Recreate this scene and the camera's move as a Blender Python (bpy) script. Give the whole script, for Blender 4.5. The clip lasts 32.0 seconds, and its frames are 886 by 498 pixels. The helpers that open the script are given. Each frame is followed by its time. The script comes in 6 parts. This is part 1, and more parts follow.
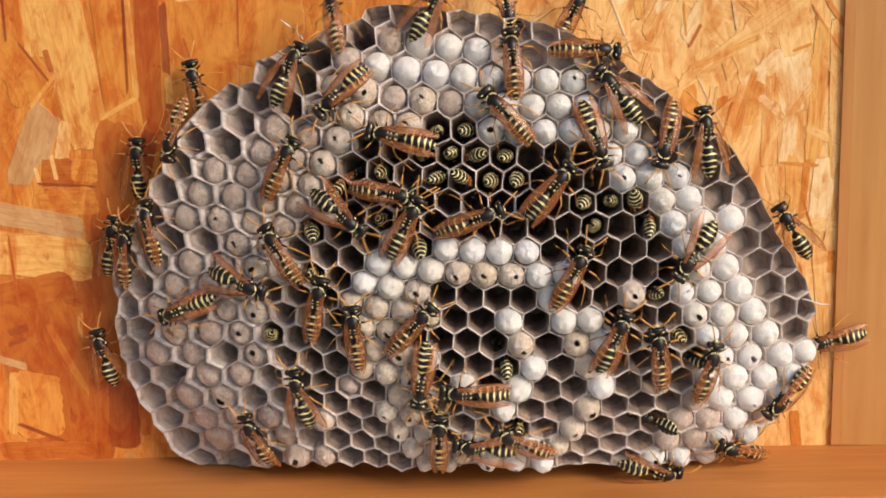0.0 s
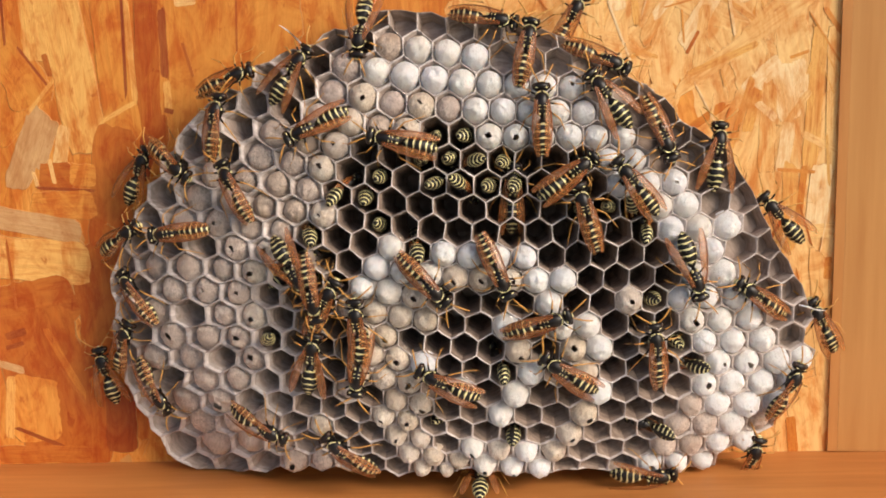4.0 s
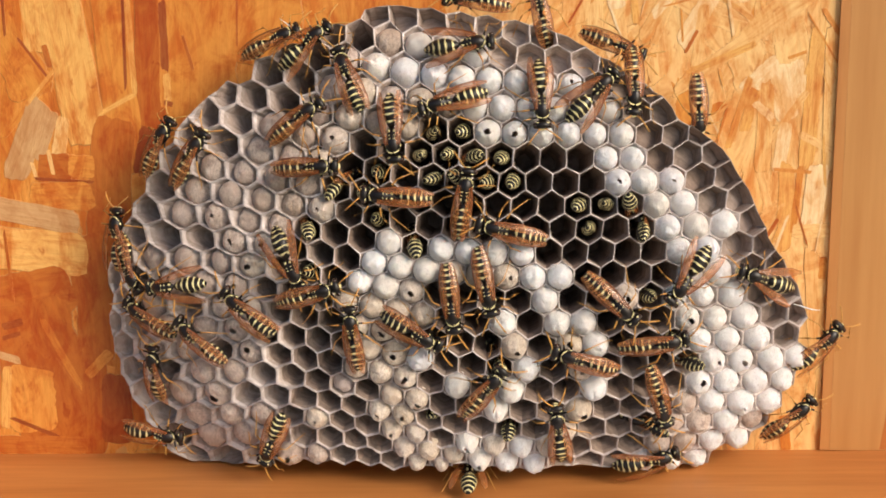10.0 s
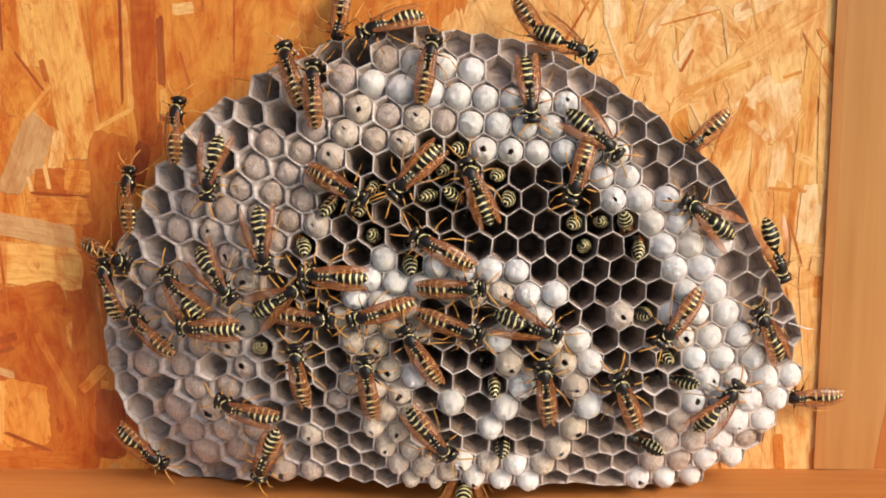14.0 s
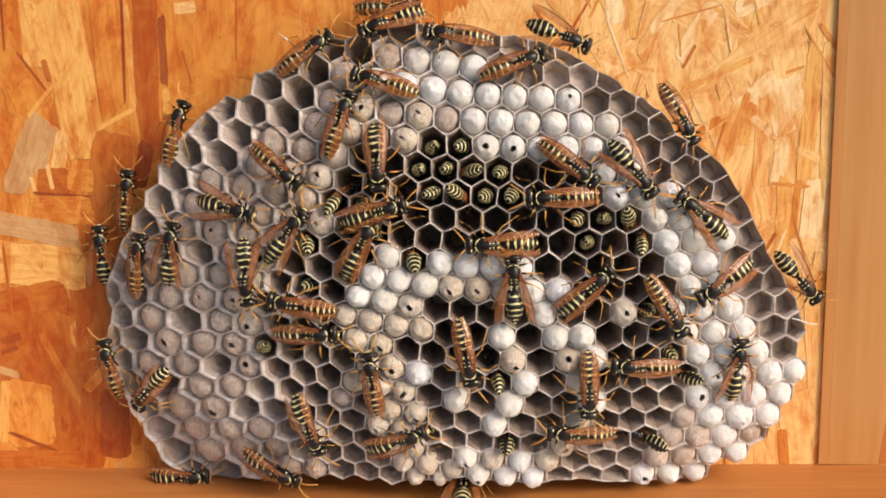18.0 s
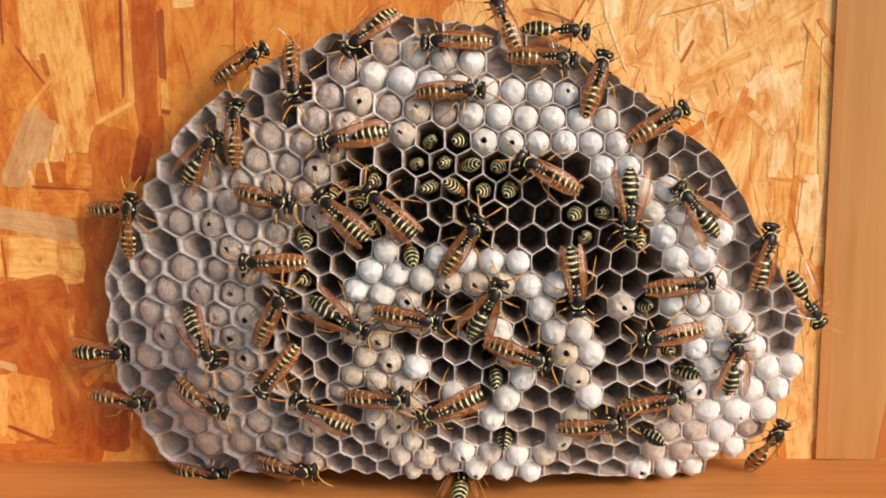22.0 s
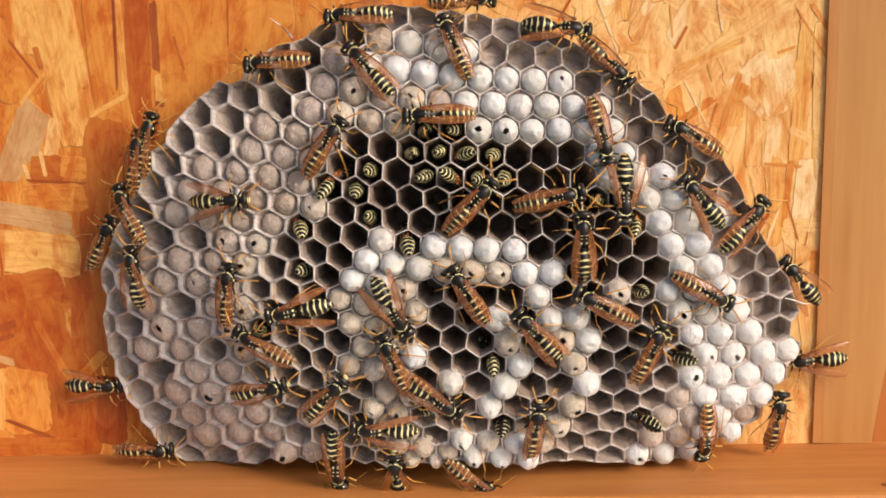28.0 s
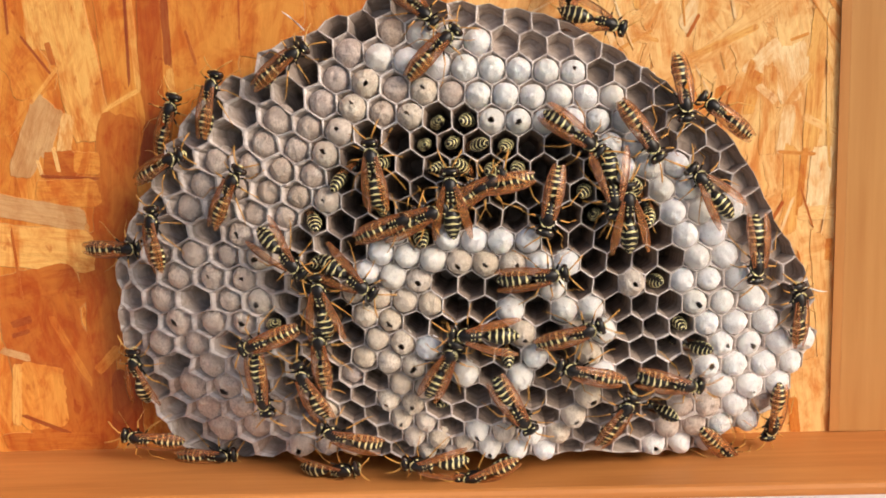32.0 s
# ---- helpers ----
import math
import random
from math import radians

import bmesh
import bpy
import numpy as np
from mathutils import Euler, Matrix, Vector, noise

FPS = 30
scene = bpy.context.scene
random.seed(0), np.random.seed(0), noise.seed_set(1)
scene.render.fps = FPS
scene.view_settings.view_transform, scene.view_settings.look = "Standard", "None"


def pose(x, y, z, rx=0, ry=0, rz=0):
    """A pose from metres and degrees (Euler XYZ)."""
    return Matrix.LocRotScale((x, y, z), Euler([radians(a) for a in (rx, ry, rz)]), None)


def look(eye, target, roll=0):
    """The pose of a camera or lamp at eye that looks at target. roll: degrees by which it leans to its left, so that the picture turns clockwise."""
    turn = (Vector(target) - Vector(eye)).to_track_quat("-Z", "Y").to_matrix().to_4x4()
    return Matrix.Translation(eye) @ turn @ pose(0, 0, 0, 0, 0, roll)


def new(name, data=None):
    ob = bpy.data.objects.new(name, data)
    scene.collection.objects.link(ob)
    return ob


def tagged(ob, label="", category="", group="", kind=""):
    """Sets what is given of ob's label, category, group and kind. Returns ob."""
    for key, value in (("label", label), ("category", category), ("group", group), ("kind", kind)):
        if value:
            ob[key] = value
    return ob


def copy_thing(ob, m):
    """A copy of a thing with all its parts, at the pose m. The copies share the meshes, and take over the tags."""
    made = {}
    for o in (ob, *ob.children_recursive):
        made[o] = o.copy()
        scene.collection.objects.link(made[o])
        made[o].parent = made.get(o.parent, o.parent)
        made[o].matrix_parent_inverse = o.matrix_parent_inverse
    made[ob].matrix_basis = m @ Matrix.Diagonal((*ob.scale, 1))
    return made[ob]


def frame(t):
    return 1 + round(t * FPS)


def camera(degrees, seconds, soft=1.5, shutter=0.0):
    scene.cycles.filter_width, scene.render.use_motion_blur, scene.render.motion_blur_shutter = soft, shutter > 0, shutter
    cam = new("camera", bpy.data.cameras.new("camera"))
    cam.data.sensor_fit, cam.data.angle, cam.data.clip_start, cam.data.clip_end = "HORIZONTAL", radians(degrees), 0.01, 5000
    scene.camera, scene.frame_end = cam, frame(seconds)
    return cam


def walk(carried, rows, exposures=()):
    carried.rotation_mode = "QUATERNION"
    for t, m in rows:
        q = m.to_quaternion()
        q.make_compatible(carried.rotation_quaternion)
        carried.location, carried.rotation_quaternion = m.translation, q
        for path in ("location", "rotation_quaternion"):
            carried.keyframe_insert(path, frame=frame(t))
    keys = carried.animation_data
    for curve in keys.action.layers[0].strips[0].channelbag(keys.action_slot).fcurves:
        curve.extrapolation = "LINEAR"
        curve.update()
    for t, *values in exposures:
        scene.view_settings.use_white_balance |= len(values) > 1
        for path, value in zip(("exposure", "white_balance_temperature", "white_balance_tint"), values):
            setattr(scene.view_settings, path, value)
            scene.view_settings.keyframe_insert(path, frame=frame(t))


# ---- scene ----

# ---- camera and its path ----
# seconds, place in metres, yaw, pitch, roll in degrees
PATH = (
    (0, 0.02157, -0.28999, 0.11596, 4.97, -12.51, 3.16),
    (0.5, 0.02158, -0.29026, 0.11601, 4.76, -12.38, 2.87),
    (1, 0.02155, -0.29025, 0.11607, 4.71, -12.41, 2.96),
    (1.5, 0.02167, -0.29028, 0.11593, 4.66, -12.16, 2.85),
    (2, 0.02161, -0.29021, 0.11584, 4.52, -12.30, 3.09),
    (2.5, 0.02170, -0.29050, 0.11569, 4.28, -12.02, 3.02),
    (3, 0.02166, -0.29054, 0.11577, 4.48, -12.03, 3.37),
    (3.5, 0.02157, -0.29050, 0.11576, 4.68, -12.23, 3.10),
    (5.5, 0.02116, -0.29050, 0.11613, 5.12, -12.23, 2.82),
    (6, 0.02106, -0.29073, 0.11605, 5.26, -12.54, 2.63),
    (6.5, 0.02089, -0.29061, 0.11588, 5.26, -12.50, 2.61),
    (7, 0.02075, -0.29082, 0.11590, 5.06, -11.92, 2.57),
    (7.5, 0.02080, -0.29170, 0.11603, 4.77, -11.35, 2.14),
    (8, 0.02073, -0.29162, 0.11584, 4.72, -11.47, 2.35),
    (8.5, 0.02075, -0.29188, 0.11579, 4.65, -11.80, 2.29),
    (9, 0.02080, -0.29204, 0.11580, 4.62, -12.14, 2.03),
    (9.5, 0.02076, -0.29196, 0.11576, 4.67, -12.38, 2.28),
    (10, 0.02041, -0.29170, 0.11596, 4.68, -12.42, 2.21),
    (10.5, 0.02041, -0.29150, 0.11603, 4.76, -12.28, 2.32),
    (11, 0.02032, -0.29134, 0.11600, 4.96, -12.01, 2.20),
    (11.5, 0.02029, -0.29166, 0.11613, 4.98, -11.77, 2.07),
    (12, 0.02057, -0.29157, 0.11608, 4.89, -11.61, 2.32),
    (12.5, 0.02036, -0.29190, 0.11634, 4.79, -11.48, 2.09),
    (13, 0.02038, -0.29179, 0.11596, 4.64, -11.70, 2.17),
    (13.5, 0.02034, -0.29178, 0.11606, 4.61, -11.78, 2.13),
    (14, 0.02041, -0.29194, 0.11609, 4.54, -11.67, 1.82),
    (14.5, 0.02009, -0.29157, 0.11618, 4.62, -11.41, 1.64),
    (16.5, 0.02018, -0.29188, 0.11584, 4.39, -11.68, 2.01),
    (17, 0.02022, -0.29200, 0.11600, 4.49, -11.61, 1.98),
    (17.5, 0.02029, -0.29214, 0.11589, 4.54, -11.63, 2.05),
    (18, 0.02024, -0.29206, 0.11597, 4.58, -11.76, 2.19),
    (18.5, 0.02027, -0.29219, 0.11602, 4.55, -11.75, 2.12),
    (19, 0.02028, -0.29224, 0.11593, 4.57, -11.64, 2.02),
    (19.5, 0.02014, -0.29204, 0.11594, 4.57, -11.78, 2.40),
    (20, 0.02026, -0.29224, 0.11604, 4.50, -11.96, 2.29),
    (20.5, 0.02029, -0.29216, 0.11613, 4.52, -11.93, 2.13),
    (21, 0.02042, -0.29208, 0.11599, 4.64, -11.86, 2.14),
    (21.5, 0.02049, -0.29212, 0.11588, 4.64, -11.93, 2.23),
    (22, 0.02072, -0.29232, 0.11577, 4.60, -11.97, 2.10),
    (22.5, 0.02075, -0.29250, 0.11581, 4.46, -12.12, 2.18),
    (23, 0.02085, -0.29242, 0.11565, 4.29, -12.25, 2.47),
    (23.5, 0.02099, -0.29263, 0.11558, 4.12, -12.14, 2.16),
    (24, 0.02099, -0.29286, 0.11548, 4.11, -12.26, 2.35),
    (24.5, 0.02106, -0.29280, 0.11555, 4.08, -12.04, 1.98),
    (25, 0.02087, -0.29251, 0.11534, 4.28, -12.34, 2.09),
    (25.5, 0.02086, -0.29264, 0.11544, 4.36, -12.34, 2.14),
    (27.5, 0.02076, -0.29280, 0.11517, 4.31, -12.50, 2.80),
    (28, 0.02064, -0.29269, 0.11525, 4.26, -12.37, 2.69),
    (28.5, 0.02077, -0.29281, 0.11531, 4.29, -12.42, 2.76),
    (29, 0.02055, -0.29275, 0.11544, 4.34, -12.37, 2.75),
    (29.5, 0.02047, -0.29291, 0.11549, 4.18, -12.68, 3.14),
    (30, 0.02046, -0.29304, 0.11553, 4.23, -12.86, 3.21),
    (30.5, 0.02041, -0.29300, 0.11552, 4.05, -12.91, 3.13),
    (31, 0.02024, -0.29273, 0.11546, 4.43, -12.96, 3.37),
    (31.5, 0.02019, -0.29273, 0.11546, 4.62, -12.86, 3.45),
    (32, 0.02009, -0.29243, 0.11541, 4.64, -12.78, 3.39),
)
cam = camera(39.0, 32.0, soft=1.8, shutter=0.4)
walk(cam, [(t, pose(x, y, z, 90 + pitch, roll, yaw)) for t, x, y, z, yaw, pitch, roll in PATH],
     exposures=((0, -0.06), (6, -0.06), (8, -0.02), (11, 0.02), (32, 0.02)))

# ---- light ----
world = bpy.data.worlds.new("world")
scene.world = world
world.use_nodes = True
wn = world.node_tree.nodes
sky = wn.new("ShaderNodeTexSky")
sky.sky_type = "NISHITA"
sky.sun_disc = False
sky.sun_elevation = radians(31)
sky.sun_rotation = radians(125)
sky.dust_density = 3.0
world.node_tree.links.new(sky.outputs[0], wn["Background"].inputs[0])
wn["Background"].inputs[1].default_value = 0.14
sun = new("sun", bpy.data.lights.new("sun", "SUN"))
sun.data.energy = 2.75
sun.data.angle = radians(25)
sun.data.color = (1.0, 0.862, 0.72)
sun.matrix_world = look((0.67, -0.47, 0.50), (0, 0, 0.05))


# ---- materials ----
def mat(name):
    m = bpy.data.materials.new(name)
    m.use_nodes = True
    nt = m.node_tree
    return m, nt.nodes, nt.links, nt.nodes["Principled BSDF"]


def mapping(n, l, scale, source="Object", rot=(0, 0, 0)):
    tc = n.new("ShaderNodeTexCoord")
    mp = n.new("ShaderNodeMapping")
    mp.inputs["Scale"].default_value = scale
    mp.inputs["Rotation"].default_value = rot
    l.new(tc.outputs[source], mp.inputs[0])
    return mp.outputs[0]


def noise_tex(n, l, vec, scale, detail=4.0, rough=0.6, distort=0.0):
    t = n.new("ShaderNodeTexNoise")
    t.inputs["Scale"].default_value = scale
    t.inputs["Detail"].default_value = detail
    t.inputs["Roughness"].default_value = rough
    t.inputs["Distortion"].default_value = distort
    if vec is not None:
        l.new(vec, t.inputs["Vector"])
    return t.outputs["Fac"]


def ramp(n, l, fac, stops):
    r = n.new("ShaderNodeValToRGB")
    e = r.color_ramp.elements
    while len(e) < len(stops):
        e.new(0.5)
    for k, (p, c) in enumerate(stops):
        e[k].position = p
        e[k].color = (*c, 1)
    l.new(fac, r.inputs[0])
    return r.outputs[0]


def mix(n, l, fac, a, b, mode="MIX"):
    m = n.new("ShaderNodeMix")
    m.data_type = "RGBA"
    m.blend_type = mode
    for sock, v in ((m.inputs[0], fac), (m.inputs[6], a), (m.inputs[7], b)):
        if isinstance(v, (int, float)):
            sock.default_value = v
        elif isinstance(v, tuple):
            sock.default_value = (*v, 1)
        else:
            l.new(v, sock)
    return m.outputs[2]


def bump(n, l, fac, bsdf, strength, dist):
    b = n.new("ShaderNodeBump")
    b.inputs["Strength"].default_value = strength
    b.inputs["Distance"].default_value = dist
    l.new(fac, b.inputs["Height"])
    l.new(b.outputs[0], bsdf.inputs["Normal"])


def paper(name, light, mid, dark):
    """Grey wasp paper: chewed fibres in fine bands, blotches of darker pulp."""
    m, n, l, p = mat(name)
    vec = mapping(n, l, (1, 1, 1))
    big = noise_tex(n, l, vec, 90, 3, 0.6)
    fine = noise_tex(n, l, vec, 900, 6, 0.7, 0.6)
    band = noise_tex(n, l, mapping(n, l, (0.14, 1.0, 0.14)), 1000, 4, 0.65, 0.35)
    a = ramp(n, l, big, [(0.3, dark), (0.55, mid), (0.75, light)])
    b = ramp(n, l, fine, [(0.3, dark), (0.7, light)])
    c = mix(n, l, 0.45, a, b)
    c = mix(n, l, 0.45, c, ramp(n, l, band, [(0.38, dark), (0.62, light)]))
    l.new(c, p.inputs["Base Color"])
    p.inputs["Roughness"].default_value = 0.85
    p.inputs["Specular IOR Level"].default_value = 0.25
    bump(n, l, mix(n, l, 0.5, fine, band), p, 0.8, 0.0006)
    return m


def silk(name, light, dark):
    """Spun silk of a cell's cap: matted white fibres with a faint sheen."""
    m, n, l, p = mat(name)
    vec = mapping(n, l, (1, 1, 1))
    fine = noise_tex(n, l, vec, 1300, 6, 0.75, 1.2)
    big = noise_tex(n, l, vec, 160, 3, 0.6)
    info = n.new("ShaderNodeObjectInfo")
    hair = noise_tex(n, l, mapping(n, l, (1.0, 0.22, 0.35), rot=(0.3, 0.2, 0.6)), 1500, 4, 0.7, 2.5)
    a = ramp(n, l, mix(n, l, 0.5, fine, hair), [(0.40, tuple(v * 0.80 for v in dark)), (0.46, dark), (0.53, light)])
    a = mix(n, l, ramp(n, l, big, [(0.42, (0, 0, 0)), (0.68, (0.75, 0.75, 0.75))]), a, dark)
    tone = ramp(n, l, info.outputs["Random"], [(0.0, (0.90, 0.86, 0.79)), (0.3, (0.98, 0.96, 0.92)), (0.7, (1, 1, 1)), (1.0, (0.96, 0.96, 1.0))])
    l.new(mix(n, l, 1.0, a, tone, "MULTIPLY"), p.inputs["Base Color"])
    p.inputs["Roughness"].default_value = 0.42
    p.inputs["Specular IOR Level"].default_value = 0.55
    p.inputs["Coat Weight"].default_value = 0.25
    p.inputs["Coat Roughness"].default_value = 0.3
    p.inputs["Subsurface Weight"].default_value = 0.4
    p.inputs["Subsurface Radius"].default_value = (0.0016, 0.0014, 0.0012)
    bump(n, l, mix(n, l, 0.5, fine, hair), p, 1.0, 0.0009)
    return m


def strand_mat(name, tints, common, deep=(0.80, 0.50, 0.29)):
    """Softwood flake: long grain that comes and goes, one tint a flake, resin blotches over all of the board."""
    m, n, l, p = mat(name)
    grain = noise_tex(n, l, mapping(n, l, (14, 330, 330)), 3.0, 7, 0.72, 0.9)
    info = n.new("ShaderNodeObjectInfo")
    tint = ramp(n, l, info.outputs["Random"], tints)
    lined = mix(n, l, 1.0, tint, ramp(n, l, grain, [(0.28, (0.66, 0.46, 0.32)), (0.44, (0.90, 0.83, 0.75)), (0.56, (1.0, 0.99, 0.97)), (0.72, (1.10, 1.14, 1.18))]), "MULTIPLY")
    fade = noise_tex(n, l, mapping(n, l, (30, 70, 70)), 1.5, 3, 0.6)
    c = mix(n, l, ramp(n, l, fade, [(0.38, (0.25, 0.25, 0.25)), (0.62, (1, 1, 1))]), tint, lined)
    place = n.new("ShaderNodeMapping")
    place.inputs["Scale"].default_value = (1, 1, 0.5)
    l.new(n.new("ShaderNodeNewGeometry").outputs["Position"], place.inputs[0])
    resin = noise_tex(n, l, place.outputs[0], 60, 5, 0.6, 1.0)
    c = mix(n, l, ramp(n, l, resin, [(0.36, (0.05, 0.05, 0.05)), (0.62, (0.8, 0.8, 0.8))]), c, mix(n, l, 0.5, c, mix(n, l, grain, tuple(v * 0.85 for v in common), common)))
    blotch = noise_tex(n, l, place.outputs[0], 130, 6, 0.68, 1.2)
    c = mix(n, l, ramp(n, l, blotch, [(0.46, (0, 0, 0)), (0.62, (0.9, 0.9, 0.9))]), c, mix(n, l, 1.0, c, deep, "MULTIPLY"))
    c = mix(n, l, ramp(n, l, blotch, [(0.30, (0.6, 0.6, 0.6)), (0.44, (0, 0, 0))]), c, mix(n, l, 1.0, c, (1.10, 1.20, 1.25), "MULTIPLY"))
    speck = noise_tex(n, l, place.outputs[0], 420, 3, 0.6, 0.6)
    c = mix(n, l, ramp(n, l, speck, [(0.64, (0, 0, 0)), (0.72, (0.7, 0.7, 0.7))]), c, mix(n, l, 1.0, c, (0.72, 0.42, 0.25), "MULTIPLY"))
    streak = noise_tex(n, l, mapping(n, l, (9, 62, 62), rot=(0, 0, 0.06)), 3.0, 5, 0.66, 1.4)
    c = mix(n, l, ramp(n, l, streak, [(0.36, (0.8, 0.8, 0.8)), (0.50, (0, 0, 0))]), c, mix(n, l, 1.0, c, deep, "MULTIPLY"))
    l.new(c, p.inputs["Base Color"])
    p.inputs["Roughness"].default_value = 0.5
    p.inputs["Specular IOR Level"].default_value = 0.4
    bump(n, l, mix(n, l, 0.5, grain, streak), p, 0.5, 0.0006)
    return m


def timber(name, light, mid, dark, scale):
    """Planed softwood with straight grain along the board."""
    m, n, l, p = mat(name)
    g = noise_tex(n, l, mapping(n, l, scale), 3.0, 5, 0.6, 0.5)
    fine = noise_tex(n, l, mapping(n, l, tuple(s * 6 for s in scale)), 2.0, 4, 0.6)
    big = noise_tex(n, l, mapping(n, l, (1, 1, 1)), 28, 2, 0.5)
    a = ramp(n, l, g, [(0.25, dark), (0.5, mid), (0.75, light)])
    a = mix(n, l, 0.25, a, ramp(n, l, fine, [(0.3, dark), (0.7, light)]))
    a = mix(n, l, ramp(n, l, big, [(0.45, (0, 0, 0)), (0.8, (0.4, 0.4, 0.4))]), a, mid)
    l.new(a, p.inputs["Base Color"])
    p.inputs["Roughness"].default_value = 0.48
    bump(n, l, fine, p, 0.15, 0.0003)
    return m


def chitin(name, colour, rough=0.35, spec=0.5):
    m, n, l, p = mat(name)
    f = noise_tex(n, l, mapping(n, l, (1, 1, 1)), 2500, 3, 0.6)
    dim = tuple(v * 0.72 for v in colour)
    l.new(ramp(n, l, f, [(0.35, dim), (0.65, colour)]), p.inputs["Base Color"])
    p.inputs["Roughness"].default_value = rough
    p.inputs["Specular IOR Level"].default_value = spec
    bump(n, l, f, p, 0.15, 0.0001)
    return m


def wing_mat():
    """Smoky amber membrane with darker veins, folded lengthwise."""
    m, n, l, p = mat("wing membrane")
    v = noise_tex(n, l, mapping(n, l, (420, 900, 900)), 1.0, 4, 0.65, 0.8)
    l.new(ramp(n, l, v, [(0.34, (0.20, 0.055, 0.018)), (0.50, (0.50, 0.17, 0.045)), (0.68, (0.76, 0.36, 0.12))]), p.inputs["Base Color"])
    p.inputs["Roughness"].default_value = 0.24
    p.inputs["Specular IOR Level"].default_value = 0.8
    p.inputs["Alpha"].default_value = 0.36
    p.inputs["Transmission Weight"].default_value = 0.15
    bump(n, l, v, p, 0.3, 0.0001)
    return m


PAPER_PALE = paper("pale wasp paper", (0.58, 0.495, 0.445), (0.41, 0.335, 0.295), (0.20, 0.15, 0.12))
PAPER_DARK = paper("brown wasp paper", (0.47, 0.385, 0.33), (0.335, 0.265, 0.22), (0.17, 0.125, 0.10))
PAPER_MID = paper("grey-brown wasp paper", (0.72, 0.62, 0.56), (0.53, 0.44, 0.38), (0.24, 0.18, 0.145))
PAPER_OLD_DIM = paper("brood-stained and dimmed wasp paper", (0.45, 0.345, 0.285), (0.30, 0.225, 0.18), (0.155, 0.11, 0.085))
PAPER_EDGE = paper("lighter edge wasp paper", (0.55, 0.445, 0.385), (0.385, 0.305, 0.26), (0.20, 0.15, 0.125))
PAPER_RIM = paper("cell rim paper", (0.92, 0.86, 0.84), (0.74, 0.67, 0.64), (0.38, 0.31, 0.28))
FLOOR_DARK = paper("shade-dark cell floor", (0.30, 0.225, 0.19), (0.20, 0.15, 0.125), (0.10, 0.075, 0.06))
SILK_WHITE = silk("white cap silk", (0.985, 0.98, 0.99), (0.88, 0.86, 0.86))
SILK_BEIGE = silk("beige cap silk", (0.84, 0.745, 0.64), (0.64, 0.53, 0.43))
SILK_GREY = silk("grey recessed cap silk", (0.74, 0.625, 0.55), (0.52, 0.41, 0.345))
STRAND_L = strand_mat("amber flake", [(0, (0.66, 0.23, 0.032)), (0.45, (0.75, 0.30, 0.05)), (1, (0.84, 0.39, 0.08))], (0.75, 0.29, 0.05))
STRAND_D = strand_mat("dark red and shade-toned flake", [(0, (0.34, 0.07, 0.012)), (1, (0.44, 0.11, 0.018))], (0.44, 0.12, 0.022))
STRAND_O = strand_mat("burnt orange and shade-toned flake", [(0, (0.54, 0.145, 0.019)), (1, (0.60, 0.19, 0.028))], (0.58, 0.17, 0.026))
STRAND_R = strand_mat("honey flake", [(0, (0.90, 0.54, 0.19)), (1, (0.94, 0.62, 0.26))], (0.93, 0.60, 0.25), (0.82, 0.52, 0.28))
STRAND_P = strand_mat("pale flake", [(0, (0.94, 0.68, 0.36)), (1, (0.96, 0.76, 0.46))], (0.95, 0.70, 0.38), (0.88, 0.63, 0.40))
FLAKE_EDGE = chitin("flake edge", (0.60, 0.25, 0.065), 0.7)
STRAND_G = strand_mat("weathered flake", [(0, (0.66, 0.38, 0.17)), (1, (0.72, 0.44, 0.20))], (0.66, 0.36, 0.14), (0.86, 0.72, 0.6))
STRAND_B = strand_mat("straw flake", [(0, (0.86, 0.46, 0.12)), (1, (0.90, 0.52, 0.16))], (0.86, 0.44, 0.11))
BOARD = timber("flake board", (0.74, 0.40, 0.13), (0.66, 0.31, 0.085), (0.52, 0.20, 0.045), (70, 70, 6))
TIMBER_UP = timber("upright pine", (0.61, 0.315, 0.102), (0.52, 0.243, 0.07), (0.41, 0.165, 0.04), (32, 32, 2.2))
TIMBER_LONG = timber("sill pine", (0.64, 0.275, 0.08), (0.54, 0.21, 0.054), (0.42, 0.142, 0.03), (4, 60, 60))
TIMBER_EDGE = timber("pine toned for a turned edge", (0.60, 0.28, 0.085), (0.52, 0.22, 0.06), (0.41, 0.155, 0.037), (80, 80, 5))
HEARTWOOD = timber("red heartwood pine", (0.52, 0.18, 0.038), (0.45, 0.135, 0.026), (0.36, 0.095, 0.017), (32, 32, 2.2))
KNOT = chitin("pine knot", (0.36, 0.13, 0.035), 0.5)
WHITE_SILL = timber("white painted board", (0.84, 0.82, 0.84), (0.80, 0.78, 0.80), (0.75, 0.73, 0.76), (10, 30, 30))
BLACK = chitin("black chitin", (0.012, 0.009, 0.008), 0.34, 0.35)
YELLOW = chitin("yellow chitin", (0.92, 0.82, 0.40), 0.42)
ORANGE = chitin("orange leg chitin", (0.68, 0.34, 0.075), 0.42)
RIM_DIM = paper("plastered and dimmed cell rim paper", (0.80, 0.73, 0.70), (0.62, 0.545, 0.51), (0.30, 0.235, 0.205))
EYE = chitin("dark eye", (0.045, 0.022, 0.014), 0.2)
VEIN = chitin("wing vein", (0.26, 0.085, 0.025), 0.4)
WING = wing_mat()


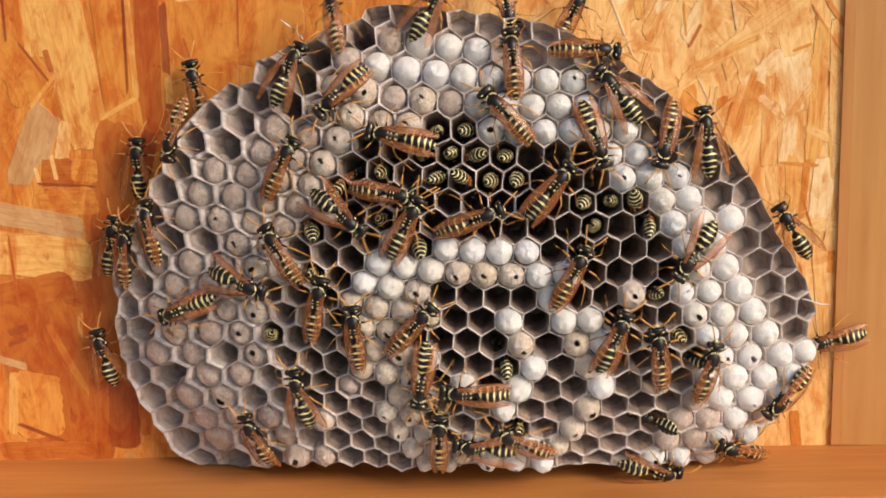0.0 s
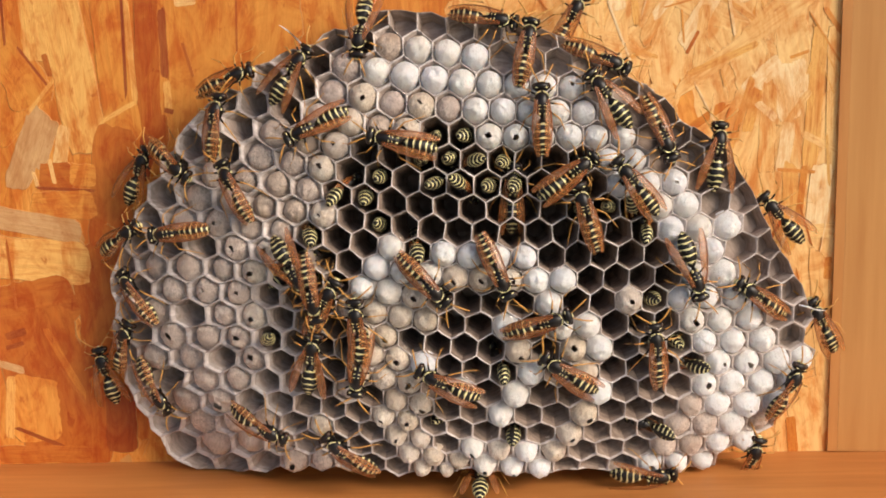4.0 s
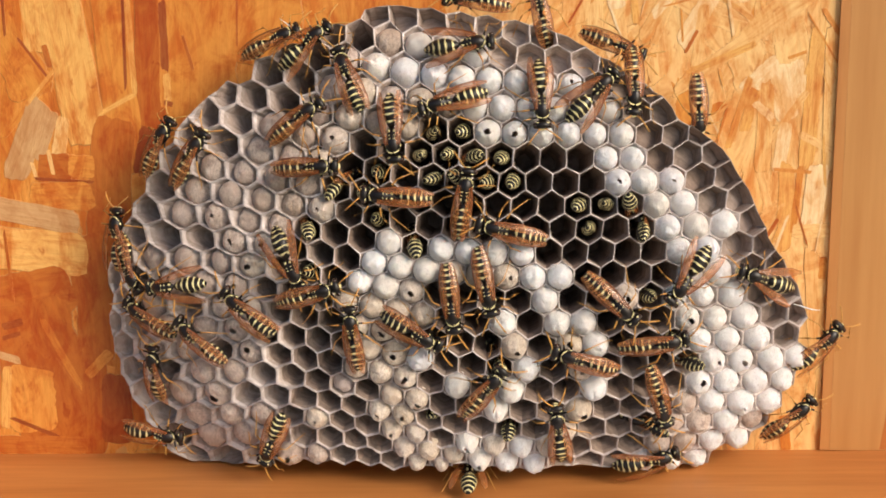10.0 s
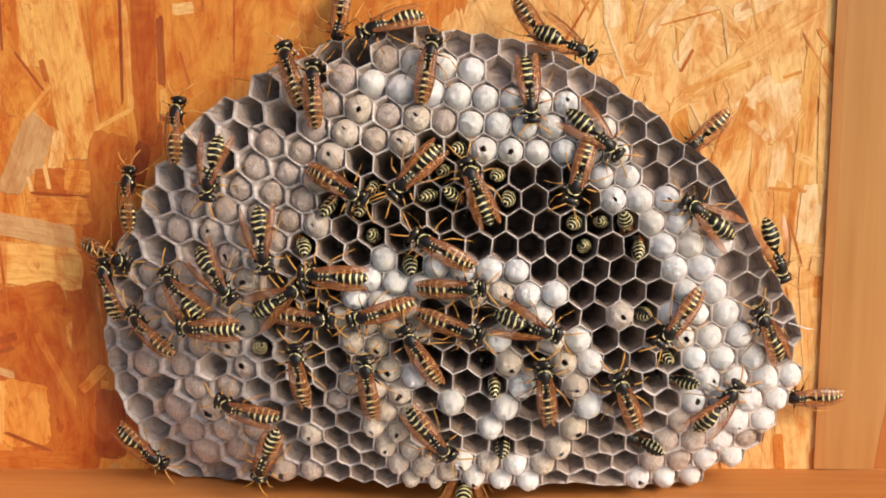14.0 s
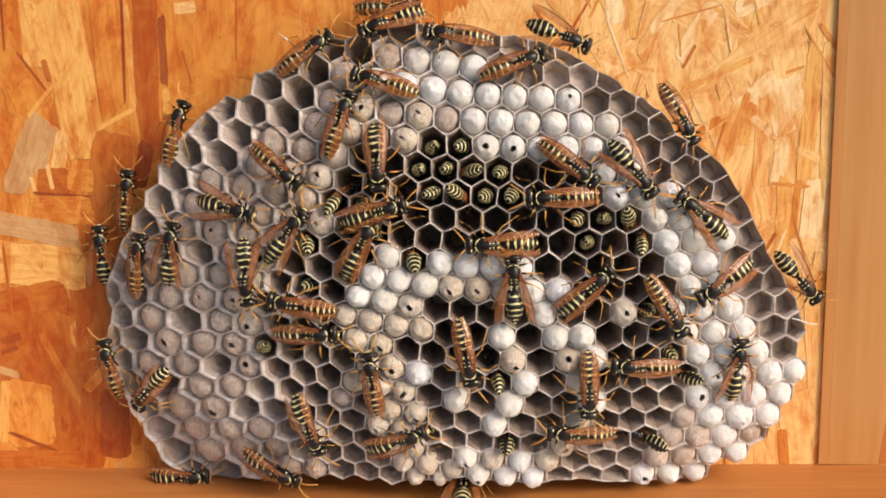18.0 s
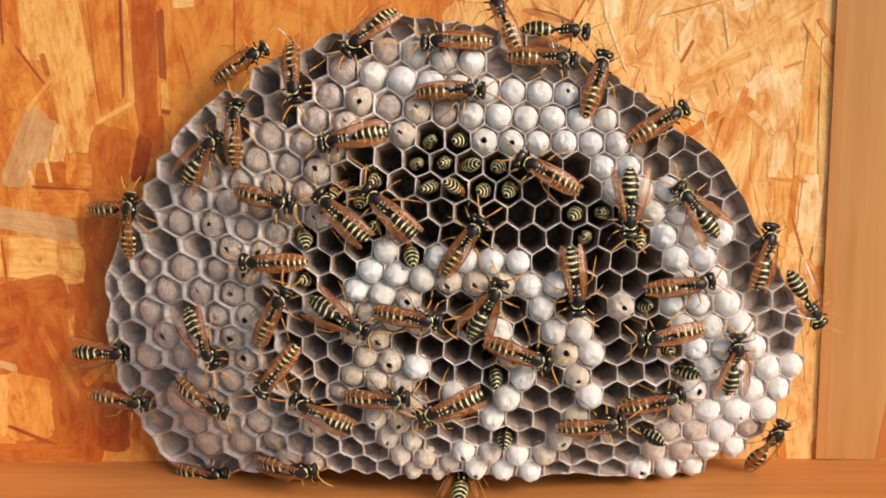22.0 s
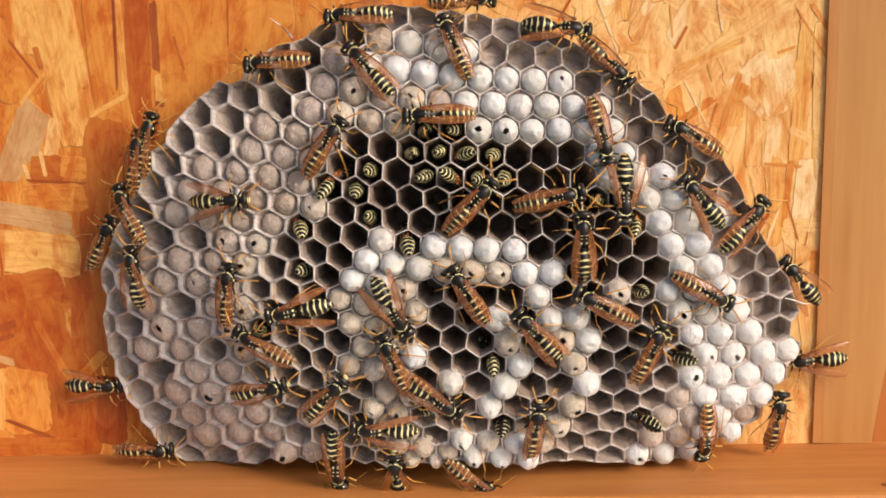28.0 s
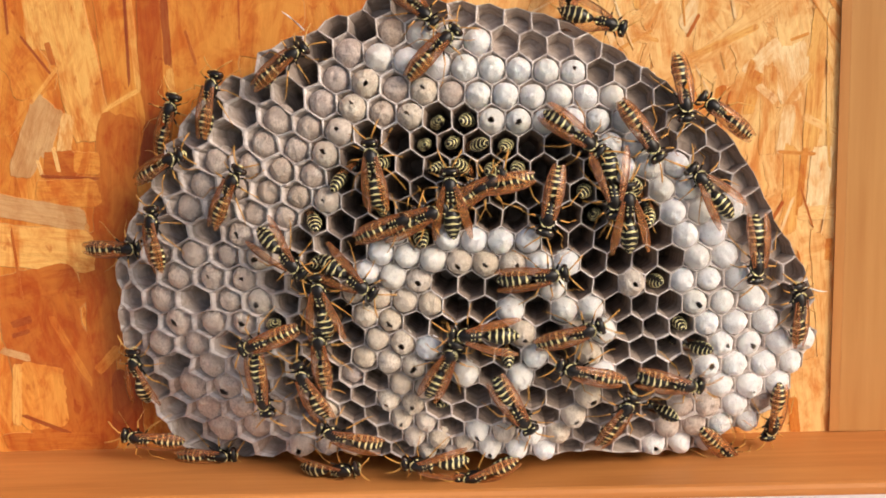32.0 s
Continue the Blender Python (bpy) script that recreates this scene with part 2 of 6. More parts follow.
# ---- helpers ----
def part(name, bm, material, parent=None, label="", smooth=False):
    me = bpy.data.meshes.new(name)
    bm.to_mesh(me)
    bm.free()
    for mt in (material if isinstance(material, (list, tuple)) else [material]):
        me.materials.append(mt)
    if smooth:
        for f in me.polygons:
            f.use_smooth = True
    ob = new(name, me)
    ob.parent = parent
    return tagged(ob, label) if label else ob


def box(x0, x1, y0, y1, z0, z1, bevel=0.0, segs=2):
    bm = bmesh.new()
    bmesh.ops.create_cube(bm, size=1)
    for v in bm.verts:
        v.co = Vector(((x0 + x1) / 2 + v.co.x * (x1 - x0), (y0 + y1) / 2 + v.co.y * (y1 - y0), (z0 + z1) / 2 + v.co.z * (z1 - z0)))
    if bevel:
        bmesh.ops.bevel(bm, geom=bm.edges[:], offset=bevel, segments=segs, affect="EDGES", profile=0.5)
    return bm


# ---- the nest's shape ----
MID_X, MID_Z = -0.001, 0.040


def front(x, z):
    """How far the comb's face stands from the wall (y, negative)."""
    rho = math.hypot((x - MID_X) / 0.081, (z - MID_Z) / (0.071 if z > MID_Z else 0.056))
    return -max(0.0065, 0.0090 + 0.020 * (1 - min(rho, 1.2) ** 2.6))


def face_normal(x, z, soft=1.0):
    e = 0.002
    gx = (front(x + e, z) - front(x - e, z)) / (2 * e)
    gz = (front(x, z + e) - front(x, z - e)) / (2 * e)
    return Vector((gx * soft, -1, gz * soft)).normalized()


# the comb's lattice, bent as the wasps built it: powers of column and row, millimetres across and up
WARP = (
    (0, 0, -3.80, 57.69), (0, 1, -5.20, -49.43), (0, 2, -2.31, -1.94), (0, 3, 1.15, -4.91),
    (0, 4, 1.34, 9.93), (0, 5, 1.20, 3.82), (0, 6, -1.22, -5.17), (1, 0, 57.31, -6.78),
    (1, 1, -0.45, -5.82), (1, 2, 2.71, -4.01), (1, 3, -4.44, 6.20), (1, 4, 1.31, -2.09),
    (1, 5, 0.02, 1.54), (2, 0, 0.81, 7.92), (2, 1, 11.35, 1.02), (2, 2, -0.73, 4.17),
    (2, 3, -2.32, -2.97), (2, 4, -2.62, -9.67), (3, 0, 3.37, 1.93), (3, 1, -8.60, 15.47),
    (3, 2, 8.55, -1.69), (3, 3, 6.25, 1.30), (4, 0, -10.90, -8.66), (4, 1, -3.40, -5.92),
    (4, 2, -3.86, 3.71), (5, 0, 3.90, -0.11), (5, 1, 0.85, -6.07), (6, 0, 3.07, 2.95),
)


def lattice(c, r):
    x = sum(a * (c / 10) ** i * (r / 10) ** j for i, j, a, b in WARP) / 1000
    z = sum(b * (c / 10) ** i * (r / 10) ** j for i, j, a, b in WARP) / 1000
    return x, z


# ---- the box: back board, sill, upright ----
rng = random.Random(7)


def flake_mesh(length, width, kind, torn=1.0):
    """One flake: a thin slab, ragged along its sides and splintered at both ends, its long side along x."""
    r = random.Random(kind)
    bm = bmesh.new()
    n = 13
    outline = []

    def ragged(u):
        return width * (0.5 + torn * (0.16 * noise.noise(Vector((u * 3, kind * 1.7, 0))) + 0.06 * noise.noise(Vector((u * 9, kind * 2.3, 3))) + 0.05 * r.uniform(-1, 1)))
    for k in range(n):
        u = k / (n - 1) - 0.5
        outline.append((u * length * 0.80, -ragged(u)))
    ends = 6
    cut = r.uniform(-0.3, 0.3)
    for k in range(ends):
        v = (k + 0.5) / ends - 0.5
        outline.append((length * (0.475 + 0.28 * cut * v + torn * r.uniform(-0.035, 0.03)), v * width * 0.92))
    for k in range(n):
        u = 0.5 - k / (n - 1)
        outline.append((u * length * 0.80, ragged(u + 7)))
    for k in range(ends):
        v = 0.5 - (k + 0.5) / ends
        outline.append((-length * (0.475 + 0.28 * cut * v + torn * r.uniform(-0.035, 0.03)), v * width * 0.92))
    top = [bm.verts.new((x - math.copysign(0.0002, x), y - math.copysign(0.00016, y), 0.0)) for x, y in outline]
    low = [bm.verts.new((x, y, -0.0001)) for x, y in outline]
    foot = [bm.verts.new((x, y, -0.0005)) for x, y in outline]
    bm.faces.new(top)
    for k in range(len(top)):
        j = (k + 1) % len(top)
        bm.faces.new((top[k], low[k], low[j], top[j])).material_index = 1
        bm.faces.new((low[k], foot[k], foot[j], low[j])).material_index = 1
    bmesh.ops.triangulate(bm, faces=[f for f in bm.faces if len(f.verts) > 4])
    bmesh.ops.recalc_face_normals(bm, faces=bm.faces[:])
    me = bpy.data.meshes.new("flake")
    bm.to_mesh(me)
    bm.free()
    return me


FLAKES = [[flake_mesh(l, w, 10 * i + j) for j in range(3)] for i, (l, w) in enumerate(
    ((0.040, 0.011), (0.030, 0.007), (0.024, 0.0045), (0.016, 0.0022), (0.055, 0.016)))]
for row in FLAKES:
    for me in row:
        me.materials.append(STRAND_R)
        me.materials.append(FLAKE_EDGE)
AMBER = []
PLAIN = [flake_mesh(0.040, 0.010, 71 + j, 0.45) for j in range(6)]
for row in FLAKES:
    AMBER.append([])
    for me in row:
        c = me.copy()
        c.materials.clear()
        c.materials.append(STRAND_L)
        c.materials.append(FLAKE_EDGE)
        AMBER[-1].append(c)

wall_back = part("wall_back", box(-0.30, 0.1, 0.0, 0.011, -0.03, 0.60), BOARD)
tagged(wall_back, "orange-brown oriented strand board back wall of the box", "wall", kind="structure")
sill = part("sill", box(-0.30, 0.30, -0.0312, 0.011, -0.020, 0.0, 0.0012), TIMBER_LONG)
tagged(sill, "planed pine sill board under the nest", "board", kind="structure")
LEAN = 1.1   # degrees by which the upright leans outwards
post_edge = part("trim", box(0.0, 0.00229, -0.00118, -0.0001, 0.0003, 0.60, 0.00004), TIMBER_EDGE)
post_edge.matrix_basis = pose(0.0834, 0, 0, 0, LEAN, 0)
tagged(post_edge, "flat strip toned like the pine upright's rounded, turned-away edge", "trim", kind="structure")
post = part("upright", box(0.0023, 0.066, -0.0012, -0.0001, 0.0003, 0.60, 0.00004), TIMBER_UP)
post.matrix_basis = pose(0.0834, 0, 0, 0, LEAN, 0)
tagged(post, "plain planed pine upright beside the strand board", "post", kind="structure")
heart_bm = bmesh.new()
streak = ((0.0140, 0.0006), (0.064, 0.0006), (0.064, 0.060), (0.0210, 0.041), (0.0162, 0.018))
face, foot = ([heart_bm.verts.new((x, y, z)) for x, z in streak] for y in (-0.00126, -0.0008))
heart_bm.faces.new(face)
for k in range(5):
    heart_bm.faces.new((face[k], foot[k], foot[(k + 1) % 5], face[(k + 1) % 5]))
bmesh.ops.recalc_face_normals(heart_bm, faces=heart_bm.faces[:])
part("heartwood", heart_bm, HEARTWOOD, post, "reddish heartwood streak")
knot_bm = bmesh.new()
bmesh.ops.create_cone(knot_bm, cap_ends=True, segments=20, radius1=0.0022, radius2=0.0019, depth=0.0006)
knot = part("knot", knot_bm, KNOT, sill, "dark brown knot in the pine")
knot.matrix_basis = pose(0.0962, -0.0262, 0.0001) @ Matrix.Diagonal((1.5, 0.55, 1, 1))
white_board = part("lower_board", box(-0.6, 0.6, -0.075, -0.0316, -0.016, -0.0022, 0.001), WHITE_SILL)
tagged(white_board, "white painted board along the sill", "board", kind="structure")

# the rest of the box and the ground, outside the view and assumed
sky_block = part("ceiling", box(-0.33, 0.33, -0.17, 0.011, 0.601, 0.613), BOARD)
tagged(sky_block, "unseen added board top that keeps sky light off the sill", "ceiling", kind="structure")
left_wall = part("wall_left", box(-0.312, -0.301, -0.05, 0.011, -0.03, 0.60), BOARD)
tagged(left_wall, "strand board side of the box", "wall", kind="structure")
right_wall = part("wall_right", box(0.301, 0.312, -0.05, 0.011, -0.03, 0.60), BOARD)
tagged(right_wall, "strand board side of the box", "wall", kind="structure")
panel = part("wall_right_back", box(0.1, 0.30, -0.0002, 0.011, 0.0003, 0.60), BOARD)
tagged(panel, "strand board beside the upright", "wall", kind="structure")
base_wall = part("wall_below", box(-0.32, 0.32, -0.028, 0.25, -1.0, -0.0204), BOARD)
tagged(base_wall, "strand board panel under the box", "wall", kind="structure")
ground = part("ground", box(-40, 40, -40, 40, -1.02, -1.0), timber("dark unseen ground", (0.12, 0.125, 0.06), (0.09, 0.09, 0.04), (0.06, 0.055, 0.025), (9, 9, 9)))
tagged(ground, "unseen ground in front of the box, dark to bounce little light", "ground", kind="structure")

# ---- the comb ----
# one row of cells a line: row, first column, what each cell holds:
# o open, r grey cap set deep, W white cap, B beige cap, h and H the same with a bitten hole, a open with a wasp in it
COMB = (
    (-9, -1.5, "oooooo"),
    (-8, -3, "ogWWWooooo"),
    (-7, -4.5, "ogWWWWWWWhoo"),
    (-6, -6, "oorhrhrWWWWWWoo"),
    (-5, -6.5, "oorhrhaahhWWWWoo"),
    (-4, -8, "oorrhooaaaaoooWWooo"),
    (-3, -8.5, "oorrhoaoaaaaooohWhoo"),
    (-2, -9, "orrrraaoooooooaaaWWoo"),
    (-1, -9.5, "orrrrhoaoooooooaoaWWWo"),
    (0, -10, "orhrraooWaWWWWoooooWWoo"),
    (1, -10.5, "ooohhoooWWWHHHWWooooWWo"),
    (2, -10, "rrrhoaoWWhooooWooHaWWWo"),
    (3, -10.5, "orhhoooBBBBooWoWWooohWWo"),
    (4, -10, "rorhoooBhooooHoHWooaWWW"),
    (5, -10.5, "ohrhaoooBhWooaWoHoooahhW"),
    (6, -10, "rrohoooBBhoWoWooWooohWW"),
    (7, -10.5, "oorroooroBhooWooHoooBWhW"),
    (8, -10, "orhooooohhaooaoHooaBBWr"),
    (9, -9.5, "orrrohoohBohBWBoooBBW"),
    (10, -9, "orrrooooBBBhhWooohWW"),
    (11, -8.5, "ooohBoooBB"),
)
SPOT, HOLDS = {}, {}
for r, c0, line in COMB:
    for k, s in enumerate(line):
        key = (round(2 * (c0 + k)), r)
        SPOT[key], HOLDS[key] = Vector((*lattice(c0 + k, r), 0)), s
# the comb's outline: how far its edge lies from the middle, round the clock (millimetres)
EDGE = (65.85, -4.19, 3.62, 15.54, -1.82, -0.82, -7.72, 0.03, 0.03, -0.10, -2.56, -2.10, -0.22, 0.07, 0.65, -0.47, -0.06, -0.11, 0.67, 0.82, -0.55, -0.38, -0.47, -0.07, 0.12, -0.09, -0.36)


def edge_at(x, z):
    a = math.atan2(z - 0.048, x + 0.001)
    s = EDGE[0]
    for k in range(1, (len(EDGE) + 1) // 2):
        s += EDGE[2 * k - 1] * math.cos(k * a) + EDGE[2 * k] * math.sin(k * a)
    return s * 0.001


def within(p, spare):
    return math.hypot(p.x + 0.001, p.y - 0.048) < edge_at(p.x, p.y) - spare


HEX = ((1, -1), (2, 0), (1, 1), (-1, 1), (-2, 0), (-1, -1))


def step(key, k):
    """The way from a cell to its neighbour, from the cells round about."""
    dx, dy = HEX[k]
    ways = []
    for ox in range(-4, 5):
        for oy in range(-3, 4):
            one, two = (key[0] + ox, key[1] + oy), (key[0] + ox + dx, key[1] + oy + dy)
            if one in SPOT and two in SPOT:
                ways.append(SPOT[two] - SPOT[one])
    d = sum(ways, Vector()) / len(ways)
    return d * min(1.0, 0.0058 / d.length)


for turn in range(3):   # open cells round the comb, out to its edge
    found = {}
    for key, p0 in SPOT.items():
        for k, (dx, dy) in enumerate(HEX):
            out = (key[0] + dx, key[1] + dy)
            if out not in SPOT:
                found.setdefault(out, []).append((p0 + step(key, k), HOLDS[key] == "W" and key[1] > 2))
    for key in sorted(found):
        p0 = sum((q for q, _ in found[key]), Vector()) / len(found[key])
        if len(found[key]) > 1 and within(p0, -0.0003) and p0.y > (0.0020 if p0.x < -0.045 else 0.0036):
            SPOT[key], HOLDS[key] = p0, ("W" if found[key][0][1] else "o")


def neighbour(key, k):
    p = SPOT.get((key[0] + HEX[k][0], key[1] + HEX[k][1]))
    if p is not None:
        return p
    return SPOT[key] + step(key, k)


CORNER = {}


def corners(key):
    """The six corners of a cell, shared with the cells round it."""
    out = []
    for k in range(6):
        ids = tuple(sorted((key, (key[0] + HEX[k][0], key[1] + HEX[k][1]), (key[0] + HEX[(k + 1) % 6][0], key[1] + HEX[(k + 1) % 6][1]))))
        if ids not in CORNER:
            p = (SPOT[key] + neighbour(key, k) + neighbour(key, (k + 1) % 6)) / 3
            hub = Vector((-0.001, 0.048, 0))
            if (p - hub).length > edge_at(p.x, p.y):   # the outermost walls end on the comb's edge
                p = hub + (p - hub).normalized() * (edge_at(p.x, p.y) + 0.0009 * noise.noise(Vector((p.x * 230, p.y * 230, 7))) - 0.0001)
            CORNER[ids] = p + Vector((rng.uniform(-1, 1), rng.uniform(-1, 1), 0)) * (0.0004 if key[0] < -9 else 0.0002)
        out.append(CORNER[ids])
    return out


def on_face(p, sink=0.0, tilt=0.9):
    n = face_normal(p.x, p.y, tilt)
    q = Vector((p.x, front(p.x, p.y), p.y)) - n * sink
    if q.y > -0.0008:
        q.y = -0.0008
    return q


def lift(p):
    """Rims stand unevenly, by a hair."""
    return 0.0009 * noise.noise(Vector((p.x * 160, p.y * 160, 0.3))) + 0.0006 * noise.noise(Vector((p.x * 700, p.y * 700, 4)))


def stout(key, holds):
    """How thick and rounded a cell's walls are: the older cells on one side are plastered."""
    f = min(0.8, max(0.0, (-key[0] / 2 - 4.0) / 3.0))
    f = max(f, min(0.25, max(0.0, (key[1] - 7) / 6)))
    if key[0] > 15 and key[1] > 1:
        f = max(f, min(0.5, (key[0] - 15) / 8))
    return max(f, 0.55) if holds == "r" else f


def axis_at(mid):
    """Which way a cell opens: the outer cells of the plastered side lean further outwards, the lowest ones down."""
    n = face_normal(mid.x, mid.y, 0.9)
    return (n + Vector((-0.42 * min(1.0, max(0.0, (-mid.x - 0.028) / 0.022)), 0, -0.26 * min(1.0, max(0.0, (0.036 - mid.y) / 0.020))))).normalized()


def ring_at(pts, mid, scale, sink, round_):
    """Eighteen points round a cell at a depth, between the six-sided outline and a circle."""
    n = axis_at(mid)
    base = on_face(mid, 0)
    flat = [pts[k].lerp(pts[(k + 1) % 6], t) for k in range(6) for t in (0, 1 / 3, 2 / 3)]
    rad = sum((p - mid).length for p in flat) / 18 * 0.97
    out = []
    for p in flat:
        d = p - mid
        q = mid + d * (scale * (1 - round_)) + d.normalized() * (rad * scale * round_)
        part_way = (q - mid).length / max(d.length, 1e-6)
        top = front(p.x, p.y) - lift(p)
        v = Vector((q.x, top + (base.y - top) * (1 - part_way), q.y)) - n * sink
        if sink > 0:
            v += noise.noise_vector(v * 420) * 0.00022
        v.y = min(v.y, -0.0016)
        v.z = max(v.z, 0.0006)
        out.append(v)
    return out


def cell_bm(bm, key, holds, wall=0):
    """A six-sided paper tube: rim, tapering inner walls, floor, outer walls. Materials: 0 wall, 1 rim, 2 floor."""
    pts = corners(key)
    mid = sum(pts, Vector()) / 6
    f = stout(key, holds)
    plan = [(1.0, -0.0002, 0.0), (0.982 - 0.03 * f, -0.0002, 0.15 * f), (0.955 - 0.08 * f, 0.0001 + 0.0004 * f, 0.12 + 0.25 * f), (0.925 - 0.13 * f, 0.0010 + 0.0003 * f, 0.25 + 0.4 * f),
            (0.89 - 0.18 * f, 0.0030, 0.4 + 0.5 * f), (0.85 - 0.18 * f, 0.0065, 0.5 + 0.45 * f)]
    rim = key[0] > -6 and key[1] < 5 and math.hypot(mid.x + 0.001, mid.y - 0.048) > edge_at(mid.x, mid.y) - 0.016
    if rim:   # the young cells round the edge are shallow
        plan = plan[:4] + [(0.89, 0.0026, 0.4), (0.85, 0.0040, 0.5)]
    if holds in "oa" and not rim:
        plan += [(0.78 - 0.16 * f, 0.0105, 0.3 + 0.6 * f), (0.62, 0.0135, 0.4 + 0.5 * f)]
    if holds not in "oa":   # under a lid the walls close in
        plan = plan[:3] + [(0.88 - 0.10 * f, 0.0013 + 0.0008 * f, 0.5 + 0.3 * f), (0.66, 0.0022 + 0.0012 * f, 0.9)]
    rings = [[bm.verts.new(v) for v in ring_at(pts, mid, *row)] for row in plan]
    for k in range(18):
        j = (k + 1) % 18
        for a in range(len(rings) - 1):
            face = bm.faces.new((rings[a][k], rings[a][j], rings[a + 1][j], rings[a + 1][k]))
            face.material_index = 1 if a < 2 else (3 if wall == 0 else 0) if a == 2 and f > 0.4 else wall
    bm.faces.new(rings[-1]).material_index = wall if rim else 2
    if any((key[0] + dx, key[1] + dy) not in SPOT for dx, dy in HEX):
        outer = [bm.verts.new(v) for v in ring_at(pts, mid, 0.9, 0.0125, 0.0)]
        for k in range(18):
            j = (k + 1) % 18
            bm.faces.new((outer[k], outer[j], rings[0][j], rings[0][k])).material_index = wall


def cap_bm(bm, key, holds):
    """The silk lid of a cell, bulging out of it; some are bitten open."""
    pts = corners(key)
    mid = sum(pts, Vector()) / 6
    rad = sum((pts[k].lerp(pts[(k + 1) % 6], 0.25) - mid).length for k in range(6)) / 6
    n = axis_at(mid)
    facing = face_normal(mid.x, mid.y, 0.9)
    side = facing.orthogonal().normalized()
    up = facing.cross(side)
    r = random.Random(key[0] * 91 + key[1] * 7)
    white = holds in "WH" or (holds == "h" and key[0] > 0)
    f = stout(key, holds)
    if holds in "rg":
        size, rise, base = 0.98 - 0.09 * f, 0.0017 + 0.0006 * r.random(), 0.0008 + (0.0006 + 0.0009 * r.random()) * f
    elif white:
        if key[1] < -3:   # lids set a little into their cells
            size, rise, base = r.uniform(0.92, 0.98), 0.0025 + 0.0006 * r.random(), 0.0004 + 0.0005 * r.random()
        else:
            size, rise, base = r.uniform(0.96, 1.02), 0.0026 + 0.0007 * r.random(), 0.0002 + 0.0003 * r.random()
        if key[0] > 15 and key[1] > 1:   # small domes between thicker walls
            size, rise, base = r.uniform(0.88, 0.99), r.uniform(0.0022, 0.0030), r.uniform(0.0002, 0.0006)
    elif f > 0.5:
        size, rise, base = (0.97, 0.0025, 0.0003) if key[1] > 6 and key[0] > -9 else (0.98 - 0.09 * f, 0.0019, 0.0012)
    else:
        size, rise, base = r.uniform(0.93, 0.99), 0.0023 + 0.0006 * r.random(), 0.0004 + 0.0004 * r.random()
    centre = on_face(mid, 0) - n * base
    rings, segs = (11, 22) if holds in "hH" else (7, 18)
    a0, d0 = r.uniform(0, 6.3), r.uniform(0.0, 0.35)
    hole = Vector((math.cos(a0), math.sin(a0))) * d0
    bite, slit = r.uniform(0.14, 0.25), r.uniform(0.8, 1.9)
    grid = []
    apex = bm.verts.new(centre + n * rise)
    for k in range(1, rings + 1):
        t = k / rings
        row = []
        for s in range(segs):
            a = 2 * math.pi * s / segs
            wob = 1 + 0.05 * noise.noise(Vector((math.cos(a) * 2 + key[0], math.sin(a) * 2 + key[1], 0)))
            q = centre + (side * math.cos(a) + up * math.sin(a)) * (rad * size * t * wob) + n * (rise * (1 - t ** 2.7) + 0.00055 * noise.noise(Vector((math.cos(a) * t * 2.5, math.sin(a) * t * 2.5, key[0] * 3.1 + key[1]))))
            row.append(bm.verts.new(q - n * 0.0008 if k == rings else q))   # the hem goes down to the walls
        grid.append(row)

    def bitten(t, a):
        if holds not in "hH":
            return False
        v = Vector((math.cos(a) * t, math.sin(a) * t)) - hole
        return math.hypot(v.x * slit, v.y / slit ** 0.4) < bite
    for s in range(segs):
        j = (s + 1) % segs
        a = 2 * math.pi * (s + 0.5) / segs
        if not bitten(0.04, a):
            bm.faces.new((apex, grid[0][s], grid[0][j]))
        for k in range(rings - 1):
            if not bitten((k + 1.5) / rings, a):
                bm.faces.new((grid[k][s], grid[k + 1][s], grid[k + 1][j], grid[k][j]))
    bm.normal_update()


nest = new("wasp_nest")
tagged(nest, "grey paper wasp nest comb with open and white-capped cells", "wasp nest")
nest.location = (0, 0, 0)
ranked = sorted(SPOT, key=lambda k: (SPOT[k] - Vector((0.005, 0.052, 0))).length)
single = set(ranked[:300])
edge_cells, edge_white, edge_grey = bmesh.new(), bmesh.new(), bmesh.new()
INHABITED = []


def cap_material(key, holds):
    if holds in "rg":
        return SILK_GREY
    if holds in "BH" or (holds == "h" and key[0] <= 0):
        return SILK_BEIGE
    return SILK_WHITE


for key in ranked:
    holds = HOLDS[key]
    pale = holds in "WB"
    darkened = holds in "oa" and (key[0] < -9 and key[1] > -6 or key[1] > 5) or holds in "oa" and math.hypot((key[0] - 5) / 14.5, (key[1] + 1) / 6) + 0.15 * math.sin(key[0] * 5 + key[1] * 3) < 1
    if key in single:
        bm = bmesh.new()
        cell_bm(bm, key, holds)
        bmesh.ops.recalc_face_normals(bm, faces=bm.faces[:])
        cell = part("cell", bm, [PAPER_RIM if pale and key[0] > 13 else PAPER_PALE if pale else PAPER_OLD_DIM if darkened else PAPER_DARK if math.hypot((key[0] - 4) / 20, key[1] / 8) < 1 else PAPER_MID, RIM_DIM if stout(key, "o") > 0.25 or key[1] > 5 else PAPER_RIM, FLOOR_DARK if holds != "r" else PAPER_PALE, PAPER_MID], nest)
        if holds not in "oa":
            bm = bmesh.new()
            cap_bm(bm, key, holds)
            part("cap", bm, cap_material(key, holds), cell, smooth=True)
    else:
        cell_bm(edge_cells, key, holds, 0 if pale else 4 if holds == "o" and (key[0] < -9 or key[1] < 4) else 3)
        if holds not in "oa":
            cap_bm(edge_white if cap_material(key, holds) is SILK_WHITE else edge_grey, key, holds)
    if holds == "a":
        INHABITED.append(key)
bmesh.ops.recalc_face_normals(edge_cells, faces=edge_cells.faces[:])
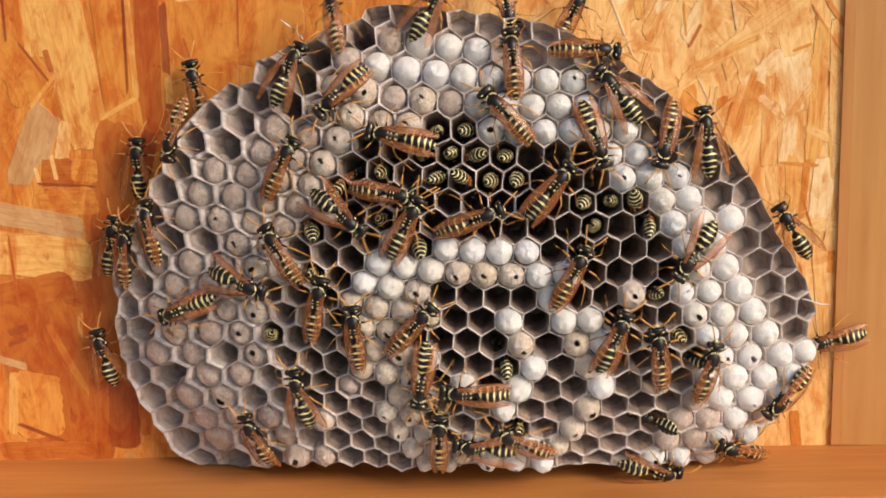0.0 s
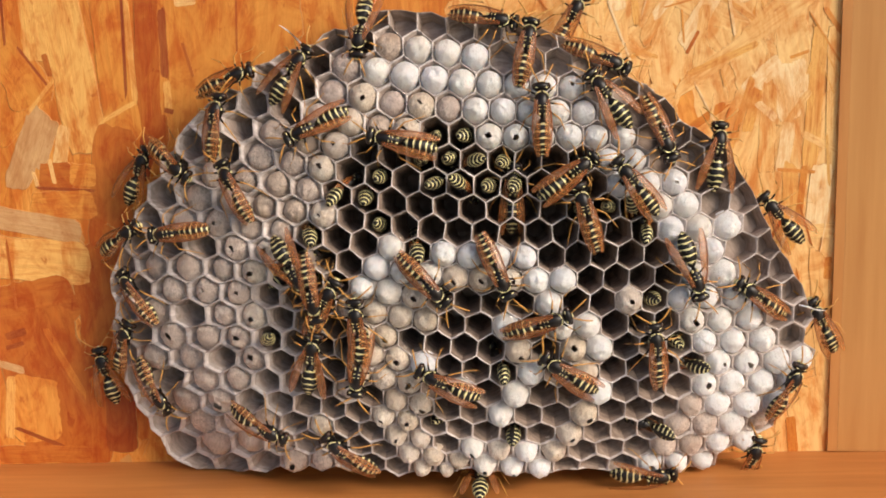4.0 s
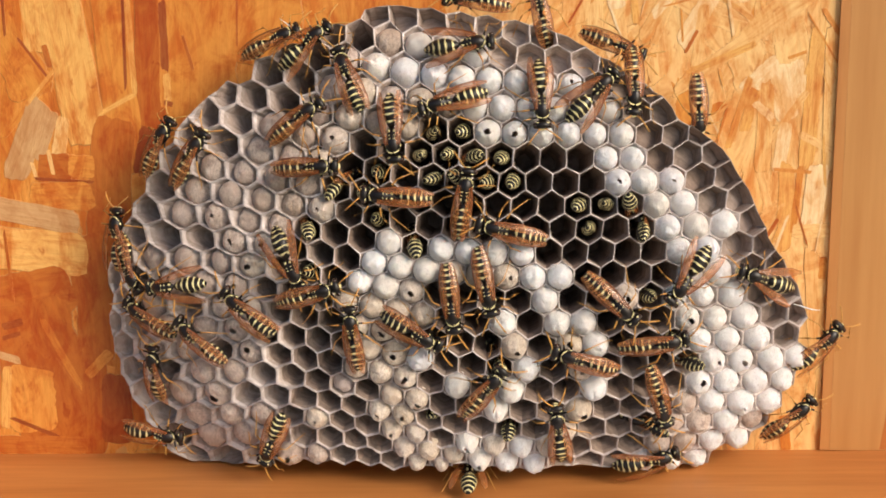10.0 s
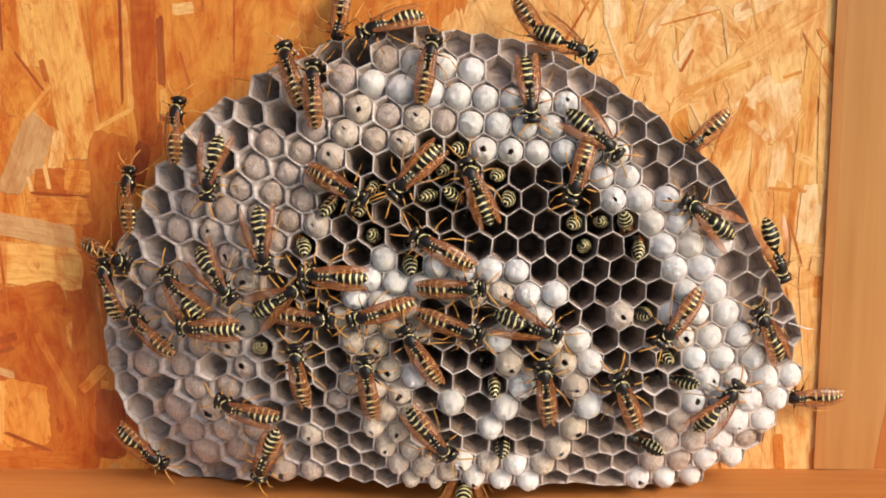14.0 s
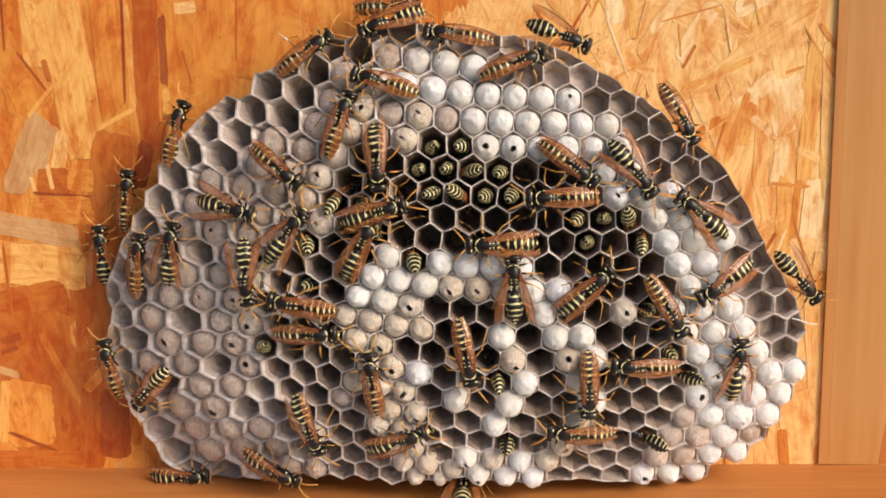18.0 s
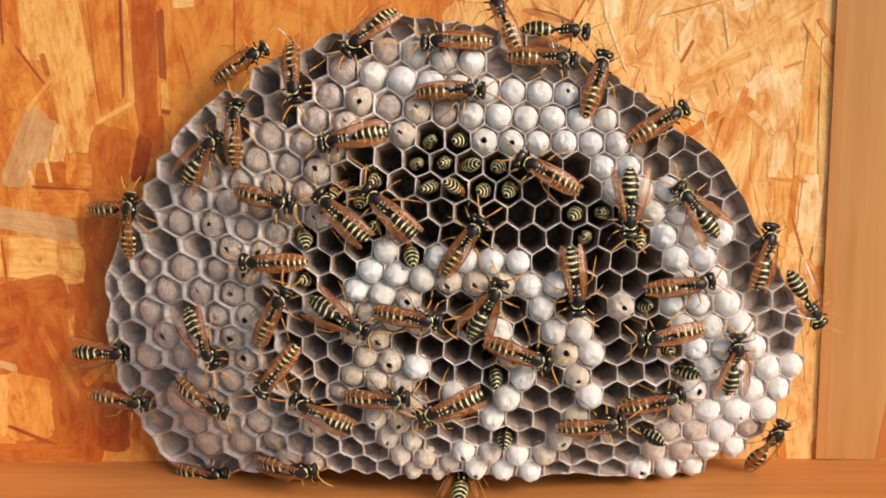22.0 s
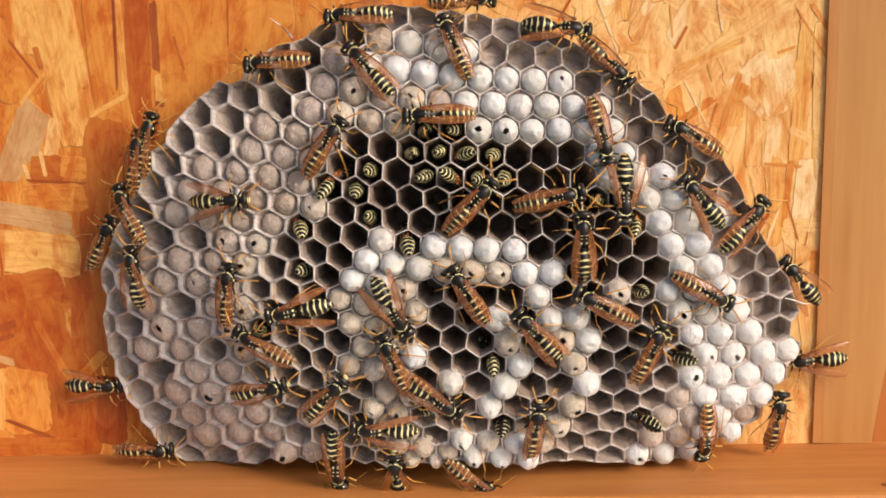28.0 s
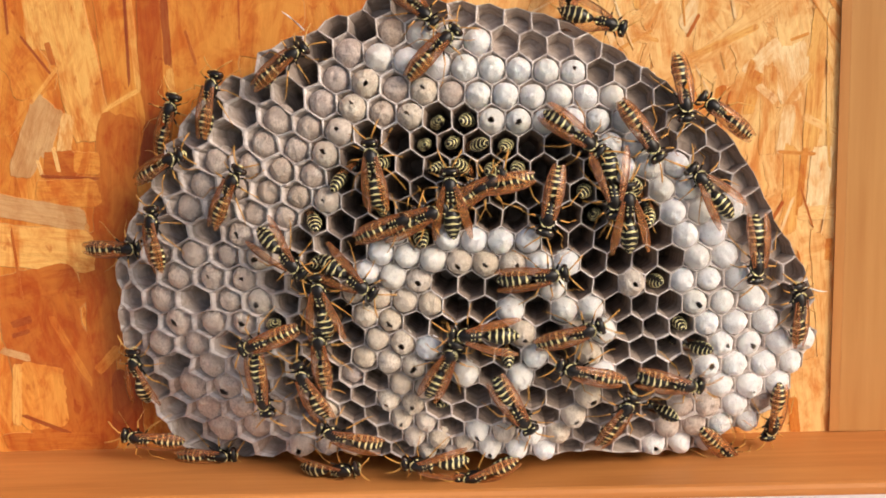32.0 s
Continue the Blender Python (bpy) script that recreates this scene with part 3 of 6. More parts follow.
tagged(part("comb_edge", edge_cells, [PAPER_PALE, RIM_DIM, FLOOR_DARK, PAPER_DARK, PAPER_EDGE], nest), kind="stuff")
tagged(part("edge_silk", edge_white, SILK_WHITE, nest, smooth=True), kind="stuff")
tagged(part("edge_grey_silk", edge_grey, SILK_GREY, nest, smooth=True), kind="stuff")
stalk = bmesh.new()
bmesh.ops.create_cone(stalk, cap_ends=True, segments=16, radius1=0.005, radius2=0.010, depth=0.016, matrix=Matrix.Translation((0, -0.0080, 0.05)) @ Matrix.Rotation(radians(90), 4, "X"))
part("stalk", stalk, PAPER_DARK, nest)

# ---- wasps ----
MM = 0.001


def blob(bm, x, y, z, rx, ry, rz, index, u=10, v=7):
    made = bmesh.ops.create_uvsphere(bm, u_segments=u, v_segments=v, radius=1)
    for vert in made["verts"]:
        vert.co = Vector(((x + vert.co.x * rx) * MM, (y + vert.co.y * ry) * MM, (z + vert.co.z * rz) * MM))
    for f in {f for vert in made["verts"] for f in vert.link_faces}:
        f.material_index = index


def tube(bm, pts, radii, index, segs=6):
    """A jointed limb through points in millimetres."""
    rings = []
    for k, p in enumerate(pts):
        p = Vector(p)
        d = (Vector(pts[min(k + 1, len(pts) - 1)]) - Vector(pts[max(k - 1, 0)])).normalized()
        s = d.orthogonal().normalized()
        u = d.cross(s)
        rings.append([bm.verts.new((p + (s * math.cos(2 * math.pi * a / segs) + u * math.sin(2 * math.pi * a / segs)) * radii[k]) * MM) for a in range(segs)])
    for k in range(len(rings) - 1):
        for a in range(segs):
            j = (a + 1) % segs
            f = bm.faces.new((rings[k][a], rings[k][j], rings[k + 1][j], rings[k + 1][a]))
            f.material_index = index[k]
    bm.faces.new(rings[-1])


def abdomen_bm(under=-0.25, hem=0.68):
    """Spindle of banded segments: each starts black and ends in a wavy yellow hem."""
    bm = bmesh.new()
    edges = ((-0.7, 0.4), (-2.1, 1.25), (-3.4, 1.72), (-4.6, 1.74), (-5.7, 1.48), (-6.6, 1.05), (-7.35, 0.45))
    segs = 20
    prof = []
    for k in range(len(edges) - 1):
        (x0, r0), (x1, r1) = edges[k], edges[k + 1]
        for t, idx in ((0.0, 0), (0.25, 0), (hem - 0.11, 2), (hem, 1), (0.90, 0), (0.96, 0)):
            rad = r0 + (r1 - r0) * t + 0.10 * math.sin(math.pi * t)
            prof.append((x0 + (x1 - x0) * t, rad, idx))
    prof.append((-7.5, 0.12, 0))
    rings = []
    for x, rad, idx in prof:
        wave = 0.15 if idx == 1 else 0.10 if idx == 2 else 0.0
        rings.append([bm.verts.new(((x + wave * math.sin(4 * math.pi * s / segs * 2 + 0.8)) * MM, math.cos(2 * math.pi * s / segs) * rad * MM, (math.sin(2 * math.pi * s / segs) * rad * 0.86 - 0.022 * (x + 1) ** 2) * MM)) for s in range(segs)])
    for k in range(len(rings) - 1):
        for s in range(segs):
            j = (s + 1) % segs
            f = bm.faces.new((rings[k][s], rings[k][j], rings[k + 1][j], rings[k + 1][s]))
            i = prof[k][2]
            if i == 2:   # the wave of the hem
                i = 1 if (s % 10) in (0, 1, 2, 7, 8, 9) and (s // 2) % 2 == 0 else 0
            if i == 1 and math.sin(2 * math.pi * (s + 0.5) / segs) < under:
                i = 0
            f.material_index = i
    bm.faces.new(rings[-1])
    bm.faces.new(rings[0])
    bmesh.ops.recalc_face_normals(bm, faces=bm.faces[:])
    return bm


def head_bm():
    bm = bmesh.new()
    blob(bm, 0, 0, 0, 0.95, 1.75, 1.25, 0, 14, 10)
    blob(bm, 0.62, 0, 0.62, 0.3, 0.75, 0.16, 1)
    blob(bm, -0.5, 0.9, 0.72, 0.14, 0.4, 0.14, 1)
    blob(bm, -0.5, -0.9, 0.72, 0.14, 0.4, 0.14, 1)
    return bm


def knob_bm(rx, ry, rz):
    bm = bmesh.new()
    blob(bm, 0, 0, 0, rx, ry, rz, 0)
    return bm


def add_head(w, m):
    """The head with its two eyes and its yellow face plate."""
    head = part_at("head", head_bm(), [BLACK, YELLOW], w, m)
    for s in (1, -1):
        part_at("eye", knob_bm(0.62, 0.52, 0.85), EYE, head, pose(0.15 * MM, s * 1.35 * MM, 0.05 * MM), "glossy dark brown eye")
    part_at("face_plate", knob_bm(0.42, 0.72, 0.6), YELLOW, head, pose(0.72 * MM, 0, -0.45 * MM), "yellow face plate")


def thorax_bm():
    bm = bmesh.new()
    blob(bm, 0, 0, 0, 2.15, 1.55, 1.5, 0, 16, 12)
    blob(bm, -1.5, 0, -0.1, 1.1, 1.15, 1.05, 0, 12, 8)
    for s in (1, -1):
        tube(bm, ((1.75, s * 0.15, 0.85), (1.55, s * 0.85, 0.78), (0.95, s * 1.38, 0.62)), (0.11, 0.14, 0.1), (1, 1), 6)
        blob(bm, -0.8, s * 0.42, 1.28, 0.09, 0.26, 0.12, 1)
        blob(bm, -1.4, s * 0.42, 0.98, 0.08, 0.3, 0.12, 1)
        blob(bm, -2.2, s * 0.5, 0.45, 0.28, 0.25, 0.42, 1)
        blob(bm, 0.35, s * 1.42, 0.2, 0.3, 0.16, 0.22, 1)
    tube(bm, ((-2.3, 0, 0), (-2.9, 0, -0.05)), (0.55, 0.3), (0,), 8)
    return bm


def wing_bm(side, length=9.6):
    """A folded fore wing: a narrow, faintly arched blade, and the veins that run along it."""
    bm = bmesh.new()
    n = 10
    top, low = [], []

    def at(t, s):
        half = 0.92 * (math.sin(math.pi * min(1, t * 0.90 + 0.06)) ** 0.6) * (0.5 + 0.5 * t) * (1 if t < 0.9 else 0.78) + 0.12
        h = 0.2 - 0.17 * (s - 0.1) ** 2
        return Vector((-length * t, s * half, 0.35 * math.sin(math.pi * t) - 0.9 * t * t + h + 0.05 * math.sin(9 * s)))
    for k in range(n + 1):
        line = [at(k / n, s) for s in (-1, -0.5, 0, 0.5, 1)]
        top.append([bm.verts.new(p * MM) for p in line])
        low.append([bm.verts.new((p - Vector((0, 0, 0.05))) * MM) for p in line])
    for rows, flip in ((top, False), (low, True)):
        for k in range(n):
            for s in range(4):
                q = (rows[k][s], rows[k][s + 1], rows[k + 1][s + 1], rows[k + 1][s])
                bm.faces.new(q[::-1] if flip else q)
    for k in range(n):
        bm.faces.new((top[k][0], low[k][0], low[k + 1][0], top[k + 1][0]))
        bm.faces.new((top[k][4], top[k + 1][4], low[k + 1][4], low[k][4]))
    rib = bmesh.new()
    lift_up = Vector((0, 0, 0.04))
    tube(rib, [at(t, side * 0.98) + lift_up for t in (0, 0.25, 0.5, 0.75, 0.95)], (0.14, 0.13, 0.11, 0.09, 0.04), (0, 0, 0, 0), 5)
    for edge0, edge1, t1, thick in ((0.45, 0.6, 0.8, 0.045), (-0.1, -0.25, 0.85, 0.04)):
        tube(rib, [at(t1 * k / 4 + 0.02, side * (edge0 + (edge1 - edge0) * k / 4)) + lift_up for k in range(5)], (thick, thick, thick, thick * 0.8, thick * 0.4), (0, 0, 0, 0), 4)
    return bm, rib


def add_wing(w, side, m, length=9.6):
    blade, rib = wing_bm(side, length)
    wing = part_at("wing", blade, WING, w, m, "amber folded wing")
    part_at("rib", rib, VEIN, wing, Matrix.Identity(4), "dark rusty wing veins")


def leg_bm(side, way):
    """Femur, shin and foot, bent at the knee. way: 1 fore, 0 middle, -1 hind leg."""
    bm = bmesh.new()
    reach = {1: (1.5, 2.5, 3.4, 3.0), 0: (0.2, 3.1, -0.3, 4.6), -1: (-1.9, 2.7, -4.6, 4.3)}[way]
    kx, ky, fx, fy = reach
    pts = ((0, 0, 0), (kx * 0.5, side * ky * 0.5, 0.75), (kx, side * ky, 0.95), ((kx + fx) / 2, side * (ky + fy) / 2, -0.35), (fx, side * fy, -1.55),
           (fx + (fx - kx) * 0.35, side * (fy + 0.45), -1.8))
    tube(bm, pts, (0.20, 0.20, 0.13, 0.10, 0.075, 0.045), (1, 0, 0, 0, 0), 6)
    return bm


def antenna_bm(side):
    bm = bmesh.new()
    pts = ((0, 0, 0), (0.55, side * 0.45, 0.45), (1.5, side * 1.25, 0.55), (2.5, side * 2.0, 0.25), (3.2, side * 2.5, -0.15))
    tube(bm, pts, (0.13, 0.13, 0.15, 0.16, 0.1), (0, 0, 0, 0), 6)
    return bm


def part_at(name, bm, mats, parent, m, label=""):
    ob = part(name, bm, mats, parent, label, smooth=True)
    ob.matrix_basis = m
    return ob


def build_wasp(spread=0.0):
    """A paper wasp facing +x, standing at z = 0. spread: degrees by which its wings stand apart."""
    w = new("wasp")
    tagged(w, "black and yellow paper wasp with folded amber wings and orange legs", "wasp", "wasps on the comb")
    add_head(w, pose(5.9 * MM, 0, 2.1 * MM, 0, 18, 0))
    part_at("thorax", thorax_bm(), [BLACK, YELLOW], w, pose(2.9 * MM, 0, 2.5 * MM) @ Matrix.Diagonal((1.1, 1, 1, 1)))
    part_at("abdomen", abdomen_bm(), [BLACK, YELLOW], w, pose(0.5 * MM, 0, 2.3 * MM, 0, -4, 0) @ Matrix.Diagonal((1.06, 0.96, 0.96, 1)), "yellow and black banded abdomen")
    for s in (1, -1):
        add_wing(w, s, pose(3.2 * MM, s * 1.05 * MM, 3.7 * MM, s * (-24 + spread), -6, s * (0.3 - spread)), 10.9)
        part_at("antenna", antenna_bm(s), [ORANGE, BLACK], w, pose(6.7 * MM, s * 0.5 * MM, 2.5 * MM))
        for way, x in ((1, 4.4), (0, 2.9), (-1, 1.6)):
            part_at("leg", leg_bm(s, way), [ORANGE, BLACK], w, pose(x * MM, s * 0.9 * MM, 1.7 * MM))
    w.scale = (1.1, 1.1, 1.1)
    return w


def build_tucked():
    """A wasp head down in a cell: only its banded hind end shows."""
    w = new("wasp")
    tagged(w, "paper wasp head down in a cell, banded abdomen showing", "wasp", "wasps in cells")
    w.scale = (0.95, 0.93, 0.93)
    add_head(w, pose(5.1 * MM, 0, 0, 0, 60, 0) @ Matrix.Diagonal((0.8, 0.8, 0.8, 1)))
    part_at("thorax", thorax_bm(), [BLACK, YELLOW], w, pose(2.3 * MM, 0, 0))
    part_at("abdomen", abdomen_bm(-0.9, 0.72), [BLACK, YELLOW], w, pose(0, 0, 0.3 * MM), "yellow and black banded abdomen")
    for s in (1, -1):
        add_wing(w, s, pose(2.6 * MM, s * 1.15 * MM, 1.0 * MM, s * -62, 1, s * 3), 7.6)
    return w


def crawl_pose(x, z, h, tilt=0.0):
    """Feet on the comb at x, z (millimetres) with the head towards h degrees (0 right, 90 up). tilt: degrees by which the tail stands out."""
    x, z = x * MM, max(z, 1.5) * MM
    off = min(1.0, max(0.0, (math.hypot(x + 0.001, z - 0.048) - edge_at(x, z)) / 0.004)) * min(1.0, max(0.0, (z - 0.012) / 0.010))   # 1 on the board beside the comb
    n = face_normal(x, z, 0.75).lerp(Vector((0, -1, 0)), off).normalized()
    a = radians(h)
    ahead = Vector((math.cos(a), 0, math.sin(a)))
    ahead = (ahead - n * ahead.dot(n)).normalized()
    left = n.cross(ahead)
    c, k = math.cos(radians(tilt)), math.sin(radians(tilt))
    foot = Vector((x, front(x, z) * (1 - off) - 0.0007 * off, z)) + n * 0.0012
    ahead, n = ahead * c - n * k, n * c + ahead * k
    m = Matrix((ahead, left, n)).transposed().to_4x4()
    m.translation = foot
    return m


first = build_wasp(1)
open_winged = build_wasp(15)
tagged(open_winged, "black and yellow paper wasp with amber wings held apart")
half_open = build_wasp(6)
tagged(half_open, "black and yellow paper wasp with amber wings along its sides")
tucked = build_tucked()

# ---- flakes of the board ----


def flake(x, z, turn, size, kind, amber, proud):
    ob = new("flake", (AMBER if amber else FLAKES)[size][kind])
    ob.parent = wall_back
    ob.matrix_basis = pose(x, -proud, z, 90, 0, 0) @ pose(0, 0, 0, 0, 0, turn) @ Matrix.Diagonal((rng.uniform(0.7, 1.5), rng.uniform(0.4, 1.2), 1, 1))
    return ob



layer = 0.0001
for k in range(46):    # broad upright flakes, left of the seam and above the comb
    layer += 0.0000004
    flake(rng.uniform(-0.130, -0.074), rng.uniform(-0.01, 0.15), 90 + rng.gauss(0, 10), rng.choice((4, 4, 0)), rng.randrange(3), True, layer)
for k in range(34):
    layer += 0.0000004
    flake(rng.uniform(-0.066, 0.004), rng.uniform(0.07, 0.16), 90 + rng.gauss(0, 6), rng.choice((4, 4, 0)), rng.randrange(3), True, layer)
for k in range(12):    # slimmer ones over them
    layer += 0.0000004
    flake(rng.uniform(-0.125, -0.074), rng.uniform(-0.005, 0.15), rng.choice((90, 90, 75, 110, 20, 160)) + rng.gauss(0, 10), rng.choice((0, 1, 1, 2, 3)), rng.randrange(3), True, layer)
for k in range(16):    # the seam of narrow dark flakes
    layer += 0.0000004
    flake(-0.0705 + rng.uniform(-0.0012, 0.0012), rng.uniform(0.0, 0.16), 90 + rng.gauss(0, 2), rng.choice((2, 3)), rng.randrange(3), True, layer)
for k in range(70):    # pale ground layer beside and above the comb
    layer += 0.0000004
    x, z = rng.uniform(0.004, 0.074), rng.uniform(0.0, 0.16)
    flake(x, z, 90 if x > 0.066 else rng.choice((50, 60, 75, 100, 125)) + rng.gauss(0, 10), rng.choice((0, 0, 1)), rng.randrange(3), False, layer)
for k in range(36):
    layer += 0.0000004
    flake(rng.uniform(0.073, 0.086), rng.uniform(0.0, 0.16), 90 + rng.gauss(0, 2), rng.choice((1, 2, 1)), rng.randrange(3), False, layer)
for k in range(190):   # short pale flakes lying every way
    layer += 0.0000004
    x, z = rng.uniform(0.0, 0.077), rng.uniform(0.0, 0.155)
    if x < 0.035 and z < 0.09:
        continue
    turn = rng.choice((60, 45, 75, 100, 120, 35, 140, 90))
    if x > 0.066:
        turn = 90
    flake(x, z, turn + rng.gauss(0, 12), rng.choice((0, 1, 1, 2, 2, 3)), rng.randrange(3), rng.random() < 0.03, layer)
for k in range(36):
    layer += 0.0000004
    x, z = rng.uniform(0.0, 0.074), rng.uniform(0.03, 0.155)
    flake(x, z, rng.choice((90, 60, 40, 110, 75, 130)) + rng.gauss(0, 15), 3, rng.randrange(3), rng.random() < 0.05, layer)

# strands that can be told apart, and dark cracks between some: place, turn, length, width, tone (straw, amber,
# weathered, dark red, honey, burnt orange, pale)
UPPER = (
    (-0.1056, 0.1128, -98, 0.0264, 0.0124, 1),
    (-0.1054, 0.0983, -70, 0.0167, 0.0114, 1),
    (-0.0993, 0.1133, -91, 0.0248, 0.0097, 0),
    (-0.0731, 0.1010, -94, 0.0488, 0.0082, 5),
    (-0.0609, 0.1026, -96, 0.0472, 0.0173, 1),
    (-0.0452, 0.1101, -100, 0.0303, 0.0180, 1),
    (-0.0930, 0.1034, -85, 0.0509, 0.0106, 0),
    (-0.0821, 0.0988, -88, 0.0568, 0.0086, 1),
    (-0.0780, 0.1030, -90, 0.0257, 0.0015, 0),
    (-0.0793, 0.1070, -93, 0.0311, 0.0008, 3),
    (-0.0697, 0.1040, -94, 0.0367, 0.0027, 1),
    (-0.0699, 0.1042, -92, 0.0173, 0.0020, 3),
    (-0.0700, 0.0922, -91, 0.0069, 0.0018, 0),
    (-0.0701, 0.0883, -15, 0.0024, 0.0012, 3),
    (-0.0519, 0.1097, -94, 0.0181, 0.0005, 5),
    (-0.0638, 0.1139, 4, 0.0054, 0.0028, 4),
)
MIDDLE = (
    (-0.1048, 0.0888, 46, 0.0222, 0.0020, 1),
    (-0.1020, 0.1000, -56, 0.0127, 0.0007, 3),
    (-0.0986, 0.1004, -80, 0.0057, 0.0015, 5),
    (-0.1056, 0.0806, -115, 0.0222, 0.0063, 2),
    (-0.1013, 0.0815, -115, 0.0134, 0.0036, 2),
    (-0.0862, 0.0686, -99, 0.0361, 0.0109, 5),
    (-0.0770, 0.0772, -105, 0.0118, 0.0039, 3),
    (-0.0972, 0.0811, -105, 0.0104, 0.0035, 4),
    (-0.0995, 0.0740, -1, 0.0089, 0.0064, 5),
    (-0.0929, 0.0738, -7, 0.0069, 0.0056, 1),
    (-0.1048, 0.0733, -78, 0.0039, 0.0009, 4),
    (-0.1004, 0.0750, -83, 0.0065, 0.0011, 4),
    (-0.0975, 0.0705, -5, 0.0158, 0.0008, 3),
    (-0.0987, 0.0667, -1, 0.0173, 0.0070, 1),
    (-0.0823, 0.0887, 26, 0.0102, 0.0011, 0),
    (-0.1010, 0.0931, 47, 0.0123, 0.0009, 0),
)
LOWER = (
    (-0.0934, 0.0414, -90, 0.0334, 0.0096, 5),
    (-0.1073, 0.0624, -13, 0.0266, 0.0060, 2),
    (-0.1079, 0.0533, -8, 0.0304, 0.0113, 0),
    (-0.1096, 0.0422, 8, 0.0244, 0.0121, 5),
    (-0.1077, 0.0214, -80, 0.0405, 0.0226, 5),
    (-0.1147, 0.0345, 16, 0.0059, 0.0020, 3),
    (-0.1153, 0.0315, 15, 0.0052, 0.0012, 3),
    (-0.1022, 0.0252, -66, 0.0247, 0.0020, 1),
    (-0.1007, 0.0195, -60, 0.0148, 0.0008, 5),
    (-0.1174, 0.0261, -18, 0.0082, 0.0020, 2),
    (-0.1117, 0.0147, -93, 0.0185, 0.0125, 1),
    (-0.1116, 0.0071, -24, 0.0147, 0.0011, 3),
    (-0.0955, 0.0139, -95, 0.0307, 0.0067, 5),
    (-0.0935, 0.0239, 43, 0.0095, 0.0028, 1),
    (-0.0900, 0.0119, -96, 0.0193, 0.0082, 3),
    (-0.1112, 0.0025, -1, 0.0265, 0.0049, 5),
)
PALE = (
    (0.0266, 0.1107, -91, 0.0153, 0.0059, 4),
    (0.0309, 0.1095, -89, 0.0176, 0.0038, 4),
    (0.0357, 0.1109, -90, 0.0090, 0.0041, 6),
    (0.0397, 0.1084, -84, 0.0114, 0.0017, 0),
    (0.0349, 0.0969, -74, 0.0053, 0.0032, 6),
    (0.0461, 0.1069, 58, 0.0191, 0.0031, 4),
    (0.0478, 0.1090, 48, 0.0124, 0.0023, 6),
    (0.0543, 0.1043, 57, 0.0158, 0.0041, 6),
    (0.0545, 0.0996, 82, 0.0155, 0.0026, 4),
    (0.0638, 0.1058, -52, 0.0197, 0.0016, 4),
    (0.0625, 0.1060, -38, 0.0118, 0.0012, 0),
    (0.0686, 0.1112, 25, 0.0132, 0.0041, 6),
    (0.0376, 0.0980, -19, 0.0117, 0.0026, 4),
    (0.0417, 0.0967, -19, 0.0067, 0.0010, 0),
    (0.0330, 0.1016, -10, 0.0056, 0.0013, 4),
    (0.0680, 0.1027, 45, 0.0110, 0.0034, 4),
)
CROSSED = (
    (0.0683, 0.0903, 41, 0.0109, 0.0042, 6),
    (0.0734, 0.0866, -83, 0.0137, 0.0053, 6),
    (0.0767, 0.0895, -81, 0.0092, 0.0033, 6),
    (0.0692, 0.0786, 87, 0.0216, 0.0036, 4),
    (0.0658, 0.0827, 75, 0.0108, 0.0026, 0),
    (0.0634, 0.0821, 73, 0.0180, 0.0017, 0),
    (0.0649, 0.0986, 34, 0.0409, 0.0035, 4),
    (0.0592, 0.0946, 22, 0.0178, 0.0017, 0),
    (0.0690, 0.0825, -43, 0.0060, 0.0018, 6),
    (0.0798, 0.0843, -94, 0.0340, 0.0036, 0),
    (0.0839, 0.0845, -90, 0.0346, 0.0030, 4),
    (0.0745, 0.0809, 54, 0.0150, 0.0016, 4),
    (0.0733, 0.0740, 81, 0.0121, 0.0031, 6),
    (0.0838, 0.1019, -57, 0.0079, 0.0012, 1),
    (0.0795, 0.0939, 68, 0.0081, 0.0010, 0),
    (0.0763, 0.0949, 18, 0.0047, 0.0008, 1),
)
BESIDE = (
    (0.0743, 0.0598, -91, 0.0218, 0.0036, 0),
    (0.0768, 0.0615, -96, 0.0169, 0.0016, 1),
    (0.0809, 0.0616, -95, 0.0173, 0.0052, 6),
    (0.0804, 0.0541, -1, 0.0095, 0.0035, 4),
    (0.0818, 0.0334, -86, 0.0336, 0.0042, 4),
    (0.0831, 0.0452, -93, 0.0057, 0.0018, 1),
    (0.0793, 0.0084, -87, 0.0219, 0.0099, 4),
    (0.0753, 0.0037, -85, 0.0108, 0.0024, 1),
    (0.0757, 0.0684, -6, 0.0092, 0.0009, 1),
    (0.0812, 0.0747, -29, 0.0100, 0.0018, 4),
    (-0.0860, 0.0026, 62, 0.0083, 0.0017, 1),
    (-0.1185, 0.0153, -98, 0.0175, 0.0024, 0),
)
TONES = (STRAND_B, STRAND_L, STRAND_G, STRAND_D, STRAND_R, STRAND_O, STRAND_P)
TONED = {}
SPLINTERS = []   # slivers pressed in among the strands
for k in range(12):
    SPLINTERS.append((rng.uniform(-0.118, -0.01), rng.uniform(0.045, 0.125), 90 + rng.gauss(0, 9), rng.uniform(0.006, 0.024), rng.uniform(0.0003, 0.0010), rng.choice((5, 5, 3, 0))))
for k in range(80):
    SPLINTERS.append((rng.uniform(0.01, 0.083), rng.uniform(0.03, 0.125), rng.choice((40, 55, 65, 80, 100, 120)) + rng.gauss(0, 10), rng.uniform(0.004, 0.016), rng.uniform(0.0003, 0.0009), rng.choice((1, 1, 0, 5, 4, 6, 6))))
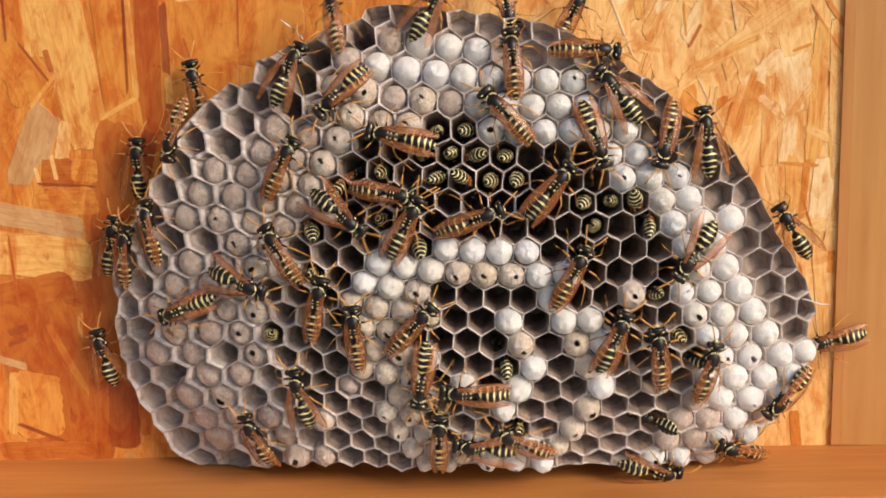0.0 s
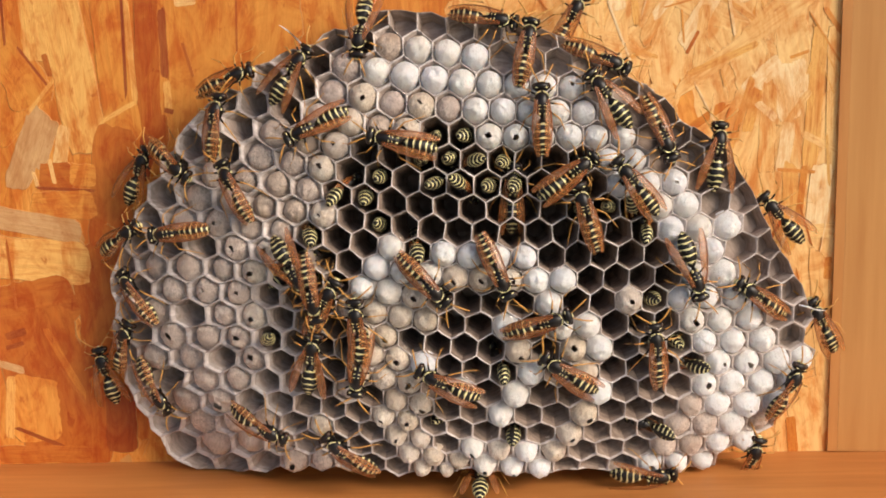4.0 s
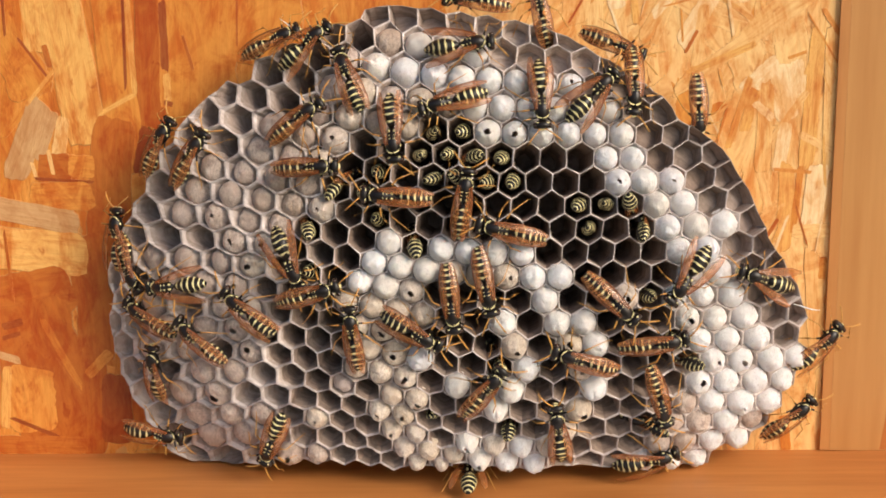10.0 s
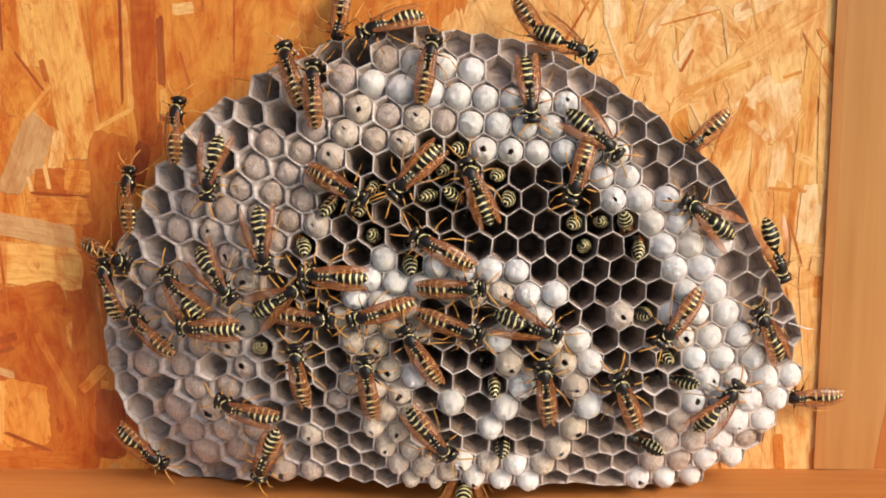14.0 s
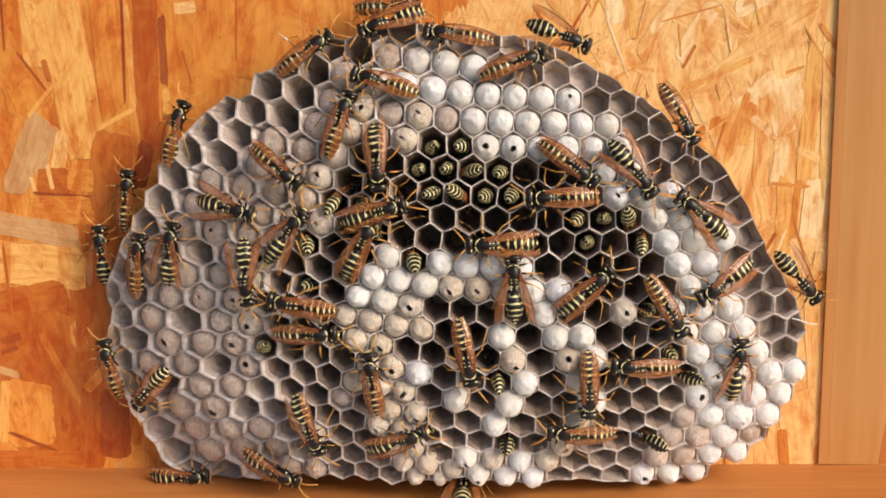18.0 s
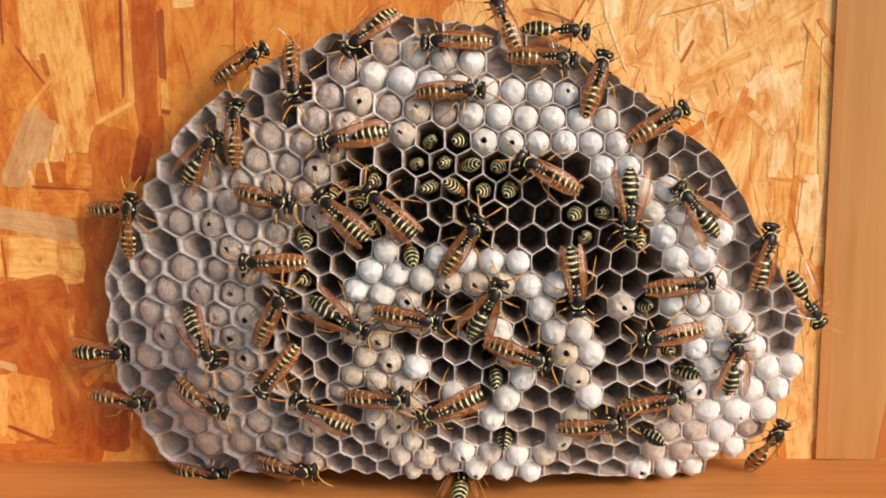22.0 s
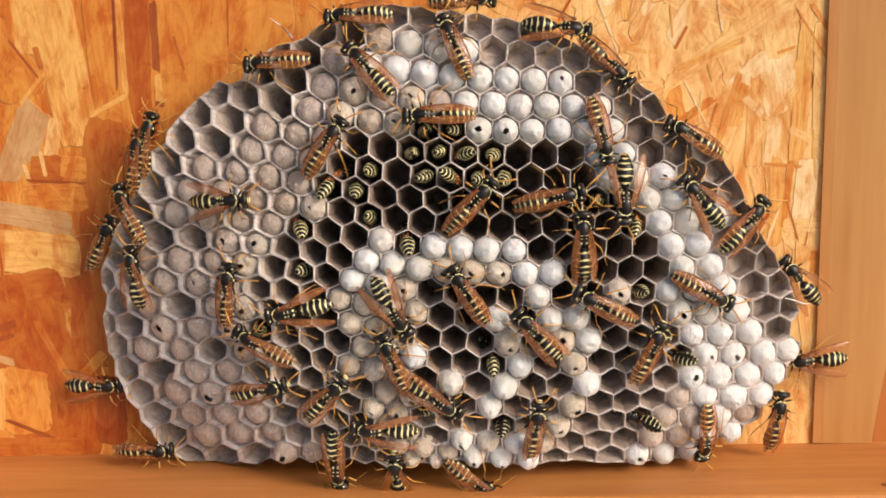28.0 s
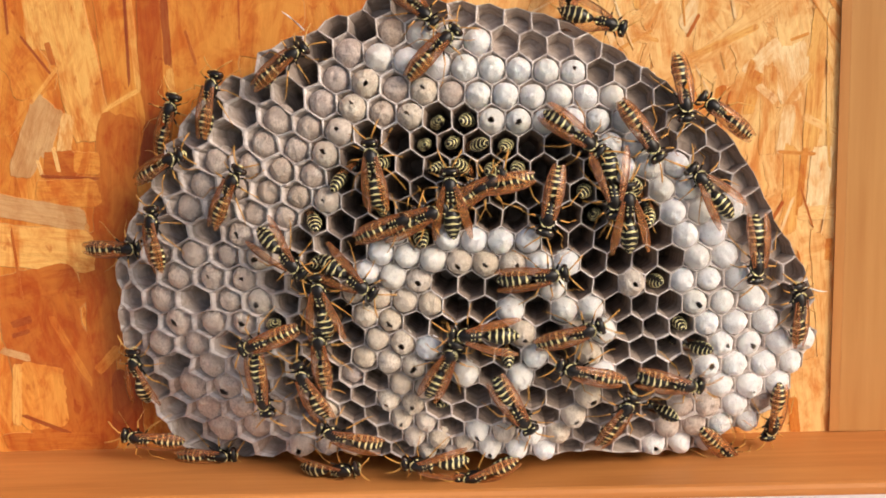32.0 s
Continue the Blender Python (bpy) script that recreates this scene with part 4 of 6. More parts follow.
for x, z, turn, long, wide, tone in UPPER + MIDDLE + LOWER + PALE + CROSSED + BESIDE + tuple(SPLINTERS):
    kind = rng.randrange(6)
    if (kind, tone) not in TONED:
        me = PLAIN[kind].copy()
        me.materials.append(TONES[tone])
        me.materials.append(FLAKE_EDGE)
        TONED[(kind, tone)] = me
    layer += 0.0000007
    ob = new("flake", TONED[(kind, tone)])
    ob.parent = wall_back
    ob.matrix_basis = pose(x, -layer, z, 90, 0, 0) @ pose(0, 0, 0, 0, 0, turn) @ Matrix.Diagonal((long / 0.040, wide / 0.010, 1, 1))


def fibre(points):
    bm = bmesh.new()
    tube(bm, points, [0.18] * (len(points) - 1) + [0.06], [0] * (len(points) - 1), 5)
    return part("fibre", bm, SILK_WHITE, nest, "loose white fibre", True)


fibre(((-34.6, -12, 103), (-35.8, -12, 104.4), (-37.5, -12.2, 106.1), (-39.3, -12.4, 107.5)))
fibre(((74.2, -13, 40), (75.7, -13, 39.6), (78.4, -12.5, 38.5), (80.3, -12, 38.2)))

# ---- wasps head down in the cells ----
# column twice, row: millimetres sunk, where the tail leans in degrees (0 right, 90 up), how far it leans
TAILS = {(2, -4): (3.2, 20, 32), (-1, -3): (4.4, 220, 30), (1, -3): (2.2, 125, 36), (-8, -2): (3.2, 235, 36), (-10, 0): (3.4, 320, 32), (-2, 0): (3.6, 290, 26),
         (14, -2): (2.6, 120, 30), (15, -1): (2.8, 265, 34), (16, 2): (4.6, 340, 20), (-12, 5): (3.6, 25, 34), (5, 5): (3.6, 300, 30), (19, 5): (2.0, 350, 48),
         (6, 8): (3.2, 260, 26), (16, 8): (0.8, 350, 58), (18, 4): (5.2, 0, 10), (-13, 5): (3.6, 25, 34)}
for i, key in enumerate(INHABITED):
    p = SPOT[key]
    n = face_normal(p.x, p.y, 0.9)
    r = random.Random(i * 13 + 5)
    sunk, way, lean = TAILS.get(key, (r.uniform(5.4, 7.4), r.choice((250, 280, 310, 200, 60)), r.uniform(4, 22)))
    d = Vector((math.cos(radians(way)), 0, math.sin(radians(way))))
    axis = -(n * math.cos(radians(lean)) + d * math.sin(radians(lean)))
    m = axis.to_track_quat("X", "Z").to_matrix().to_4x4() @ pose(0, 0, 0, r.uniform(0, 360), 0, 0)
    m.translation = on_face(p, 0) + axis * MM * sunk
    if i == 0:
        thing = tucked
        thing.matrix_basis = m @ Matrix.Diagonal((*tucked.scale, 1))
    else:
        thing = copy_thing(tucked, m)


# ---- what moves ----
def crawl(w, rows):
    """A wasp's way over the comb; its legs and feelers swing while it goes."""
    path = []
    for t, x, z, h, *behind in rows:
        hidden = behind == [1]
        m = crawl_pose(x, z, h, 0 if hidden or not behind else behind[0])
        if hidden:
            m.translation.y = -0.006
        path.append((t, m))
    walk(w, path)
    steps = []
    for (t0, x0, z0, h0, *_), (t1, x1, z1, h1, *_) in zip(rows, rows[1:]):
        far = math.hypot(x1 - x0, z1 - z0) + abs(h1 - h0) * 0.05
        n = max(1, round((t1 - t0) * (2 if far > 2 else 1)))
        for k in range(n):
            steps.append((t0 + (t1 - t0) * k / n, min(1.0, far / 4)))
    steps.append((rows[-1][0], 0.0))
    for i, limb in enumerate(o for o in w.children if o.name.startswith(("leg", "antenna"))):
        rest = limb.matrix_basis.copy()
        feeler = limb.name.startswith("antenna")
        limb_rows = []
        for k, (t, go) in enumerate(steps):
            swing = (14 if feeler else 17 * go) * math.sin(k * 2.4 + i * 1.9 + steps[0][1] * 5)
            limb_rows.append((t, rest @ pose(0, 0, 0, 0, 0.3 * swing if feeler else 0, swing)))
        walk(limb, limb_rows)


def motions():
    # one line a wasp: seconds, millimetres across and up, the head's heading, 1 where it sits behind the comb or the degrees by which its tail stands out
    crowd = [first, open_winged, half_open]
    crowd += [copy_thing((first, open_winged, half_open, first)[k % 4], pose(0, 0, 0)) for k in range(3, 53)]
    crawl(crowd[0], ((0, -26.7, 105.7, 100), (1, -50.3, 80.4, 95), (2, -53.9, 85.1, 85), (3, -53.9, 85.1, 85), (6, -53.9, 85.1, 85), (6.5, -48.0, 81.3, 32), (7, -41.7, 77.4, -20), (8, -38.1, 74.5, -2), (9, -32.2, 75.4, 0), (10, -32.2, 75.4, 0), (11, -28.7, 76.7, 10), (12, -25.8, 77.5, 35), (13, -24.2, 75.1, -30), (14, -24.2, 75.1, -30), (17, -38.8, 77.8, -20), (18, -38.7, 78.5, -40), (19, -39.2, 76.5, -75), (20, -39.2, 76.5, -75), (21, -39.6, 70.8, -110), (21.5, -40.4, 70.6, -62), (22, -41.1, 70.6, -15), (23, -38.3, 71.3, 25), (24, -33.4, 74.6, 20), (25, -30.1, 78.8, 45), (28, -26.2, 79.4, 55), (29, -28.7, 77.8, 60), (30, -33.7, 74.7, 30), (31, -22.1, 65.7, -46, 1), (32, -16.0, 61.3, 20)))
    crawl(crowd[1], ((0, -37.0, 94.8, 65), (1, -37.0, 94.8, 65), (2, -37.0, 94.8, 65), (3, -37.0, 94.8, 65), (6, -33.5, 97.9, 25), (7, -33.5, 97.9, 25), (8, -31.9, 98.9, 25), (9, -32.0, 98.0, 70), (10, -32.9, 100.3, 40), (11, -34.4, 99.9, 60), (12, -50.1, 90.0, 60), (12.5, -37.8, 76.6, 8), (13, -22.9, 65.3, -43, 1), (13.5, -54.5, 55.7, 28), (14, -81.8, 49.6, 100), (17, -87.9, 56.1, 90), (18, -87.9, 56.1, 90), (18.5, -85.2, 54.2, 23), (19, -82.3, 52.5, -45), (19.5, -84.0, 50.7, 23), (20, -85.9, 48.9, 90), (20.33, -85.4, 46.8, 32), (20.67, -84.8, 44.6, -27), (21, -84.5, 42.5, -85), (21.5, -87.0, 36.4, -42), (22, -89.0, 30.7, 0), (23, -94.3, 28.8, 0), (24, -92.0, 31.3, -60), (25, -92.6, 29.6, -50), (28, -91.8, 20.1, 0), (29, -83.1, 18.9, -30), (30, -83.7, 17.6, -70), (30.5, -81.8, 19.9, -15), (31, -80.4, 21.6, 40), (32, -81.6, 23.2, 90)))
    crawl(crowd[2], ((0, -24.9, 90.7, 225), (1, -33.1, 85.1, 200), (2, -30.4, 85.0, 205), (3, -30.4, 85.0, 205), (6, -30.4, 85.0, 205), (7, -27.9, 85.2, 200), (7.5, -27.8, 84.0, 250), (8, -27.6, 82.9, 300), (8.5, -26.4, 86.5, 376), (9, -25.3, 90.1, 452), (10, -22.9, 93.6, 470), (11, -19.3, 94.9, 455), (11.5, -17.9, 102.1, 500), (12, -16.5, 109.3, 545), (13, -17.2, 107.2, 553), (14, -13.8, 107.7, 560), (17, -13.8, 107.7, 560), (18, -13.8, 107.7, 560), (19, -17.2, 106.0, 560), (20, -17.2, 106.0, 560), (21, -18.1, 104.5, 585), (22, -18.1, 104.5, 585), (23, -18.1, 104.5, 585), (24, -18.1, 104.5, 585), (25, -18.1, 104.5, 585), (28, -19.3, 106.0, 540), (29, -22.9, 107.5, 525), (29.5, -22.8, 106.4, 575), (30, -22.6, 105.3, 625), (31, -20.5, 105.8, 625), (32, -9.2, 106.0, 670)))
    crawl(crowd[3], ((0, -62, 92, 100), (1, -62, 92, 100), (2, -55.7, 92.9, 95), (3, -53.3, 92.6, 65), (4.5, -51, 96.4, -12), (6, -48.6, 100.2, -90), (7, -47, 93.6, -45), (8, -47, 93.6, -45), (9, -42.3, 99.3, 10), (10, -41.1, 101.1, 20), (11, -42.4, 101.8, 50), (12, -41.6, 99.7, 5), (12.5, -38.5, 99, 58), (13, -35.3, 98.3, 110), (14, -35.3, 98.3, 110), (15, -34.3, 99, 57), (16, -33.2, 99.7, 3), (17, -32.1, 100.4, -50), (17.5, -32.4, 101.1, -8), (18, -32.7, 101.7, 35), (19, -31.5, 103.9, 15), (20, -34.4, 100.3, 80), (21, -32.8, 98.3, 0), (22, -34.8, 96.3, -80), (22.5, -35.3, 96.9, -15), (23, -35.9, 97.6, 50), (23.5, -36.8, 97.2, 115), (24, -37.6, 96.8, 180), (25, -37.6, 96.8, 180), (28, -37.6, 96.8, 180), (29, -39.3, 95.9, 180), (30, -39.3, 95.9, 180), (30.5, -41.1, 95.6, 122), (31, -43, 95.3, 65), (32, -38.9, 94.7, 35)))
    crawl(crowd[4], ((0, -64.7, 82.8, -100), (1, -64.7, 82.8, -100), (2, -64.7, 82.8, -100), (3, -64.6, 77.8, -95), (4, -65.7, 77.5, -38), (5, -66.8, 77.3, 18), (6, -67.9, 77.0, 75), (7, -68.8, 76.6, 140), (7.5, -61.5, 78.4, 85), (8, -54.0, 80.3, 30), (9, -49.7, 81.1, 10), (10, -34.4, 84.9, 35), (10.5, -29.0, 83.5, -15), (11, -23.6, 82.1, -65), (11.33, -25.7, 86.1, -12), (11.67, -27.8, 90.1, 42), (12, -29.8, 94.1, 95), (13, -29.8, 94.1, 95), (14, -29.8, 94.1, 95), (17, -13.3, 93.1, 120), (18, -15.1, 95.4, 160), (19, -13.8, 93.5, 95), (20, -13.8, 93.5, 95), (21, -13.8, 93.5, 95), (21.5, -6.9, 92.7, 48), (22, 0.1, 92.0, 0), (23, 6.6, 99.3, -10), (24, 13.6, 98.8, -10), (25, 13.4, 100.7, 30), (26.5, 7.7, 99.8, 70), (28, 2.0, 99.1, 110), (28.5, -2.3, 102.6, 38), (29, -6.5, 106.1, -35), (30, -9.2, 107.0, 0), (31, -3.4, 106.1, 60), (32, -4.9, 96.3, 45)))
    crawl(crowd[5], ((0, -78.3, 74.5, 85), (1, -78.3, 74.5, 85), (2, -78.3, 74.5, 85), (3, -78.3, 74.5, 85), (4.5, -75.0, 73.4, 42), (6, -72.7, 71.8, 0), (7, -83.2, 63.2, 75), (8, -84.0, 66.1, 75), (9, -77.0, 62.4, 70), (10, -80.0, 57.7, 90), (11, -80.0, 57.7, 90), (12, -84.6, 50.2, 90), (12.5, -62.2, 48.9, 46), (13, -34.9, 51.5, 2, 1), (14, -38.1, 50.7, 30), (15.5, -42.3, 53.2, -28), (17, -46.5, 55.7, -85), (18, -46.5, 55.7, -85), (19, -50.1, 50.2, -65), (19.5, -49.4, 50.5, -25), (20, -48.7, 50.9, 15), (21, -62.1, 48.6, 90), (21.5, -59.9, 43.6, 15), (22, -57.9, 38.8, -60), (22.5, -63.8, 34.7, 15), (23, -69.7, 30.7, 90), (23.5, -67.8, 30.8, 145), (24, -66.0, 30.8, 200), (24.5, -68.8, 32.8, 160), (25, -71.4, 34.9, 120), (28, -73.6, 50.0, 95), (28.5, -74.2, 44.3, 138), (29, -74.8, 38.6, 180), (29.33, -62.9, 40.5, 124), (29.67, -50.3, 42.7, 68), (30, -34.9, 48.2, 12, 1), (30.5, -34.5, 44.6, 54), (31, -31.8, 44.0, 95), (32, -31.8, 44.0, 95)))
    crawl(crowd[6], ((0, -86.6, 56.3, 75), (1, -85.1, 59.4, 80), (2, -82.5, 62.5, 90), (2.5, -80.8, 61.7, 45), (3, -79.6, 60.6, 0), (4.5, -80.4, 59.0, 50), (6, -81.1, 57.6, 100), (7, -80.5, 61.2, 80), (7.5, -76.4, 62.2, 125), (8, -72.2, 63.3, 170), (8.33, -60.5, 60.0, 230), (8.67, -48.2, 56.9, 289), (9, -33.2, 56.5, 349, 1), (10, -32.0, 58.2, 349, 1), (11, -30.9, 59.5, 349, 1), (11.5, -25.3, 58.0, 292), (12, -17.5, 58.9, 235), (13, -21.0, 57.0, 195), (14, -26.3, 56.1, 175), (17, -28.2, 56.2, 175), (17.5, -24.4, 58.9, 118), (18, -20.5, 61.7, 60), (19, -17.8, 61.5, 40), (20, -12.1, 63.7, 100), (21, -12.4, 64.9, 120), (22, -13.7, 68.2, 135), (23, -13.7, 68.2, 135), (24, -13.7, 68.2, 135), (25, -11.7, 60.0, 100), (28, -14.2, 68.4, 123, 1), (29, -14.8, 68.3, 123, 1), (30, -15.4, 68.1, 123, 1), (31, -16.0, 67.9, 123, 1), (31.5, -13.7, 64.2, 71), (32, -9.9, 62.4, 20)))
    crawl(crowd[7], ((0, -79.2, 54.9, 80), (1, -80.9, 54.3, 100), (2, -76.7, 50.2, 60), (3, -77.2, 48.4, 100), (6, -72.3, 44.7, 140), (7, -72.3, 44.7, 140), (8, -73.5, 42.8, 150), (9, -72.6, 40.4, 150), (10, -72.6, 40.4, 150), (11, -72.6, 40.4, 150), (12, -74.3, 40.7, 140), (13, -72.7, 40.0, 150), (14, -70.8, 41.0, 140), (15.5, -76.8, 37.8, 205), (17, -82.5, 34.8, 270), (17.33, -83.5, 33.0, 213), (17.67, -84.5, 31.3, 157), (18, -85.9, 29.4, 100), (18.5, -85.5, 28.5, 40), (19, -85.1, 27.5, -20), (20, -85.1, 27.5, -20), (21, -83.1, 23.0, -50), (22, -84.3, 19.9, -10), (23, -84.3, 19.9, -10), (24, -84.0, 20.7, -35), (25, -79.8, 16.8, -50), (28, -79.0, 4.7, 0), (29, -79.0, 4.7, 0), (30, -80.3, 3.6, 0), (31, -82.2, 8.2, -50), (31.5, -81.9, 7.2, -120), (32, -81.5, 6.2, -190)))
    crawl(crowd[8], ((0, -32.3, 45.8, 75), (1, -32.3, 45.8, 75), (2, -30, 47.5, 75), (3, -30, 47.5, 75), (6, -31.2, 45.4, 15), (7, -31.1, 47, 20), (8, -31, 47, 20), (9, -31, 47, 20), (10, -32.7, 48.5, 15), (11, -32.7, 48.5, 15), (12, -34.5, 48.2, -5), (13, -34.5, 48.2, -5), (14, -33, 47.1, -5), (17, -34.7, 42.2, 30), (18, -33.4, 42.9, 0), (19, -26.2, 42.7, 20), (20, -19.8, 44.6, 5), (21, -14.5, 43.9, -35), (22, -10.1, 45.5, -10), (23, -6.7, 43.4, 0), (24, -6.7, 43.4, 0), (25, -5.5, 43.8, -30), (26.5, -1, 45.8, 45), (28, 3.5, 47.8, 120), (28.5, 5.2, 50.3, 172), (29, 6.9, 52.8, 225), (29.33, 10.3, 57.5, 166), (29.67, 13.8, 62.2, 108), (30, 17.2, 66.9, 49, 1), (31, 13.2, 74.2, 50), (32, 3.2, 67.8, 30)))
    crawl(crowd[9], ((0, -91.8, 28.1, 100), (1, -91.8, 28.1, 100), (2, -91.8, 28.1, 100), (3, -91.3, 25.9, 100), (6, -89.6, 23.9, 100), (6.5, -64.2, 31.6, 60), (7, -33.6, 44.2, 20, 1), (8, -35.0, 49.4, 20, 1), (9, -34.6, 53.2, 20, 1), (10, -33.5, 55.9, 20, 1), (11, -32.3, 57.8, 20, 1), (12, -49.7, 73.1, 80), (12.5, -39.9, 66.6, 25), (13, -27.7, 62.4, -30, 1), (14, -41.6, 63.0, -80), (17, -37.5, 67.1, -30), (17.5, -37.3, 65.5, 10), (18, -37.0, 64.0, 50), (19, -34.9, 60.8, 20), (20, -28.7, 61.6, -17, 1), (21, -28.1, 62.1, -17, 1), (22, -27.6, 62.5, -17, 1), (23, -23.9, 60.4, 35), (23.5, -23.7, 61.8, 82), (24, -23.4, 63.2, 130), (25, -22.3, 65.6, 154, 1), (28, -22.5, 65.5, 154, 1), (29, -19.2, 49.0, 165), (30, -7.8, 53.4, 155), (31, -1.2, 61.8, 90), (32, -2.3, 65.7, 90)))
    crawl(crowd[10], ((0, -12.4, 81.2, 165), (1, -12.4, 81.1, 165), (2, -12.4, 81.2, 165), (3, -12.4, 81.2, 165), (6, -9.8, 82.1, 185), (7, -14.1, 82.0, 200), (7.5, -13.4, 83.5, 130), (8, -12.5, 85.0, 60), (8.5, -12.9, 83.9, -12), (9, -13.3, 83.0, -85), (10, -13.3, 83.0, -85), (11, -15.4, 82.5, -40), (12, -15.1, 82.1, -60), (13, -18.5, 82.4, -110), (14, -11.8, 69.0, -69, 1), (15.5, -16.5, 65.2, -5), (17, -19.8, 63.6, 60), (18, -17.2, 68.9, 15), (18.5, -16.9, 67.1, 88), (19, -16.5, 65.1, 160), (20, -23.9, 68.1, 155), (21, -24.2, 67.3, 135), (22, -24.2, 67.3, 135), (22.33, -23.6, 66.4, 192), (22.67, -22.9, 65.3, 248), (23, -20.5, 66.4, 305, 1), (24, -20.9, 66.2, 305, 1), (25, -15.7, 67.9, 360), (26.5, -15.8, 67.2, 316), (28, -14.2, 68.4, 273, 1), (29, -14.9, 68.3, 273, 1), (29.5, -17.8, 70.4, 316), (30, -19.1, 74.4, 360), (31, -19.1, 74.4, 360), (31.5, -18.8, 73.4, 408), (32, -18.6, 72.2, 455)))
    crawl(crowd[11], ((0, 11.8, 95.2, 92), (1, 14.1, 95.7, 60), (2, 14.3, 97.8, 75), (3, 14.3, 97.8, 75), (6, 17.1, 103.7, 90), (7, 15.9, 106.9, 95), (7.5, 16.7, 106.8, 18), (8, 17.5, 106.6, -60), (9, 6.9, 69.5, -106, 1), (9.33, 4.7, 67.7, -164), (9.67, 3.1, 67.8, -222), (10, 1.5, 67.9, -280), (10.5, -4.4, 58.6, -210), (11, -10.2, 49.5, -140), (12, -16.2, 48.3, -165), (13, -16.1, 48.4, -165), (14, -16.1, 48.4, -165), (17, -30.1, 60.3, -210, 1), (18, -34.4, 49.2, -190), (19, -38.1, 47.6, -135), (19.5, -37.4, 49.4, -213), (20, -34.4, 53.9, -292, 1), (20.5, -39.5, 52.4, -241), (21, -42.2, 53.6, -190), (22, -40.1, 57.1, -180), (22.5, -45.5, 59.7, -113), (23, -50.7, 62.4, -45), (24, -45.8, 58.0, -30), (24.5, -46.4, 56.4, 20), (25, -47.2, 54.7, 70), (28, -74.4, 64.2, 120), (29, -69.9, 57.0, 95), (30, -71.4, 57.7, 95), (31, -71.4, 57.7, 95), (32, -71.4, 57.7, 95)))
    crawl(crowd[12], ((0, 27.3, 96.6, -3), (1, 27.3, 96.6, -3), (2, 27.3, 96.6, -3), (3, 27.3, 96.6, -3), (4.5, 32.9, 95.9, -49), (6, 38.3, 95.3, -95), (7, 38.3, 95.3, -95), (7.33, 38.5, 95.9, -150), (7.67, 38.6, 96.4, -205), (8, 38.7, 97.0, -260), (8.5, 38.0, 97.1, -318), (9, 37.3, 97.2, -375), (9.5, 37.5, 93.7, -415), (10, 37.6, 90.4, -455), (10.5, 34.3, 83.9, -392), (11, 30.9, 77.6, -330), (11.33, 30.0, 77.2, -383), (11.67, 29.2, 76.9, -437), (12, 28.2, 76.6, -490), (13, 26.9, 76.8, -470), (14, 26.9, 76.8, -470), (17, 18.1, 78.2, -395), (18, 24.2, 77.8, -400), (18.5, 26.2, 80.9, -355), (19, 28.2, 84.0, -310), (20, 28.2, 84.0, -310), (21, 28.2, 84.0, -310), (22, 30.5, 92.7, -290), (23, 34.9, 87.4, -330), (24, 32.1, 85.6, -370), (24.5, 33.0, 85.1, -410), (25, 33.8, 84.6, -450), (28, 32.4, 80.0, -440), (29, 30.2, 79.2, -410), (30, 28.4, 76.2, -450), (31, 47.3, 85.3, -450), (32, 47.3, 85.3, -450)))
    crawl(crowd[13], ((0, 33.6, 87.5, 125), (1, 33.6, 87.5, 125), (2, 33.6, 87.5, 125), (3, 33.6, 87.5, 125), (6, 27.6, 89.2, 100), (7, 28.9, 89, 45), (8, 30, 90.4, 45), (9, 30, 90.4, 45), (10, 29, 88.5, 45), (11, 29, 88.5, 45), (12, 29, 88.5, 45), (13, 25.8, 86.2, 20), (14, 30.3, 84.1, -45), (17, 40.5, 78.3, -15), (18, 37.5, 75.9, -55), (19, 38.1, 70, -90), (20, 38.2, 70, -90), (21, 38.1, 70, -90), (22, 37.1, 67.7, -95), (23, 37.1, 67.8, -95), (24, 37.1, 67.8, -95), (25, 37.1, 67.8, -95), (28, 37.1, 67.8, -95), (29, 37.1, 67.8, -95), (30, 37.1, 67.8, -95), (31, 33.4, 67.6, -100), (32, 31.5, 67.3, -88)))
    crawl(crowd[14], ((0, 28.2, 79.7, -75), (0.33, 28.6, 77.4, -128), (0.67, 29.1, 75.1, -182), (1, 29.6, 72.8, -235), (1.5, 28.1, 74.2, -288), (2, 26.8, 75.7, -340), (3, 41.8, 74.3, -280), (4.5, 33.2, 67.8, -213), (6, 24.2, 63.5, -145, 1), (6.5, 21.3, 67.6, -208), (7, 18.3, 73.9, -270), (7.33, 18.4, 74.3, -212), (7.67, 18.6, 74.8, -153), (8, 18.7, 75.2, -95), (9, 19.9, 73.2, -20), (10, 18.1, 88.9, -90), (11, 18.3, 79.9, -55), (11.5, 19.2, 79.3, -132), (12, 19.9, 78.8, -210), (12.5, 19.5, 78.2, -150), (13, 19.1, 77.6, -90), (14, 16.5, 93.4, -88), (17, 22.5, 85.0, -60), (18, 13.0, 68.2, -118, 1), (19, 13.6, 68.1, -118, 1), (20, 14.2, 67.9, -118, 1), (21, 14.8, 67.7, -118, 1), (22, 15.4, 67.5, -118, 1), (23, 20.3, 66.4, -100), (24, 20.3, 66.4, -100), (25, 18.9, 66.2, -124, 1), (28, 19.2, 66.1, -124, 1), (29, 22.3, 60.7, -60), (30, 23.3, 54.5, -30), (31, 27.8, 60.6, 38, 1), (32, 24.1, 78.3, -40)))
